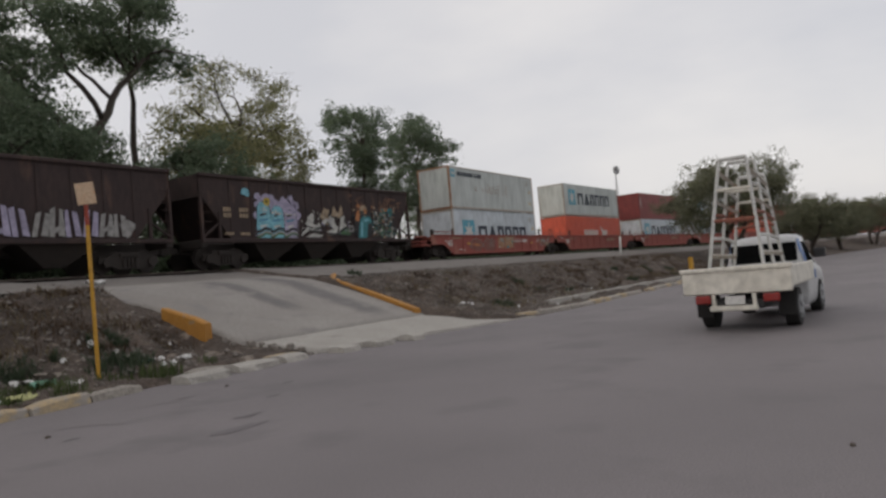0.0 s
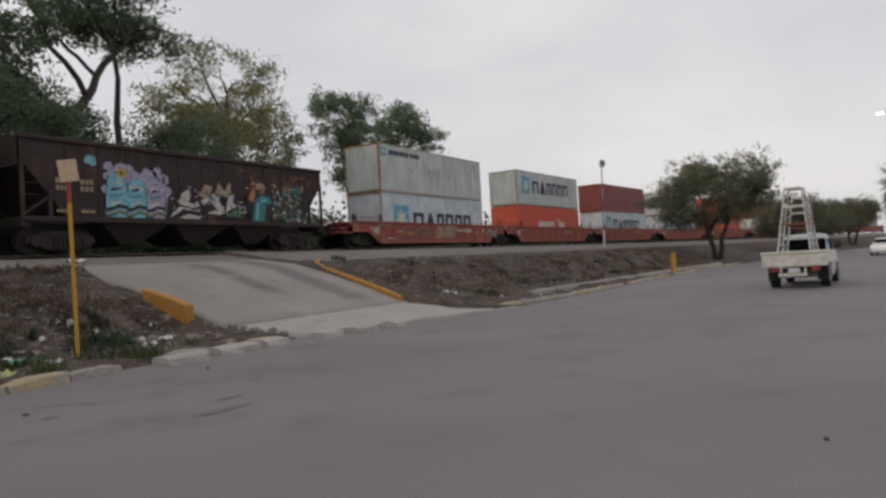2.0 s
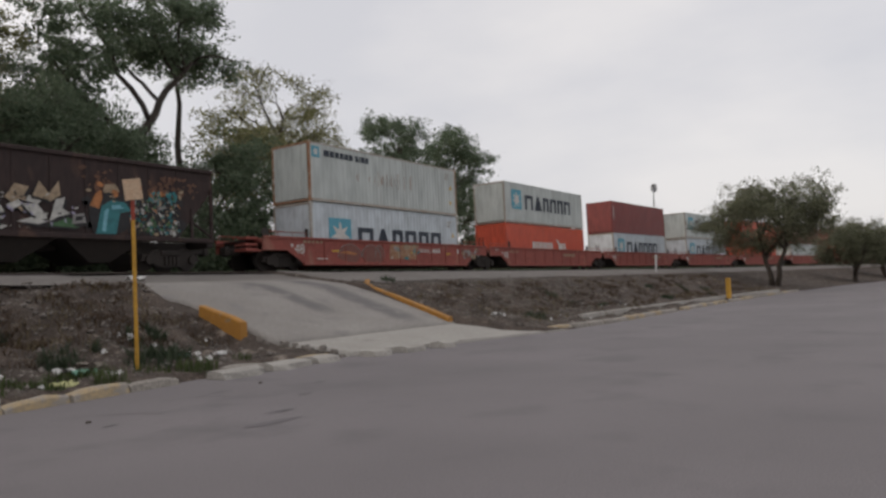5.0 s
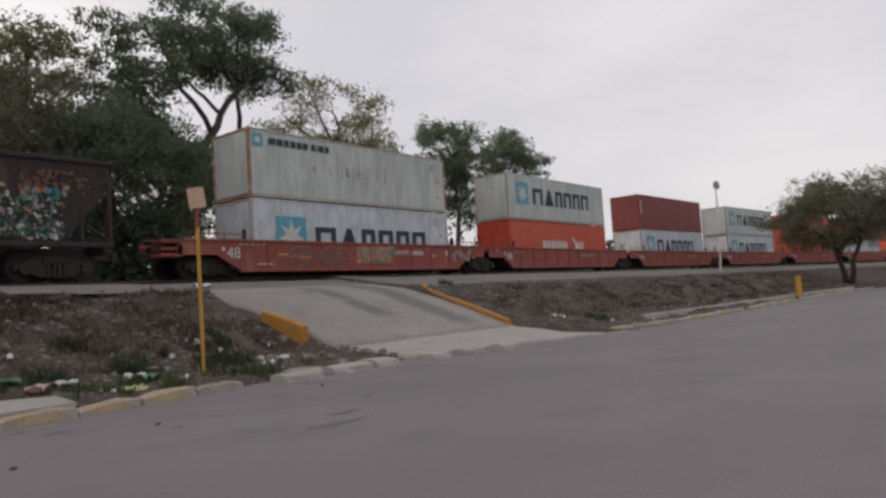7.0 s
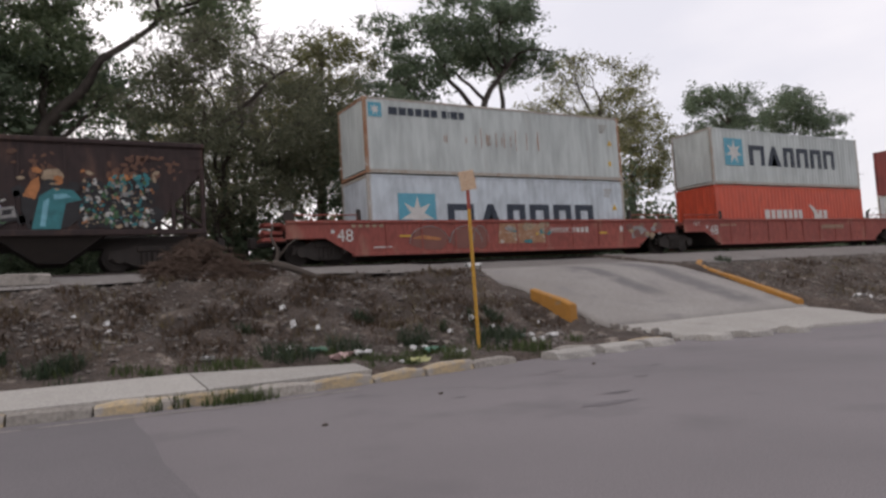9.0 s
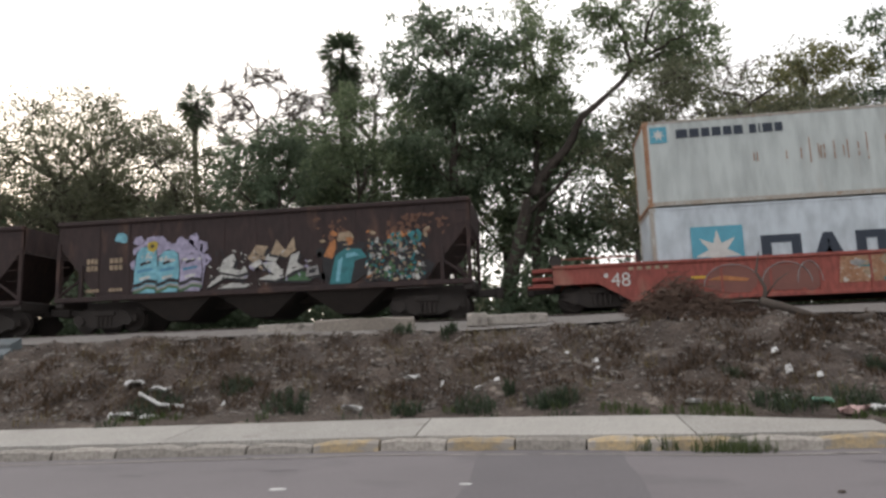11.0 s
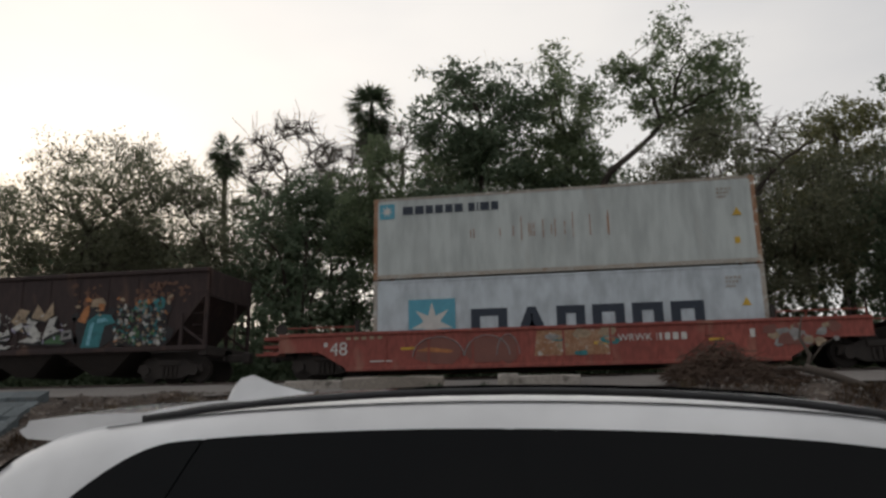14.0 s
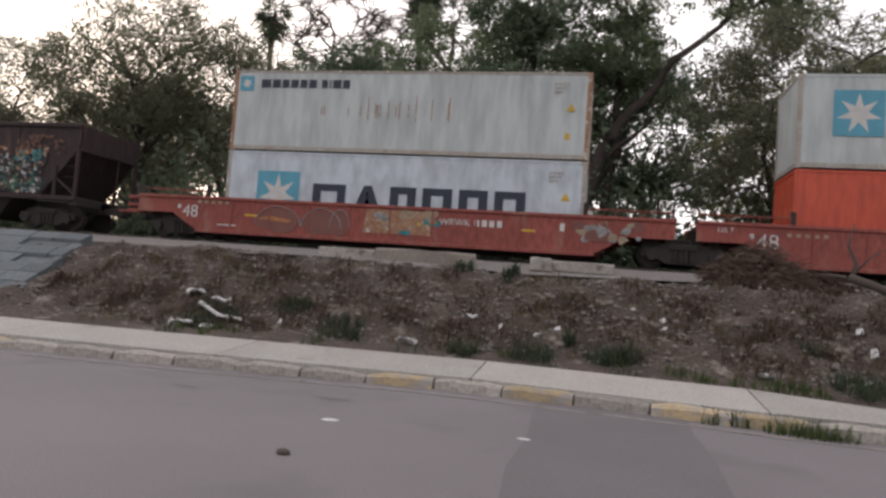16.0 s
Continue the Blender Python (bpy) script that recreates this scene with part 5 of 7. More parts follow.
def crooked(points, r0, r1, name, label, category, material="log"):
    b = Bag()
    b.tube(points, r0, r1, 8)
    return tagged(part(name, b, material, smooth=True), label, category)


def on_bank(x, y, up):
    return (x, y, rough_z(x, y) + up)


crooked([on_bank(4.8, 17.0, 0.42), on_bank(5.2, 16.8, 0.18), on_bank(5.9, 16.7, 0.06), on_bank(6.5, 16.7, 0.07), on_bank(7.0, 16.7, 0.06)], 0.10, 0.075, "log", "dark fallen branch lying on the bank", "log")
crooked([on_bank(4.25, 17.0, 0.45), on_bank(4.6, 17.0, 0.46), on_bank(4.85, 16.95, 0.36)], 0.03, 0.045, "branch", "bare crooked dry branch leaning from the brush heap", "branch")
crooked([on_bank(4.85, 17.0, 0.3), on_bank(4.95, 17.05, 0.65), on_bank(4.8, 17.1, 1.05), on_bank(4.9, 17.1, 1.5)], 0.06, 0.012, "branch", "thin upright dry branch in the brush", "branch")
crooked([on_bank(4.95, 17.05, 0.5), on_bank(5.25, 17.1, 0.85), on_bank(5.5, 17.1, 1.0)], 0.025, 0.008, "branch", "thin upright dry branch in the brush", "branch")
crooked([on_bank(-8.1, 13.9, 0.10), on_bank(-7.5, 13.6, 0.14), on_bank(-6.9, 13.4, 0.08)], 0.042, 0.035, "white_pipe", "short white plastic pipe thrown on the bank", "pipe", "litter_white")
for i, (xx, yy) in enumerate(((26.5, 12.2), (28.0, 12.6), (30.5, 12.0))):
    crooked([on_bank(xx, yy, 0.06), on_bank(xx + 1.0, yy + 0.1, 0.1), on_bank(xx + 1.9, yy - 0.1, 0.05)], 0.06, 0.03, "branch", "dry grey branch lying on the bank", "branch")
# the pale inner kerb line beyond the ramp
b = Bag()
rows = []
for i in range(40):
    xx = 23.5 + i * 0.85
    yy = kerb_y(xx) + 1.15 - 0.02 * i
    rows.append([(xx, yy, 0.05), (xx, yy + 0.18, 0.05), (xx, yy + 0.18, 0.33 + 0.02 * noise.noise(Vector((xx, 0, 0)))), (xx, yy, 0.32 + 0.02 * noise.noise(Vector((xx, 1, 0))))])
b.loft(rows)
tagged(part("inner_kerb", b, "concrete"), "low pale concrete edging along the foot of the bank", "kerb", kind="structure")

# ---- litter ----
LITTER = [(4.7, 12.5, 0.28, "litter_pink"), (5.1, 12.45, 0.2, "litter_white"), (7.0, 12.1, 0.17, "litter_white"), (5.9, 11.75, 0.26, "litter_yellow"), (6.45, 12.1, 0.22, "litter_green"), (6.2, 12.3, 0.2, "litter_white"),
          (2.4, 12.95, 0.16, "litter_white"), (-8.4, 14.2, 0.22, "litter_white"), (-7.9, 14.3, 0.24, "litter_white"), (-8.0, 13.2, 0.3, "litter_white"), (-7.4, 13.1, 0.2, "litter_white"), (9.3, 12.2, 0.2, "litter_white"),
          (8.6, 12.4, 0.16, "litter_green"), (20.4, 12.0, 0.24, "litter_white"), (-3.6, 13.5, 0.24, "litter_white"), (4.4, 12.9, 0.2, "litter_green"), (-2.7, 14.8, 0.2, "litter_white"), (12.5, 20.2, 0.35, "litter_white"), (6.8, 12.6, 0.25, "plank")]
for i, (xx, yy, s, m) in enumerate(LITTER):
    r = random.Random(i + 50)
    b = Bag()
    n = 5
    v = [(xx + (j / (n - 1) - 0.5) * s * 1.6, yy + (k / (n - 1) - 0.5) * s, rough_z(xx, yy) + 0.03 + s * 0.45 * r.random()) for j in range(n) for k in range(n)]
    b.add(v, [(j * n + k, j * n + k + 1, (j + 1) * n + k + 1, (j + 1) * n + k) for j in range(n - 1) for k in range(n - 1)])
    b.add([(px, py, pz - 0.025) for px, py, pz in v], [(j * n + k, (j + 1) * n + k, (j + 1) * n + k + 1, j * n + k + 1) for j in range(n - 1) for k in range(n - 1)])
    word = {"litter_pink": "pale pink", "litter_white": "white", "litter_yellow": "yellowish", "litter_green": "green", "plank": "brown"}[m]
    tagged(part("crumpled_bag", b, m), "crumpled %s plastic bag lying on the bank" % word, "litter", "litter on the bank")

rl = random.Random(77)
for i in range(34):
    xx = rl.choice((rl.uniform(3.8, 10.4), rl.uniform(3.8, 10.4), rl.uniform(-10, 4), rl.uniform(20.5, 34)))
    yy = kerb_y(xx) + (rl.uniform(0.9, 3.4) if xx > 4.6 else rl.uniform(2.4, 5.0))
    s = rl.uniform(0.03, 0.07)
    v = [(xx - s, yy - s * 0.6, rough_z(xx - s, yy - s * 0.6) + 0.03), (xx + s, yy - s * 0.5, rough_z(xx + s, yy) + 0.05), (xx + s * 0.8, yy + s * 0.6, rough_z(xx, yy + s) + 0.08), (xx - s * 0.7, yy + s * 0.5, rough_z(xx, yy + s) + 0.05)]
    b = Bag().add(v + [(p[0], p[1], p[2] - 0.02) for p in v], [(0, 1, 2, 3), (7, 6, 5, 4), (0, 4, 5, 1), (1, 5, 6, 2), (2, 6, 7, 3), (3, 7, 4, 0)])
    tagged(part("paper_scrap", b, "litter_white"), "small white scrap of paper lying on the bank", "litter", "scraps on the bank")


# ---- stones, grass and weeds on the bank ----
def scatter_stones(n, seed):
    r = np.random.RandomState(seed)
    base = np.array([(1, 0, 0), (-1, 0, 0), (0, 1, 0), (0, -1, 0), (0, 0, 1), (0, 0, -1)], float)
    faces = np.array([(0, 2, 4), (2, 1, 4), (1, 3, 4), (3, 0, 4), (2, 0, 5), (1, 2, 5), (3, 1, 5), (0, 3, 5)])
    v, f = [], []
    while len(v) < n:
        x = r.uniform(-13, 34)
        d = r.uniform(2.4, 7.6) if x < 10.8 else r.uniform(0.6, 9)
        if x > 4.8 and x < 10.8 and r.rand() < 0.25:
            d = r.uniform(0.6, 2.4)
        y = kerb_y(x) + d
        if 10.6 < x < 19.4 and d < 8.4:
            continue
        s = 0.018 + 0.062 * r.rand() ** 4
        p = base * s * r.uniform(0.6, 1.3, (6, 1)) * (1.2, 1, 0.7)
        a = r.uniform(0, 6.28)
        p = np.c_[p[:, 0] * math.cos(a) - p[:, 1] * math.sin(a), p[:, 0] * math.sin(a) + p[:, 1] * math.cos(a), p[:, 2]]
        v.append(p + (x, y, rough_z(x, y) + s * 0.2))
        f.append(faces + 6 * (len(v) - 1))
    ob = part("scattered_stones", raw_mesh("scattered_stones", np.concatenate(v), np.concatenate(f), "stone"), "stone")
    tagged(ob, "loose pale stones and gravel scattered over the bank", "stones", kind="stuff")


scatter_stones(17000, 1)


def blades(name, material, spots, label, per, hgt, width, seed, kind="stuff", lean=0.6):
    """Tufts of thin blades, each a bent strip, at spots (x, y, radius)."""
    r = np.random.RandomState(seed)
    v, f = [], []
    for x, y, rad in spots:
        for _ in range(int(per * max(0.3, rad / 0.3))):
            a, q = r.uniform(0, 6.28), rad * math.sqrt(r.rand())
            px, py = x + q * math.cos(a), y + q * math.sin(a)
            z = rough_z(px, py)
            h = hgt * r.uniform(0.4, 1.1)
            b2, w = r.uniform(0, 6.28), width * r.uniform(0.6, 1.3)
            dx, dy = math.cos(b2), math.sin(b2)
            l1 = lean * h * r.uniform(0.2, 1.0)
            k = len(v)
            v += [(px - dy * w, py + dx * w, z - 0.02), (px + dy * w, py - dx * w, z - 0.02), (px + dx * l1 * 0.35 + dy * w * 0.8, py + dy * l1 * 0.35 - dx * w * 0.8, z + h * 0.65), (px + dx * l1 * 0.35 - dy * w * 0.8, py + dy * l1 * 0.35 + dx * w * 0.8, z + h * 0.65),
                  (px + dx * l1 + dy * w * 0.15, py + dy * l1 - dx * w * 0.15, z + h), (px + dx * l1 - dy * w * 0.15, py + dy * l1 + dx * w * 0.15, z + h)]
            f += [(k, k + 1, k + 2, k + 3), (k + 3, k + 2, k + 4, k + 5)]
    ob = part(name, raw_mesh(name, v, f, material), material)
    return tagged(ob, label, "grass" if "grass" in name else "weeds", kind=kind)


rg = random.Random(21)


def spots(n, x0, x1, d0, d1, r0, r1):
    out = []
    while len(out) < n:
        xx, d = rg.uniform(x0, x1), rg.uniform(d0, d1)
        if not (10.7 < xx < 19.6):
            out.append((xx, kerb_y(xx) + d, rg.uniform(r0, r1)))
    return out


blades("grass_tufts", "grass", [(2.2, 10.62, 0.3), (2.55, 10.6, 0.35), (1.9, 10.65, 0.2), (1.2, 10.75, 0.2)] + [(4.6 + 0.22 * i, 12.0 + 0.15 * math.sin(i), 0.3) for i in range(10)] + spots(12, 0.5, 4.6, 1.9, 2.3, 0.12, 0.3) + spots(7, -9, 0.5, 2.0, 2.4, 0.08, 0.18)
       + spots(6, 4.5, 9.5, 0.35, 1.0, 0.12, 0.25), "green grass tufts along the edge of the pavement", 60, 0.15, 0.009, 2)
blades("grass_clumps", "grass", [(2.1, 10.47, 0.26), (2.35, 10.44, 0.32), (2.65, 10.42, 0.28), (1.6, 10.6, 0.14), (1.25, 10.7, 0.18), (6.35, 11.1, 0.3), (8.3, 11.5, 0.4)], "thick green grass clumps growing through the kerb", 150, 0.26, 0.008, 12)
blades("slab_weeds", "weed", [(-9.0 + 0.83 * i + 0.4 * math.sin(i * 2.3), kerb_y(-9.0 + 0.83 * i) + (1.72 if i % 3 else 0.34), 0.12 + 0.08 * (i % 4)) for i in range(14)], "small green weeds along the edges of the pavement slabs", 60, 0.12, 0.010, 23, lean=1.4)
blades("weeds", "weed", [(0.0, 13.4, 0.35), (0.3, 13.5, 0.3), (-4.9, 13.6, 0.45), (-7.6, 13.5, 0.55), (-6.3, 14.4, 0.35), (-3.3, 17.0, 0.25), (-2.2, 17.0, 0.22), (8.0, 12.4, 0.55), (8.4, 12.6, 0.45), (6.6, 13.2, 0.4), (3.8, 12.8, 0.5), (-1.3, 13.3, 0.4), (-2.5, 13.2, 0.3), (5.0, 12.9, 0.4), (21.5, 17.5, 0.3)]
       + spots(10, -11, 10, 2.3, 4.2, 0.08, 0.2) + spots(10, 20, 50, 1.0, 4.5, 0.2, 0.4), "low dark green weeds growing on the bank", 110, 0.24, 0.014, 3, lean=1.5)
blades("dead_brush", "dead_brush", spots(230, -12, 10.7, 2.6, 6.3, 0.15, 0.5) + spots(110, 20, 60, 1.4, 6.8, 0.2, 0.7), "dark dead brush and leaf litter on the bank", 46, 0.15, 0.012, 6, lean=2.2)
blades("dry_grass", "dry_weed", spots(60, -11, 10.6, 2.4, 6.2, 0.15, 0.45) + spots(70, 20, 60, 0.8, 6.5, 0.2, 0.6), "dry brown weeds and grass on the bank", 32, 0.20, 0.008, 4, lean=1.2)


# ---- trees ----
def leaf_sheets(centres, size, rs_, long=1.9):
    """A small bent leaf spray, as one quad, at each centre."""
    n = len(centres)
    a = rs_.normal(size=(n, 3))
    a /= np.linalg.norm(a, axis=1, keepdims=True)
    b2 = np.cross(a, rs_.normal(size=(n, 3)))
    b2 /= np.linalg.norm(b2, axis=1, keepdims=True) + 1e-9
    s = size * rs_.uniform(0.55, 1.35, (n, 1))
    a, b2 = a * s * long * 0.5, b2 * s * 0.5
    v = np.stack([centres - a, centres + b2 * 0.9 - a * 0.1, centres + a, centres - b2 * 0.9 - a * 0.1], 1).reshape(-1, 3)
    return v, np.arange(n * 4).reshape(-1, 4)


def tree(name, label, base, trunk, lobes, leaf, seed, clumps=46, per=200, size=0.24, r_clump=1.0, bark="bark", r_base=0.35, hang=0.0, twigs=5, stems=1):
    """trunk: points above the base that the stem passes; lobes: ellipsoids (x, y, z, rx, ry, rz) from the base, each carried by a few limbs, in which the crown's clumps lie."""
    rnd, rs_ = random.Random(seed), np.random.RandomState(seed)
    per, size = per * (1.8 if leaf == "leaf_mesquite" else 1.7), size * (0.38 if leaf == "leaf_mesquite" else 0.46)
    th = thing(name, label, "tree")
    base = Vector(base)
    wood = Bag()
    stems_at, nodes = [], []

    def crook(q, amount):
        return Vector((noise.noise(q * 0.55), noise.noise(q * 0.55 + Vector((7, 1, 3))), 0.6 * noise.noise(q * 0.55 + Vector((2, 9, 4))))) * amount

    for s in range(stems):
        off = Vector((rnd.uniform(-1, 1), rnd.uniform(-1, 1), 0)) * (0.0 if stems == 1 else 0.8)
        pts = [base + off * 0.4 + Vector((0, 0, -0.3))]
        for i, p in enumerate(trunk):
            pts.append(base + Vector(p) + off * (1 + i * 0.9) + Vector((rnd.uniform(-0.15, 0.15), rnd.uniform(-0.15, 0.15), 0)))
        fine = []
        for i in range(len(pts) - 1):
            for k in range(4):
                q = pts[i].lerp(pts[i + 1], k / 4)
                fine.append(q + crook(q, 0.35 if i + k else 0.0))
        fine.append(pts[-1])
        r_stem = r_base / (stems ** 0.4)
        wood.tube(fine, r_stem, r_stem * 0.25, 8)
        stems_at.append(fine)
        nodes += [(p, r_stem * (1 - 0.75 * i / len(fine))) for i, p in enumerate(fine) if i > len(fine) * 0.3]
    vol = [l[3] * l[4] * l[5] for l in lobes]
    for l, vv in zip(lobes, vol):
        for k in range(max(3, min(7, round(vv / 6)))):
            a = 6.28 * (k + rnd.random() * 0.7) / max(3, min(7, round(vv / 6)))
            reach = rnd.uniform(0.45, 0.85)
            goal = base + Vector((l[0] + l[3] * reach * math.cos(a), l[1] + l[4] * reach * math.sin(a), l[2] + l[5] * rnd.uniform(-0.35, 0.6)))
            path = rnd.choice(stems_at)
            start = min(path[len(path) // 3:], key=lambda p: abs((goal.z - p.z) - 0.9 * math.hypot(goal.x - p.x, goal.y - p.y)) + 0.4 * (goal - p).length)
            run = goal - start
            side = Vector((-run.y, run.x, 0)) * rnd.uniform(-0.12, 0.12)
            limb = []
            for i in range(9):
                q = i / 8
                p = start + run * q + side * math.sin(math.pi * q) + Vector((0, 0, 0.10 * run.length * math.sin(math.pi * q) * rnd.uniform(0.5, 1.2)))
                limb.append(p + crook(p, 0.55 * min(1, 3 * q)))
            r0 = min(0.5 * r_base, 0.03 + 0.021 * run.length)
            wood.tube(limb, r0, 0.035, 6)
            nodes += [(p, r0 * (1 - 0.7 * i / 8)) for i, p in enumerate(limb) if i > 2]
    leaves = []
    for c in range(clumps):
        l = rnd.choices(lobes, vol)[0]
        while True:
            d = Vector((rnd.uniform(-1, 1), rnd.uniform(-1, 1), rnd.uniform(-1, 1)))
            if 0.25 < d.length < 1:
                break
        d = d * (d.length ** -0.35)
        cc = base + Vector((l[0] + d.x * l[3], l[1] + d.y * l[4], l[2] + d.z * l[5]))
        start, r_at = min(nodes, key=lambda n: (n[0] - cc).length + 0.8 * max(0, n[0].z - cc.z + 0.2))
        run = cc - start
        bough = []
        for i in range(5):
            q = i / 4
            p = start + run * q + Vector((0, 0, 0.14 * run.length * math.sin(math.pi * q)))
            bough.append(p + crook(p * 1.7, 0.3 * min(1, 2 * q)))
        wood.tube(bough, min(r_at * 0.7, 0.018 + 0.012 * run.length) * (1 if per else 1.5), 0.012 if per else 0.028, 5)
        nodes.append((bough[2], 0.03))
        tip = bough[-1]
        for k in range(twigs):
            e = tip + Vector((rnd.gauss(0, 1), rnd.gauss(0, 1), rnd.gauss(0.2, 0.7) - hang)) * r_clump * 0.7
            wood.tube([bough[2].lerp(tip, rnd.random()), tip.lerp(e, 0.5) + Vector((0, 0, 0.1)), e], 0.012 if per else 0.028, 0.004 if per else 0.012, 3)
        if per:
            m = int(per * rnd.uniform(0.5, 1.5))
            sub = rs_.normal(size=(9, 3)) * np.array((0.55, 0.55, 0.36)) * r_clump
            pick = sub[rs_.randint(0, 9, m)] + rs_.normal(size=(m, 3)) * np.array((0.24, 0.24, 0.17)) * r_clump
            pick[:, 2] -= hang * np.abs(pick[:, 0])
            leaves.append(np.array(tip) + pick)
    part("trunk", wood, bark, th, smooth=True)
    if leaves:
        v, f = leaf_sheets(np.concatenate(leaves), size, rs_)
        part("crown", raw_mesh("crown", v, f, leaf), leaf, th)
    return th


G = 2.2
BIG = "tall leafy tree with dark green foliage behind the railway"
tree("tree", "tall leaning tree with open light-green crown behind the railway", (-1.6, 32, G), [(0.2, 0, 3), (1.1, 0, 6), (2.4, 0, 7.9), (4.2, 0, 9.8), (6.2, 0, 12.0)],
     [(7.2, 0, 14.0, 2.9, 2.4, 2.7), (8.6, 0, 12.2, 1.5, 1.5, 1.5), (3.4, 0.5, 7.6, 1.6, 1.6, 1.4)], "leaf_mid", 1, clumps=58, per=120, size=0.24, r_clump=0.8, r_base=0.40)
tree("tree", "tall leafy tree with mid-green crown behind the railway", (-0.3, 33.4, G), [(0.2, 0, 4), (0.5, 0, 8), (0.8, 0, 12)], [(0.7, 0, 14.2, 2.0, 2.0, 2.4), (0.4, 0, 10.6, 2.2, 2.0, 2.2)], "leaf_mid", 61, clumps=46, per=145, size=0.25, r_clump=0.9, r_base=0.3)
tree("tree", BIG, (-3.6, 32.5, G), [(0, 0, 4), (-0.3, 0, 8), (-0.1, 0, 12)], [(-0.3, 0, 12.9, 3.1, 2.4, 2.7), (0.2, 0, 8.4, 3.0, 2.4, 2.9)], "leaf_dark", 2, clumps=78, per=155, size=0.27, r_clump=1.0)
tree("tree", "wide rounded tree with fine olive-green foliage behind the railway", (-24, 34, G), [(-0.3, 0, 2.5), (0.2, 0, 5.5), (0.5, 0, 8.5)], [(-0.3, 0, 10.0, 6.4, 4, 3.9), (0.5, 0, 6.6, 6.2, 3.5, 2.0)], "leaf_mesquite", 3, clumps=215, per=150, size=0.22, r_clump=1.15, stems=3)
tree("tree", "wide rounded tree with fine olive-green foliage behind the railway", (-35, 33, G), [(0, 0, 3), (0.4, 0, 6)], [(0, 0, 8.0, 7.2, 4, 4.0)], "leaf_mesquite", 4, clumps=150, per=160, size=0.22, r_clump=1.1, stems=2)
tree("tree", "dark dense low tree behind the railway", (-18.6, 33, G), [(0, 0, 3), (0.3, 0, 6)], [(0, 0, 7.2, 3.0, 3, 3.6)], "leaf_mesquite", 5, clumps=56, per=170, size=0.22, stems=2)
tree("tree", "dark dense low tree behind the railway", (-12.6, 32, G), [(0, 0, 3), (-0.3, 0, 6)], [(0, 0, 6.6, 3.2, 3, 3.6)], "leaf_dark", 6, clumps=50, per=170, size=0.22, stems=3)
tree("tree", "dark dense low tree behind the railway", (-8.2, 33.5, G), [(0, 0, 4), (0.3, 0, 8)], [(0, 0, 8.2, 2.9, 3, 4.0)], "leaf_mid", 7, clumps=50, per=190, size=0.23, stems=2)
tree("bare_tree", "leafless tree with pale twiggy branches behind the railway", (-14.6, 37, G), [(-0.2, 0, 6), (-0.6, 0, 10), (-0.9, 0, 13)], [(-0.6, 0, 13.0, 2.7, 2, 3.0)], "leaf_mid", 8, clumps=64, per=0, r_clump=1.0, bark="bark_pale", r_base=0.25, twigs=14)
tree("bare_tree", "leafless tree with pale twiggy branches behind the railway", (-9.4, 39, G), [(0.2, 0, 6), (0.3, 0, 11), (0.2, 0, 14)], [(-0.6, 0, 13.0, 3.6, 2, 3.2)], "leaf_mid", 9, clumps=76, per=0, r_clump=1.0, bark="bark_pale", r_base=0.25, twigs=14)
tree("bare_tree", "leafless tree with pale twiggy branches behind the railway", (9.8, 38, G), [(0.2, 0, 6), (0.3, 0, 10)], [(0, 0, 11.2, 3.4, 2, 3.0)], "leaf_mid", 10, clumps=64, per=0, r_clump=1.0, bark="bark_pale", r_base=0.22, twigs=14)
tree("tree", "feathery dark multi-stemmed tree close behind the railway", (6.6, 29, G), [(0, 0, 2.5), (-0.2, 0, 5.0), (0.3, 0, 7)], [(0.6, 0, 7.2, 4.6, 2.6, 3.2), (0, 0, 4.4, 4.0, 2.4, 2.2)], "leaf_mesquite", 11, clumps=110, per=230, size=0.20, r_clump=1.0, stems=4, r_base=0.3)
tree("tree", "leafy tree with olive-green crown behind the railway", (12.6, 35, G), [(0, 0, 5), (0.3, 0, 9), (0.5, 0, 12)], [(0.6, 0, 11.4, 2.5, 2, 2.1), (0, 0, 8.0, 2.2, 2, 2.4)], "leaf_olive", 12, clumps=46, per=190, size=0.24, r_clump=0.9)
tree("tree", "feathery dark multi-stemmed tree close behind the railway", (14.8, 29.5, G), [(0, 0, 2.5), (-0.2, 0, 5.0)], [(0.4, 0, 5.0, 4.4, 2.6, 3.4)], "leaf_dark", 13, clumps=76, per=240, size=0.21, r_clump=1.0, stems=3, r_base=0.26)
tree("tree", "large leaning tree with dark green clumped foliage behind the railway", (18.6, 33, G), [(0.3, 0, 4.0), (1.6, 0, 7.2), (3.4, 0, 10.0), (5.6, 0, 12.6)],
     [(3.4, 0, 14.6, 3.3, 2.4, 2.7), (-1.2, 0, 12.2, 2.7, 2.2, 2.3), (7.0, 0, 12.9, 1.7, 1.6, 1.2), (-2.2, 0, 8.6, 2.3, 2.0, 2.6)], "leaf_dark", 14, clumps=84, per=165, size=0.27, r_clump=0.95, r_base=0.42)
tree("tree", "slim straight tree with sparse top behind the railway", (24.9, 36, G), [(0, 0, 6), (0.1, 0, 11), (0, 0, 14)], [(0.2, 0, 14.0, 1.8, 1.6, 2.0)], "leaf_dark", 15, clumps=16, per=150, size=0.25, r_base=0.28)
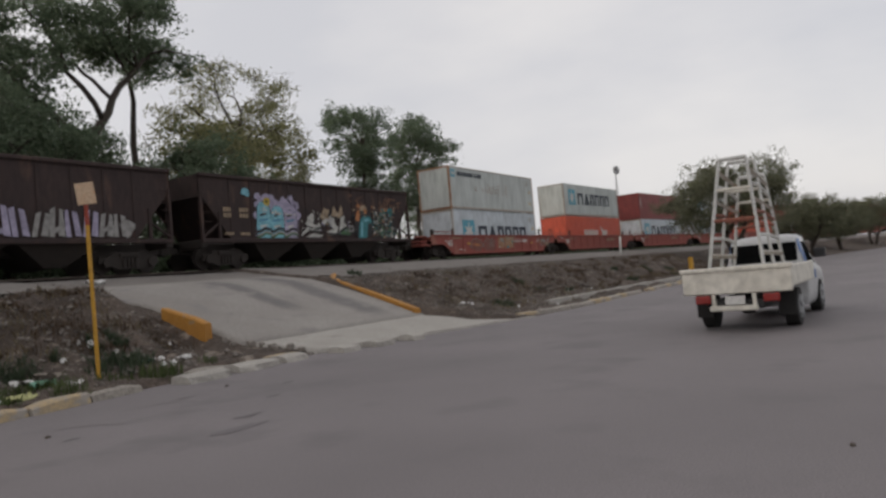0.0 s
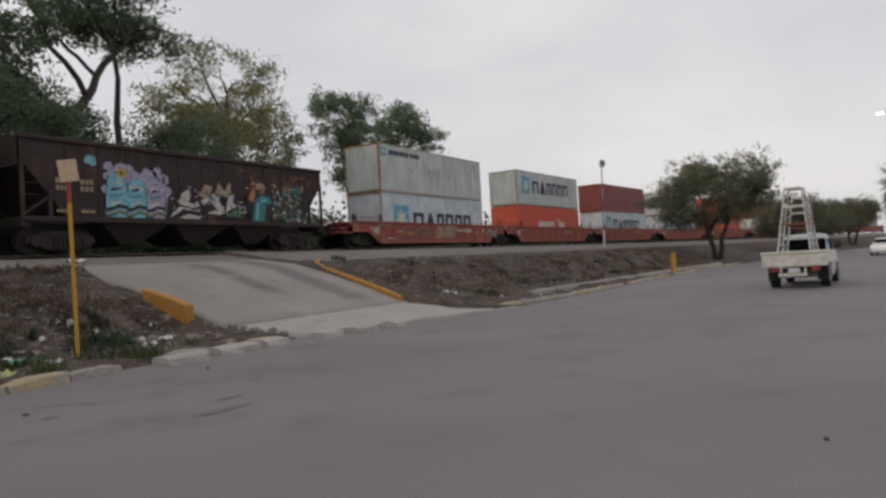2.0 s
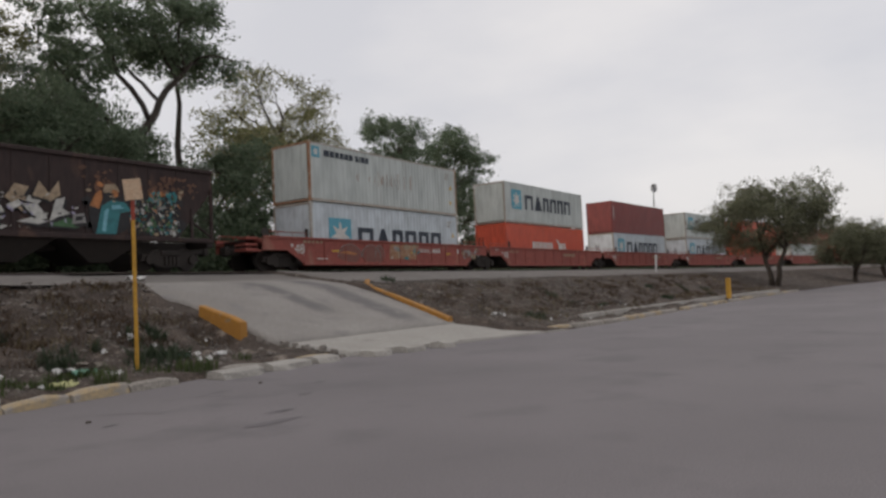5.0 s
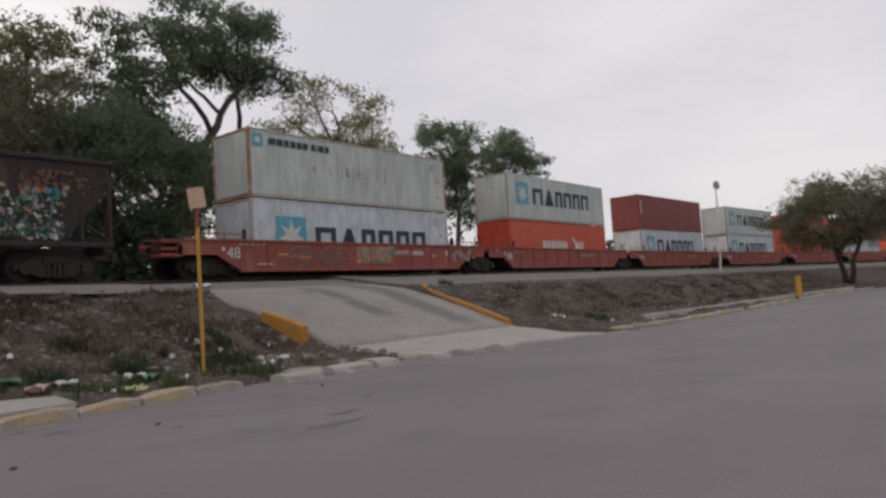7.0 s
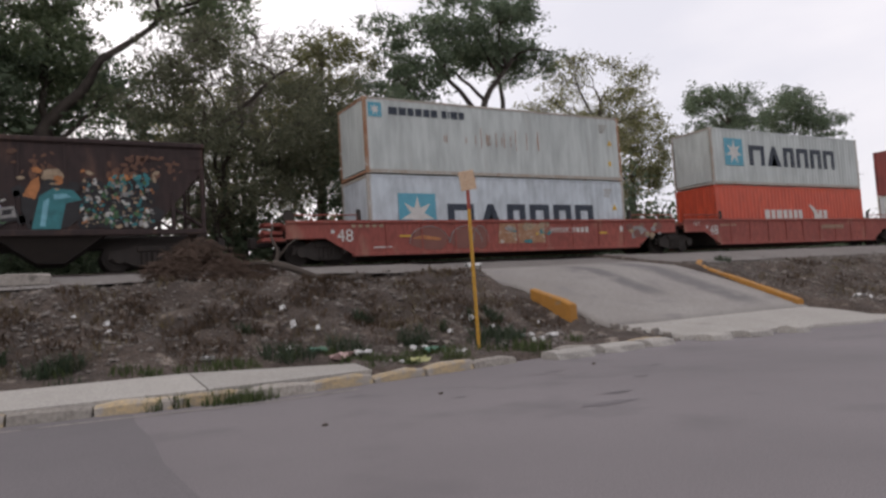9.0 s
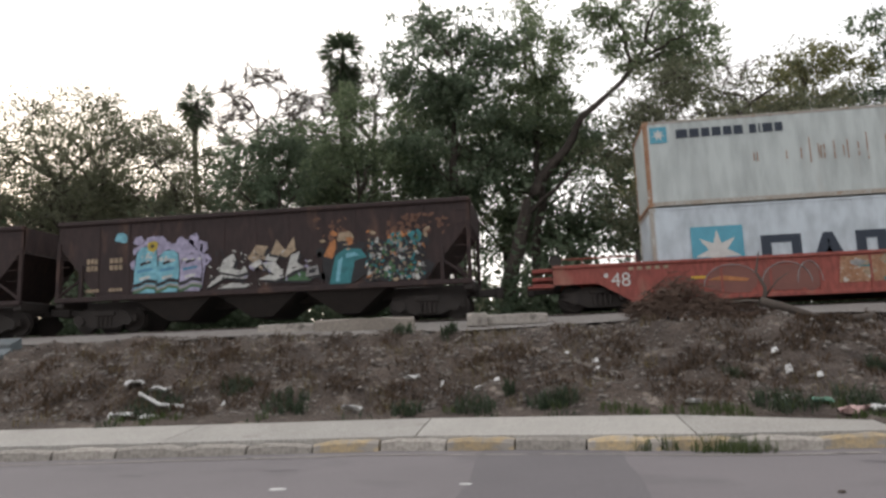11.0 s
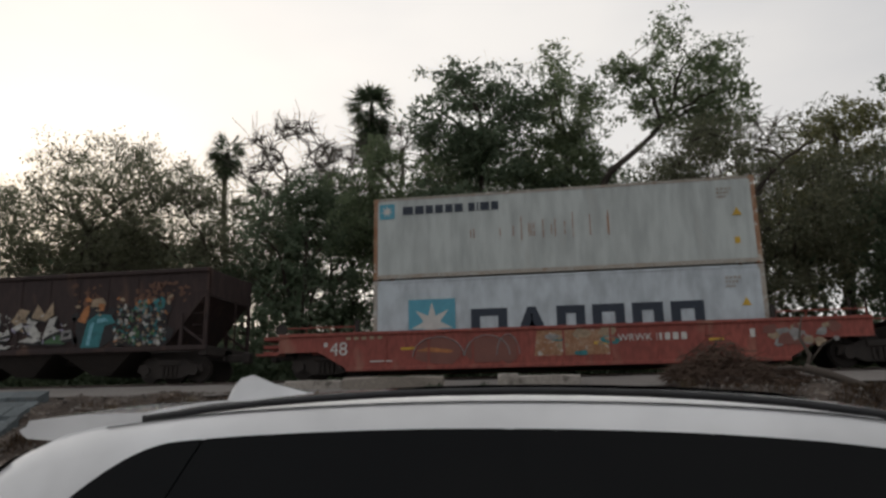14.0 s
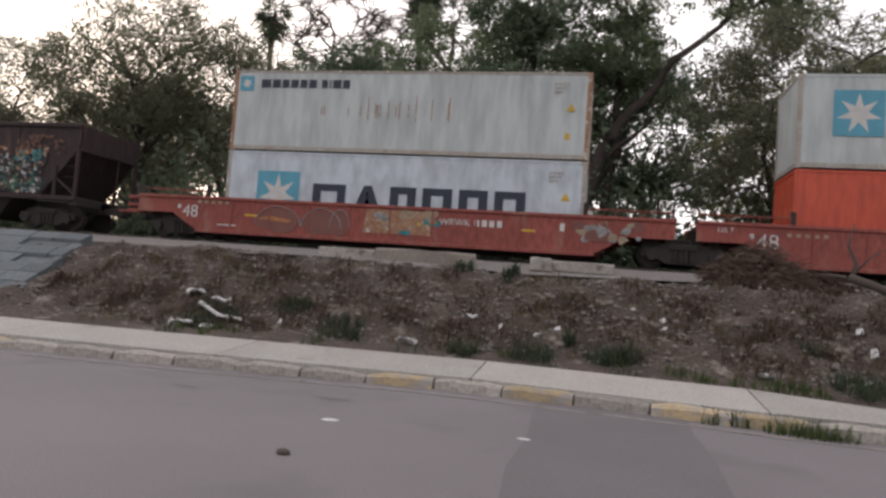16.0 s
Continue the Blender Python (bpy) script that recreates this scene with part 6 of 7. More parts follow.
tree("tree", "half-bare tree with thin olive foliage behind the railway", (36.6, 40, G), [(0, 0, 5), (0.4, 0, 9), (0.8, 0, 13)], [(0.0, 0, 12.8, 5.9, 3, 3.8), (-2.6, 0, 9.6, 3.0, 2.4, 2.6)], "leaf_olive", 16, clumps=90, per=90, size=0.25, r_clump=1.1, r_base=0.34, twigs=8)
tree("tree", "leafy tree with olive-green crown behind the railway", (30.0, 37, G), [(0, 0, 4), (0.3, 0, 8)], [(0.2, 0, 7.8, 3.6, 2.6, 3.6)], "leaf_olive", 17, clumps=50, per=100, size=0.25, r_clump=1.1)
tree("tree", BIG, (59.0, 46, G), [(0.3, 0, 6), (0.6, 0, 11), (0.4, 0, 15)], [(0.2, 0, 15.0, 4.6, 3, 3.6), (2.0, 0, 9.6, 3.0, 2.4, 2.8)], "leaf_dark", 18, clumps=64, per=190, size=0.32, r_clump=1.3)
tree("tree", BIG, (72.0, 48, G), [(0.3, 0, 6), (0.9, 0, 11), (1.4, 0, 15)], [(2.0, 0, 15.8, 5.4, 3, 3.7), (-1.0, 0, 10.4, 3.0, 2.4, 2.6)], "leaf_dark", 19, clumps=64, per=190, size=0.33, r_clump=1.4)
tree("tree", "distant leafy tree beyond the railway", (50, 50, G), [(0, 0, 5), (0.2, 0, 10)], [(0, 0, 11.5, 4.4, 3, 4.4)], "leaf_olive", 20, clumps=50, per=170, size=0.33, r_clump=1.3)
tree("tree", "distant leafy tree beyond the railway", (82, 52, G), [(0, 0, 5), (0.2, 0, 9)], [(0, 0, 8.6, 5, 3, 4.6)], "leaf_dark", 21, clumps=50, per=170, size=0.35, r_clump=1.4)
tree("tree", "leafy tree with olive-green crown behind the railway", (-30, 42, G), [(0, 0, 5), (0.2, 0, 9)], [(0, 0, 8.0, 6, 3, 4.2)], "leaf_olive", 22, clumps=60, per=150, size=0.30, r_clump=1.4)
tree("tree", "leafy tree with olive-green crown behind the railway", (22.5, 41, G), [(0, 0, 5), (0.2, 0, 9)], [(0, 0, 8.0, 5, 3, 4.4)], "leaf_dark", 23, clumps=64, per=190, size=0.28, r_clump=1.3)
tree("tree", "leafy tree with olive-green crown behind the railway", (9.5, 42, G), [(0, 0, 5), (0.2, 0, 9)], [(0, 0, 8.0, 5, 3, 4.6)], "leaf_olive", 24, clumps=60, per=160, size=0.28, r_clump=1.3)
tree("tree", "leafy tree with olive-green crown behind the railway", (-2.0, 40, G), [(0, 0, 5), (0.2, 0, 9)], [(0, 0, 9.0, 5, 3, 5.0)], "leaf_dark", 25, clumps=60, per=180, size=0.28, r_clump=1.3)
for bx, by, top, rx, lf, sd in ((1.8, 37, 11.5, 4.2, "leaf_dark", 41), (-16.4, 35, 10.5, 3.4, "leaf_mesquite", 42), (-5.6, 37, 14.0, 3.6, "leaf_mid", 43), (-11.0, 35.5, 11.5, 3.2, "leaf_dark", 44), (17.2, 38, 12.5, 4.0, "leaf_mesquite", 45), (26.5, 33, 8.5, 3.6, "leaf_dark", 46), (-27.5, 38, 11.0, 4.5, "leaf_mesquite", 47), (-42, 38, 10.0, 5.5, "leaf_mesquite", 48)):
    tree("tree", "dark dense low tree behind the railway", (bx, by, G), [(0, 0, top * 0.3), (0.3, 0, top * 0.62)], [(0, 0, top * 0.6, rx, 2.8, top * 0.38)], lf, sd, clumps=60, per=190, size=0.25, r_clump=1.1, stems=2, r_base=0.26, twigs=6)
# thorn trees on the near side of the track
for bx, by, hh, seed in ((66, 11.8 + bend(66), 1.0, 31), (92, 10.2 + bend(92), 0.72, 32), (112, 11.0 + bend(112), 0.7, 33), (135, 12.5 + bend(135), 0.8, 34)):
    tree("thorn_tree", "spreading thorn tree with fine grey-green foliage by the street", (bx, by, bank_z(bx, by)), [(-0.2, 0, 1.6 * hh), (0.3, 0, 3.6 * hh), (0.6, 0, 6.0 * hh)],
         [(-0.2, 0.4, 5.4 * hh, 4.6 * hh, 5.2 * hh, 2.4 * hh), (0.3, -0.6, 7.2 * hh, 3.4 * hh, 4.2 * hh, 2.2 * hh)], "leaf_mesquite", seed, clumps=int(170 * hh), per=150, size=0.26, r_clump=1.0, stems=2, r_base=0.34, twigs=7)


def undergrowth(seed):
    """The dark tangle of shrubs behind the track."""
    rs_ = np.random.RandomState(seed)
    pts = []
    for i in range(520):
        x = rs_.uniform(-55, 120)
        y = 24.07 + bend(x) + rs_.uniform(4.5, 9.0)
        h = rs_.uniform(1.6, 4.6) * (1 if x < 40 else 0.6)
        m = 260 if x < 45 else 80
        pts.append(np.array((x, y, 2.2)) + np.abs(rs_.normal(size=(m, 3))) * (0, 0, h * 0.5) + rs_.normal(size=(m, 3)) * (0.9, 0.6, 0.15))
    v, f = leaf_sheets(np.concatenate(pts), 0.19, rs_)
    ob = part("undergrowth", raw_mesh("undergrowth", v, f, "leaf_dark"), "leaf_dark")
    tagged(ob, "dark tangled shrubs and undergrowth behind the railway", "shrubs", kind="stuff")
    pts = []
    for i in range(420):
        x = rs_.uniform(-130, 330)
        y = 24.07 + bend(x) + rs_.uniform(34, 60) + max(0, x - 60) * 0.12
        h = rs_.uniform(2.5, 6.5)
        pts.append(np.array((x, y, 2.0)) + np.abs(rs_.normal(size=(110, 3))) * (0, 0, h * 0.55) + rs_.normal(size=(110, 3)) * (2.4, 1.6, 0.3))
    v, f = leaf_sheets(np.concatenate(pts), 0.8, rs_)
    ob = part("far_woods", raw_mesh("far_woods", v, f, "leaf_mesquite"), "leaf_mesquite")
    tagged(ob, "distant low woods beyond the railway", "woods", kind="stuff")


undergrowth(5)


def fan_palm(base, hgt, r, seed, label, skirt=0.0, r_trunk=0.2):
    rnd = random.Random(seed)
    th = thing("palm_tree", label, "palm")
    bx, by, bz = base
    pts = [(bx + 0.3 * math.sin(i * 0.7), by, bz - 0.3 + (hgt + 0.3) * i / 8) for i in range(9)]
    part("trunk", Bag().tube(pts, r_trunk * 1.2, r_trunk * 0.8, 8), "bark", th, smooth=True)
    top = Vector(pts[-1])
    v, f = [], []
    for i in range(28 + int(skirt * 14)):
        a = rnd.uniform(0, 6.28)
        el = rnd.uniform(-1.0, 1.2) if i < 28 else rnd.uniform(-1.4, -0.85)
        o = top - Vector((0, 0, 0 if i < 28 else rnd.uniform(0, skirt)))
        d = Vector((math.cos(a) * math.cos(el), math.sin(a) * math.cos(el), math.sin(el)))
        s = d.cross(Vector((0, 0, 1))).normalized()
        u = s.cross(d)
        stalk = o + d * r * rnd.uniform(0.22, 0.48)
        k = len(v)
        v += [tuple(o - s * 0.02), tuple(o + s * 0.02), tuple(stalk + s * 0.02), tuple(stalk - s * 0.02)]
        f.append((k, k + 1, k + 2, k + 3))
        for j in range(15):
            b2 = -1.35 + 2.7 * j / 14
            q = (d * math.cos(b2) + s * math.sin(b2)).normalized()
            tip = stalk + q * r * rnd.uniform(0.5, 0.72) - Vector((0, 0, r * 0.3 * rnd.random()))
            w = u.cross(q).normalized() * 0.045 * r / 1.6
            m2 = stalk.lerp(tip, 0.5) + u * 0.03
            k = len(v)
            v += [tuple(stalk), tuple(m2 + w), tuple(tip), tuple(m2 - w)]
            f.append((k, k + 1, k + 2, k + 3))
    part("crown", raw_mesh("crown", v, f, "palm_leaf"), "palm_leaf", th)


fan_palm((-20.5, 40, G), 15.5, 1.6, 1, "slender fan palm with dark fronds behind the railway", 0.7)
fan_palm((-10.5, 38, G), 16.8, 1.85, 2, "tall fan palm with dark fronds behind the railway", 1.2)
fan_palm((82, -4.0, 0.1), 6.8, 2.8, 3, "stout fan palm with a shaggy skirt by the street", 3.0, 0.4)


# ---- street furniture and distance ----
def utility_pole():
    th = thing("utility_pole", "dark wooden utility pole with crossarm and street light", "utility pole")
    px, py = 63.5, -5.3
    part("pole", Bag().tube([(px, py, 0), (px, py, 10.9)], 0.16, 0.11, 10), "pole_wood", th)
    part("crossarm", Bag().box(px - 0.06, px + 0.06, py - 1.2, py + 1.2, 9.35, 9.5, 0.01), "pole_wood", th)
    for dy in (-1.1, -0.5, 0.5, 1.1):
        part("insulator", Bag().tube([(px, py + dy, 9.5), (px, py + dy, 9.72)], 0.05, 0.03, 8), "galvanised", th)
    part("lamp_arm", Bag().tube([(px, py, 10.5), (px, py + 0.9, 10.9), (px, py + 2.2, 11.05), (px, py + 3.1, 11.0)], 0.04, 0.035, 6), "galvanised", th)
    part("lamp_head", Bag().box(px - 0.12, px + 0.12, py + 3.0, py + 3.55, 10.92, 11.02, 0.03), "lit_lamp", th, "lit white lamp head")
    for dy in (-1.1, -0.5, 0.5, 1.1):
        pts = [(px + k * 6.0, py + dy + bend(px + k * 6.0) - bend(px), 9.72 - 0.9 * (1 - ((k + 9) / 9.0 % 2.0 - 1) ** 2)) for k in range(-9, 13)]
        part("wire", Bag().tube(pts, 0.02, sides=4), "wire", th)


utility_pole()


def wind_pump():
    th = thing("wind_pump", "distant steel mast with a round fan head", "wind pump")
    px, py, top = 150.0, 47.3, 21.2
    for a in (0.5, 2.6, 4.7):
        part("leg", Bag().tube([(px + 1.0 * math.cos(a), py + 1.0 * math.sin(a), 1.5), (px, py, top)], 0.09, 0.05, 5), "galvanised", th)
    for i in range(10):
        a = i * 0.628
        part("blade", Bag().tube([(px, py - 0.2, top), (px + 0.83 * math.cos(a), py - 0.2 - 0.4 * math.cos(a), top + 0.9 * math.sin(a))], 0.05, 0.22, 4), "galvanised", th)


wind_pump()


# ---- cars ----
def curve_at(x, pts):
    """A smooth line through points, for car outlines."""
    if x <= pts[0][0]:
        return pts[0][1]
    for i in range(len(pts) - 1):
        (a, b), (c, d) = pts[i], pts[i + 1]
        if x <= c:
            t = (x - a) / (c - a)
            m0 = (d - pts[i - 1][1]) / (c - pts[i - 1][0]) if i else (d - b) / (c - a)
            m1 = (pts[i + 2][1] - b) / (pts[i + 2][0] - a) if i + 2 < len(pts) else (d - b) / (c - a)
            h = c - a
            return (2 * t ** 3 - 3 * t ** 2 + 1) * b + (t ** 3 - 2 * t ** 2 + t) * h * m0 + (-2 * t ** 3 + 3 * t ** 2) * d + (t ** 3 - t ** 2) * h * m1
    return pts[-1][1]


class Shell:
    """A car body as a smooth skin over an outline from the side, a belt line and a plan."""
    def __init__(self, top, belt, half, inset):
        self.top, self.belt, self.half, self.inset = top, belt, half, inset

    def at(self, x, v, out=0.0):
        """A point of the skin: v from -1 (near sill) over 0 (middle of the roof) to 1 (far sill)."""
        zt, w = curve_at(x, self.top), curve_at(x, self.half)
        zb = min(curve_at(x, self.belt), zt - 0.05)
        tall = max(0.0, zt - zb - 0.05)
        rw = w - self.inset * min(1.0, tall / 0.55) - 0.05
        ring = [(0.0, 0.0, zt), (0.22, rw * 0.62, zt - 0.012), (0.34, rw * 0.94, zt - 0.045), (0.40, rw + 0.01, zt - 0.05 - 0.045 * min(1.0, tall / 0.3)), (0.62, w - 0.025, zb), (0.66, w - 0.005, zb - 0.06),
                (0.80, w, zb - 0.28 * (zb - 0.2)), (0.92, w - 0.015, 0.38), (1.0, w - 0.08, 0.24)]
        s = -1 if v < 0 else 1
        a = abs(v)
        y, z = curve_at(a, [(r[0], r[1]) for r in ring]), curve_at(a, [(r[0], r[2]) for r in ring])
        if out:
            p, q = self.at(x, max(-1, v - 0.015)), self.at(x, min(1, v + 0.015))
            e, g = self.at(x - 0.02, v), self.at(x + 0.02, v)
            nrm = (Vector(g) - Vector(e)).cross(Vector(q) - Vector(p)).normalized()
            if nrm.dot(Vector((0, s * y, z - 0.9))) < 0:
                nrm = -nrm
            return tuple(Vector((x, s * y, z)) + nrm * out)
        return (x, s * y, z)

    def patch(self, edge, out=0.006, nu=14, nv=8):
        """A sheet on the skin: edge(u, w) gives x and v for u and w from 0 to 1."""
        b = Bag()
        v = [self.at(*edge(i / nu, j / nv), out) for i in range(nu + 1) for j in range(nv + 1)]
        b.add(v, [(i * (nv + 1) + j, (i + 1) * (nv + 1) + j, (i + 1) * (nv + 1) + j + 1, i * (nv + 1) + j + 1) for i in range(nu) for j in range(nv)])
        return b

    def body(self, length, nx=60, nv=44):
        b = Bag()
        rows = [[self.at(length * (0.5 - 0.5 * math.cos(math.pi * i / nx)) * 0.998 + 0.004, -1 + 2 * j / nv) for j in range(nv + 1)] for i in range(nx + 1)]
        b.loft(rows, close=True, caps=True)
        return b


def car_wheel(car, x, y, r, w, rim="chrome"):
    s = -1 if y < 0 else 1
    wh = part("wheel", Bag().disc((0, 0, 0), (0, 1, 0), r, w, 26), "rubber", car, "black rubber tyre", at=pose(x, y, r))
    part("rim", Bag().disc((0, s * w * 0.5, 0), (0, 1, 0), r * 0.62, 0.03, 20), rim, wh)
    for k in range(5):
        a = k * 1.2566
        part("spoke", Bag().tube([(0, s * (w * 0.5 + 0.02), 0), (r * 0.58 * math.cos(a), s * (w * 0.5 + 0.02), r * 0.58 * math.sin(a))], 0.04, 0.03, 5), rim, wh)
    return wh


def make_suv():
    th = thing("suv", "clean white sport utility car with tinted windows driving past", "car")
    L = 4.55
    sh = Shell([(0, 0.62), (0.03, 0.88), (0.08, 1.04), (0.16, 1.18), (0.32, 1.41), (0.46, 1.55), (0.56, 1.61), (0.72, 1.645), (1.1, 1.68), (1.7, 1.69), (2.3, 1.66), (2.62, 1.60), (2.95, 1.44), (3.42, 1.20), (3.6, 1.16), (4.0, 1.10), (4.3, 1.02), (4.46, 0.88), (4.55, 0.60)],
               [(0, 0.9), (0.3, 1.14), (1.2, 1.09), (2.4, 1.06), (3.3, 1.06), (3.6, 1.06), (4.4, 0.85)], [(0, 0.70), (0.12, 0.82), (0.45, 0.89), (1.2, 0.92), (3.0, 0.92), (3.9, 0.90), (4.3, 0.80), (4.55, 0.58)], 0.25)
    part("body", sh.body(L), "car_white", th, "glossy white painted body", smooth=True)
    part("windscreen", sh.patch(lambda u, w: (2.66 + 0.75 * u + 0.03 * (1 - (2 * w - 1) ** 2), (-0.355 - 0.18 * u) * (1 - 2 * w)), nv=18), "wind_glass", th, "sloping windscreen reflecting the sky", smooth=True)
    part("cowl_panel", sh.patch(lambda u, w: (3.41 + 0.07 * u + 0.03 * (1 - (2 * w - 1) ** 2), -0.53 + 1.06 * w), 0.007, 2, 18), "black_plastic", th)
    part("sunroof", sh.patch(lambda u, w: (1.35 + 1.05 * u, -0.23 + 0.46 * w), 0.004), "dark_glass", th, "dark glass sunroof", smooth=True)

    def band(u0, u1):
        """A stretch of the side glazing, with a rounded tail."""
        def edge(u, w):
            q = u0 + (u1 - u0) * u
            lo, hi = 0.24 + 2.92 * q, 0.56 + 2.12 * q
            k = 1 - (1 - w) ** 2 if q < 0.08 else w
            return lo + (hi - lo) * k, w
        return edge

    def tail(q):
        return 0.12 + 0.88 * math.sin(min(1.0, q / 0.17) * math.pi / 2) ** 0.7

    for s in (-1, 1):
        for name, u0, u1 in (("quarter_window", 0.0, 0.20), ("rear_window", 0.205, 0.53), ("front_window", 0.54, 1.0)):
            e = band(u0, u1)
            part(name, sh.patch(lambda u, w: (e(u, w)[0], s * (0.612 - 0.205 * tail(u0 + (u1 - u0) * u) * w)), 0.006, 16, 8), "dark_glass", th, "black tinted side window", smooth=True)
        g = band(0.01, 0.99)
        part("window_surround", sh.patch(lambda u, w: (g(u, w)[0], s * (0.614 - 0.207 * tail(0.01 + 0.98 * u) * w)), 0.003, 40, 8), "dark_glass", th, "black window surround", smooth=True)
        part("door_seam", sh.patch(lambda u, w: (1.90 + 0.008 * w, s * (0.62 + 0.28 * u)), 0.003, 8, 1), "black_plastic", th)
        part("door_seam", sh.patch(lambda u, w: (0.98 + 0.008 * w, s * (0.62 + 0.22 * u)), 0.003, 8, 1), "black_plastic", th)
        part("lower_cladding", sh.patch(lambda u, w: (0.15 + 4.2 * u, s * (0.90 + 0.1 * w)), 0.012, 20, 3), "black_plastic", th)
        part("tail_light", sh.patch(lambda u, w: (0.04 + 0.34 * u, s * (0.66 + 0.08 * w)), 0.012, 6, 3), "red_lamp", th)
        part("head_light", sh.patch(lambda u, w: (4.05 + 0.38 * u, s * (0.58 + 0.09 * w)), 0.012, 6, 3), "lamp_glass", th)
        part("roof_rail", Bag().tube([sh.at(0.80 + 1.80 * k / 12, s * 0.338, 0.004 + 0.016 * math.sin(math.pi * k / 12)) for k in range(13)], 0.009, sides=7), "black_plastic", th, "dark slim roof rail", smooth=True)
        part("roof_seam", sh.patch(lambda u, w: (0.72 + 1.98 * u, s * (0.352 + 0.008 * w)), 0.003, 18, 1), "black_plastic", th)
        mir = Bag().loft([[(2.80, s * 0.93, 0.99), (2.80, s * 1.10, 1.00), (2.80, s * 1.10, 1.12), (2.80, s * 0.93, 1.11)], [(2.94, s * 0.95, 1.01), (2.94, s * 1.06, 1.02), (2.94, s * 1.06, 1.09), (2.94, s * 0.95, 1.08)]])
        part("mirror", mir, "car_white", th)
        part("handle", Bag().tube([(2.05, s * 0.925, 0.95), (2.27, s * 0.925, 0.96)], 0.016, sides=6), "car_white", th)
        for wx in (0.86, 3.56):
            car_wheel(th, wx, s * 0.80, 0.35, 0.22)
            part("wheel_arch", Bag().tube([(wx + 0.43 * math.cos(a), s * 0.912, 0.36 + 0.43 * math.sin(a)) for a in [math.pi * k / 12 for k in range(13)]], 0.03, sides=6), "black_plastic", th)
        part("wiper", Bag().tube([sh.at(3.44, s * 0.14 + 0.22, 0.012), sh.at(3.40, s * 0.14 + 0.0, 0.018), sh.at(3.36, s * 0.14 - 0.2, 0.012)], 0.006, sides=5), "black_plastic", th)
        part("hatch_trim", sh.patch(lambda u, w: (0.07 + (0.42 - 0.28 * w) * u, s * (0.34 + 0.27 * w)), 0.0045, 14, 10), "dark_glass", th, smooth=True)
    part("rear_wiper", Bag().tube([sh.at(0.11, 0.02, 0.02), sh.at(0.13, -0.12, 0.022), sh.at(0.15, -0.26, 0.015)], 0.012, 0.006, 6), "black_plastic", th, "black rear wiper")
    part("rear_glass", sh.patch(lambda u, w: (0.085 + 0.04 * (2 * w - 1) ** 2 + (0.40 - 0.04 * (2 * w - 1) ** 2) * u, -0.36 + 0.72 * w), 0.007, 12, 14), "wind_glass", th, "tinted rear window", smooth=True)
    sp = []
    for k in range(15):
        y = -0.60 + 1.2 * k / 14
        c = 0.035 * (1 - (y / 0.6) ** 2)
        e = 0.06 * abs(y / 0.6) ** 3
        sp.append([(0.80, y, 1.630 + c), (0.64, y, 1.628 + c), (0.48, y, 1.614 + c), (0.415 + e, y, 1.600 + c), (0.395 + e, y, 1.591 + c), (0.405 + e, y, 1.580 + c), (0.48, y, 1.570 + c), (0.62, y, 1.56), (0.78, y, 1.56)])
    part("spoiler", Bag().loft(sp), "car_white", th, "white roof spoiler")
    fin = [(0.72, 1.64), (0.735, 1.70), (0.765, 1.735), (0.805, 1.745), (0.88, 1.715), (1.0, 1.685), (1.02, 1.65)]
    part("aerial_fin", Bag().loft([[(x, -0.03 if z < 1.69 else -0.012, z) for x, z in fin], [(x, 0.03 if z < 1.69 else 0.012, z) for x, z in fin]]), "car_white", th, "white shark-fin aerial")
    part("grille", sh.patch(lambda u, w: (4.44 + 0.08 * u, -0.5 + 1.0 * w), 0.01, 3, 12), "black_plastic", th)
    return th


suv = make_suv()
SUV_PATH = [(0, -32.0), (10.0, -10.0), (12.5, -5.08), (13.0, -4.13), (13.4, -3.37), (13.8, -2.57), (14.15, -1.73), (14.5, -0.90), (14.8, -0.16), (15.1, 0.72), (15.5, 2.0), (16, 3.8)]


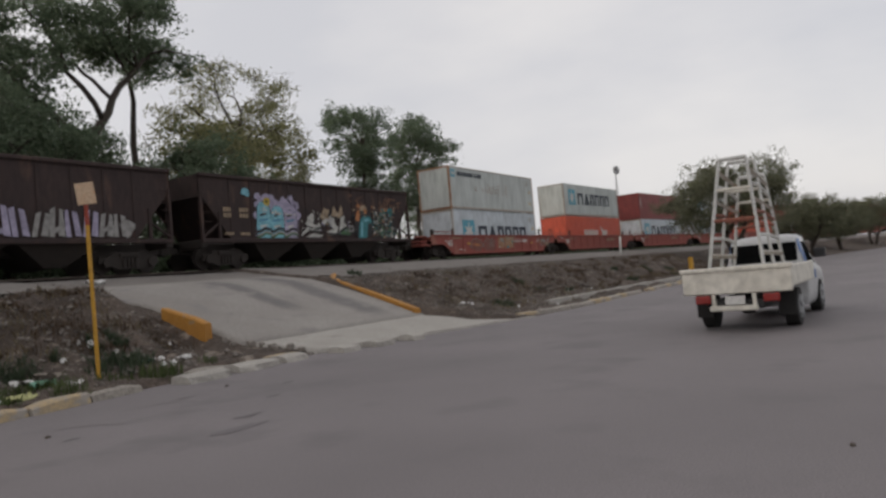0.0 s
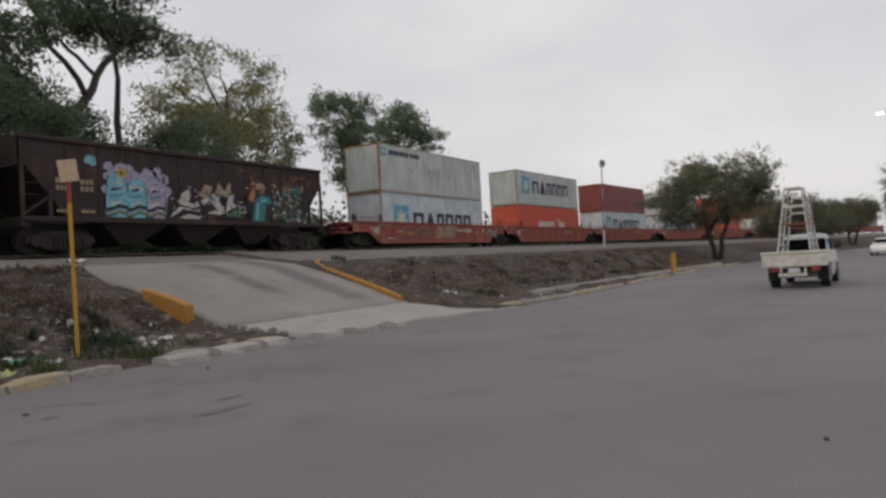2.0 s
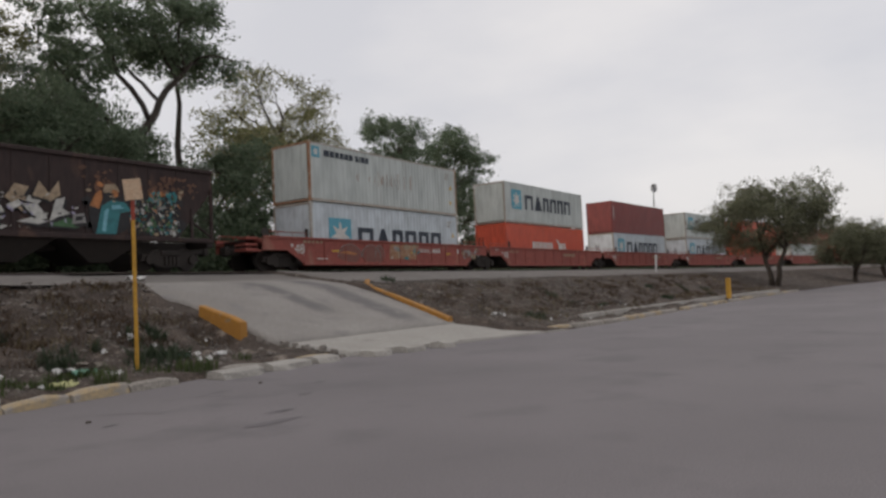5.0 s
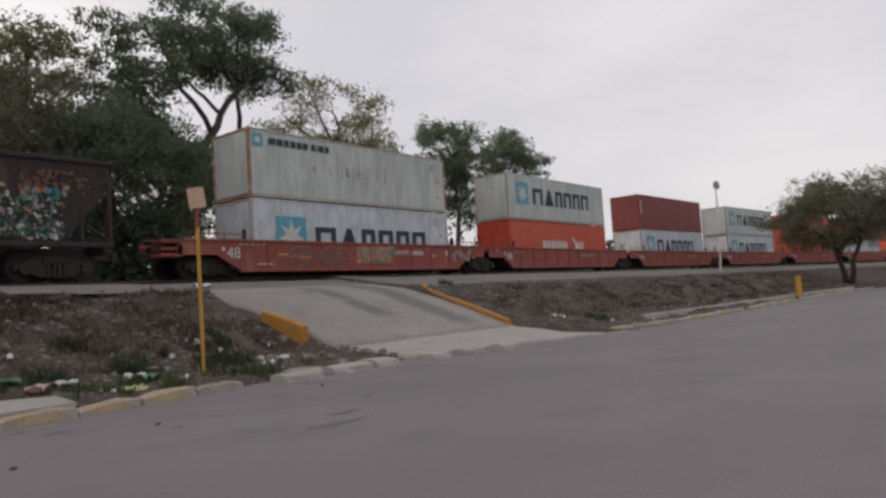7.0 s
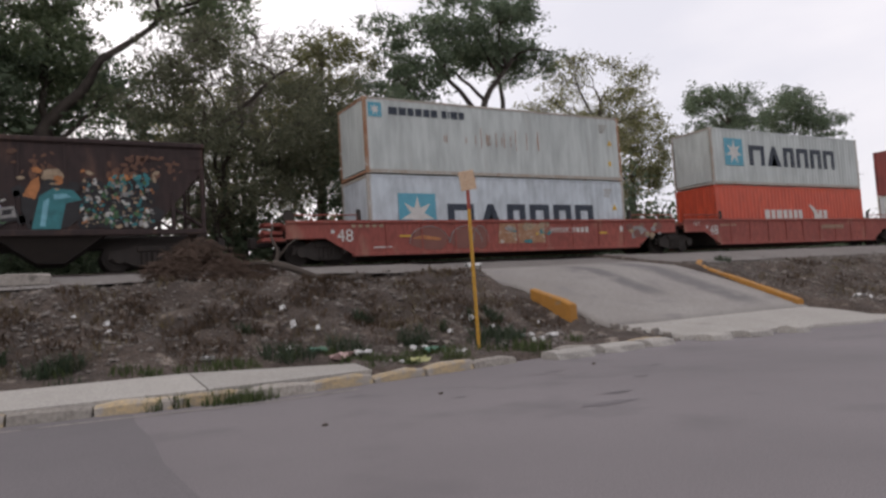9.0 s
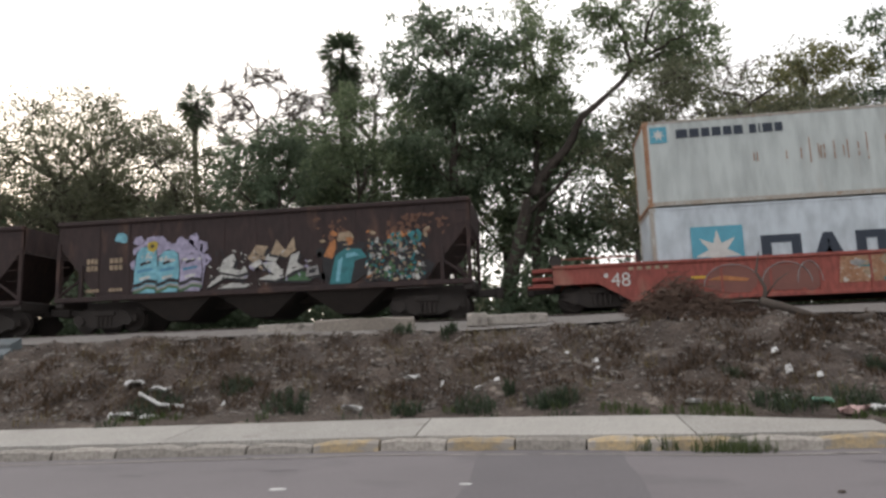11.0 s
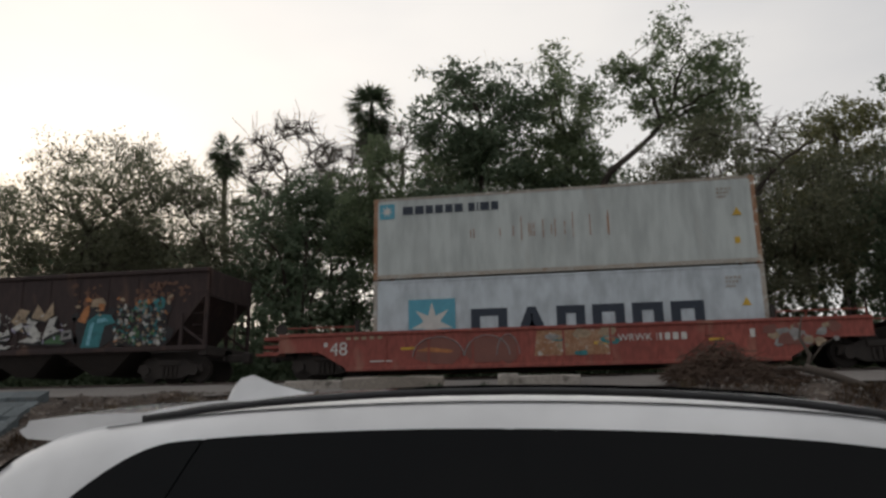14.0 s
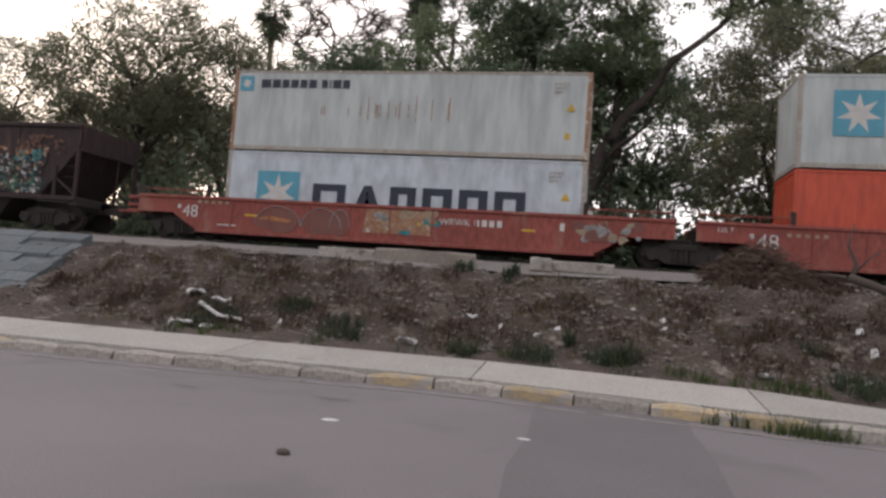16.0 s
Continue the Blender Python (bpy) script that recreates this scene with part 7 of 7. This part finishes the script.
def make_pickup():
    """A light pickup with a flat bed and a tall rack of pale tubes for carrying glass."""
    th = thing("pickup_truck", "white and blue flatbed pickup truck carrying a tall glass rack", "pickup truck")
    part("chassis", Bag().box(-1.0, 4.2, -0.45, 0.45, 0.42, 0.62, 0.03), "black_plastic", th)
    part("bed_floor", Bag().box(-1.05, 1.55, -0.92, 0.92, 0.78, 0.92, 0.02), "truck_white", th)
    part("tailboard", Bag().box(-1.13, -1.05, -0.96, 0.96, 0.72, 1.18, 0.02), "truck_white", th, "cream-white tailboard")
    part("tailboard_lip", Bag().box(-1.17, -1.03, -0.99, 0.99, 1.14, 1.22, 0.015), "truck_white", th)
    for s in (-1, 1):
        part("side_board", Bag().box(-1.05, 1.55, s * 0.93 - 0.03, s * 0.93 + 0.03, 0.80, 1.18, 0.015), "truck_white", th)
        part("rear_lamp", Bag().box(-1.16, -1.06, s * 0.60 - 0.14, s * 0.60 + 0.14, 0.55, 0.70, 0.02), "red_lamp", th)
        part("mud_flap", Bag().box(-0.55, -0.52, s * 0.74 - 0.15, s * 0.74 + 0.15, 0.25, 0.75), "rubber", th)
        car_wheel(th, 0.0, s * 0.76, 0.36, 0.24, "galvanised")
        car_wheel(th, 3.15, s * 0.74, 0.36, 0.22, "galvanised")
        part("mirror", Bag().box(2.62, 2.74, s * 0.95 - 0.12, s * 0.95 + 0.12, 1.22, 1.42, 0.02), "black_plastic", th)
    sh = Shell([(1.62, 0.85), (1.65, 1.20), (1.70, 1.66), (1.82, 1.76), (2.4, 1.78), (2.65, 1.71), (3.1, 1.22), (3.3, 1.10), (3.8, 1.05), (4.05, 0.98), (4.15, 0.7)], [(1.6, 1.08), (3.0, 1.05), (3.3, 1.0), (4.1, 0.9)],
               [(1.62, 0.80), (1.7, 0.83), (3.3, 0.83), (4.0, 0.80), (4.15, 0.70)], 0.13)
    b = Bag()
    b.loft([[sh.at(1.62 + 2.53 * i / 34, -1 + 2 * j / 36) for j in range(37)] for i in range(35)])
    part("cab", b, "truck_cab", th, "white cab with a blue rear pillar", smooth=True)
    for s in (-1, 1):
        part("side_window", sh.patch(lambda u, w: (1.95 + (1.0 - 0.5 * w) * u, s * (0.60 - 0.16 * w))), "dark_glass", th)
        part("blue_panel", sh.patch(lambda u, w: (1.68 + 0.26 * u, s * (0.40 + 0.40 * w)), 0.008), "truck_blue", th, "blue painted panel")
        part("blue_band", sh.patch(lambda u, w: (1.90 + 0.8 * u, s * (0.70 + 0.12 * w)), 0.008), "truck_blue", th, "blue painted panel")
    part("rear_window", Bag().box(1.645, 1.70, -0.66, 0.66, 1.20, 1.60, 0.02), "dark_glass", th, at=pose(-0.03, 0, 0))
    part("windscreen", sh.patch(lambda u, w: (2.68 + 0.42 * u, -0.45 + 0.9 * w)), "dark_glass", th)
    part("bumper", Bag().box(-1.12, -1.0, -0.35, 0.5, 0.40, 0.50, 0.02), "truck_white", th)
    for y in (-0.30, 0.42):
        part("bumper_bracket", Bag().box(-1.10, -1.0, y - 0.03, y + 0.03, 0.45, 0.74), "truck_white", th)
    part("number_plate", Bag().box(-1.14, -1.12, -0.15, 0.20, 0.52, 0.68), "litter_white", th, "plain pale plate")
    # the rack: two leaning frames that meet at the top, with rails across
    feet = {}
    for s in (-1, 1):
        for k, x in enumerate((-0.85, 0.1, 1.2)):
            foot, head = Vector((x, s * 0.52 + 0.03, 0.92)), Vector((x * 0.75 + 0.2, s * 0.25 - 0.02, 3.30 - 0.25 * (k == 2)))
            feet[(s, k)] = (foot, head)
            part("rack_post", Bag().tube([foot, head], 0.032, sides=4), "white_paint", th)
        for q in (0.10, 0.36, 0.55, 0.78):
            red = q == 0.55
            part("rack_rail", Bag().tube([feet[(s, k)][0].lerp(feet[(s, k)][1], q) for k in range(3)], 0.035, sides=6), "rust_tube" if red else "white_paint", th, "rust-red tube" if red else "")
        for q in (0.22, 0.66, 0.9):
            a, c = feet[(s, 0)][0].lerp(feet[(s, 0)][1], q), feet[(s, 2)][0].lerp(feet[(s, 2)][1], q)
            part("rack_board", Bag().tube([a, c], 0.05, sides=4), "grey_frame", th)
    for k in range(3):
        part("rack_top", Bag().tube([feet[(-1, k)][1], feet[(1, k)][1]], 0.04, sides=6), "white_paint", th)
        part("rack_cross", Bag().tube([feet[(-1, k)][0].lerp(feet[(-1, k)][1], 0.5), feet[(1, k)][0].lerp(feet[(1, k)][1], 0.5)], 0.03, sides=6), "rust_tube", th)
        part("rack_cross", Bag().tube([feet[(-1, k)][0].lerp(feet[(-1, k)][1], 0.75), feet[(1, k)][0].lerp(feet[(1, k)][1], 0.75)], 0.03, sides=6), "truck_white", th)
    part("rack_sill", Bag().box(-1.0, 1.4, -0.58, -0.43, 0.92, 1.02, 0.01), "truck_white", th)
    part("rack_sill", Bag().box(-1.0, 1.4, 0.48, 0.63, 0.92, 1.02, 0.01), "truck_white", th)
    return th


pickup = make_pickup()
PICKUP_PATH = []
for t in (0, 0.5, 1, 1.5, 2, 2.5, 3, 4, 5, 6, 8, 10, 12, 14, 16):
    px = 15.0 + 5.65 * t + 0.03 * t * t
    PICKUP_PATH.append((t, px, 2.26 - 0.25 * t - 0.10 * min(12.25, max(0, t - 2.5) ** 2) + bend(px), -3.5 - math.degrees(max(0, px - BEND_X) / BEND_R)))


def parked_car():
    th = thing("parked_car", "small white car parked at the edge of the street", "car", at=pose(72.5, -2.2, 0, 0, 0, 170))
    sh = Shell([(0, 0.6), (0.05, 0.85), (0.15, 0.98), (0.6, 1.02), (1.0, 1.35), (1.4, 1.45), (2.2, 1.44), (2.6, 1.32), (3.1, 1.02), (3.9, 0.9), (4.2, 0.75), (4.3, 0.5)], [(0, 0.85), (2, 0.92), (4.2, 0.75)], [(0, 0.66), (0.3, 0.82), (3.8, 0.82), (4.3, 0.6)], 0.22)
    part("body", sh.body(4.3, 30, 28), "car_white", th, smooth=True)
    part("windscreen", sh.patch(lambda u, w: (2.50 + 0.56 * u, -0.48 + 0.96 * w)), "dark_glass", th)
    for s in (-1, 1):
        part("side_window", sh.patch(lambda u, w: (1.05 + (1.55 - 0.4 * w) * u, s * (0.60 - 0.16 * w))), "dark_glass", th)
        part("head_light", sh.patch(lambda u, w: (3.95 + 0.25 * u, s * (0.60 + 0.1 * w)), 0.012), "lamp_glass", th)
        car_wheel(th, 0.75, s * 0.72, 0.30, 0.18)
        car_wheel(th, 3.4, s * 0.72, 0.30, 0.18)
    part("grille", sh.patch(lambda u, w: (4.2 + 0.06 * u, -0.45 + 0.9 * w), 0.01), "black_plastic", th)


parked_car()


def motions():
    for ob, u in TRAIN:
        walk(ob, [(t, on_track(u + rolled(t))) for t in range(17)])
    walk(suv, [(t, pose(x, 2.88, 0.0)) for t, x in SUV_PATH])
    walk(pickup, [(t, pose(x, y, 0.0, 0, 0, a)) for t, x, y, a in PICKUP_PATH])


motions()
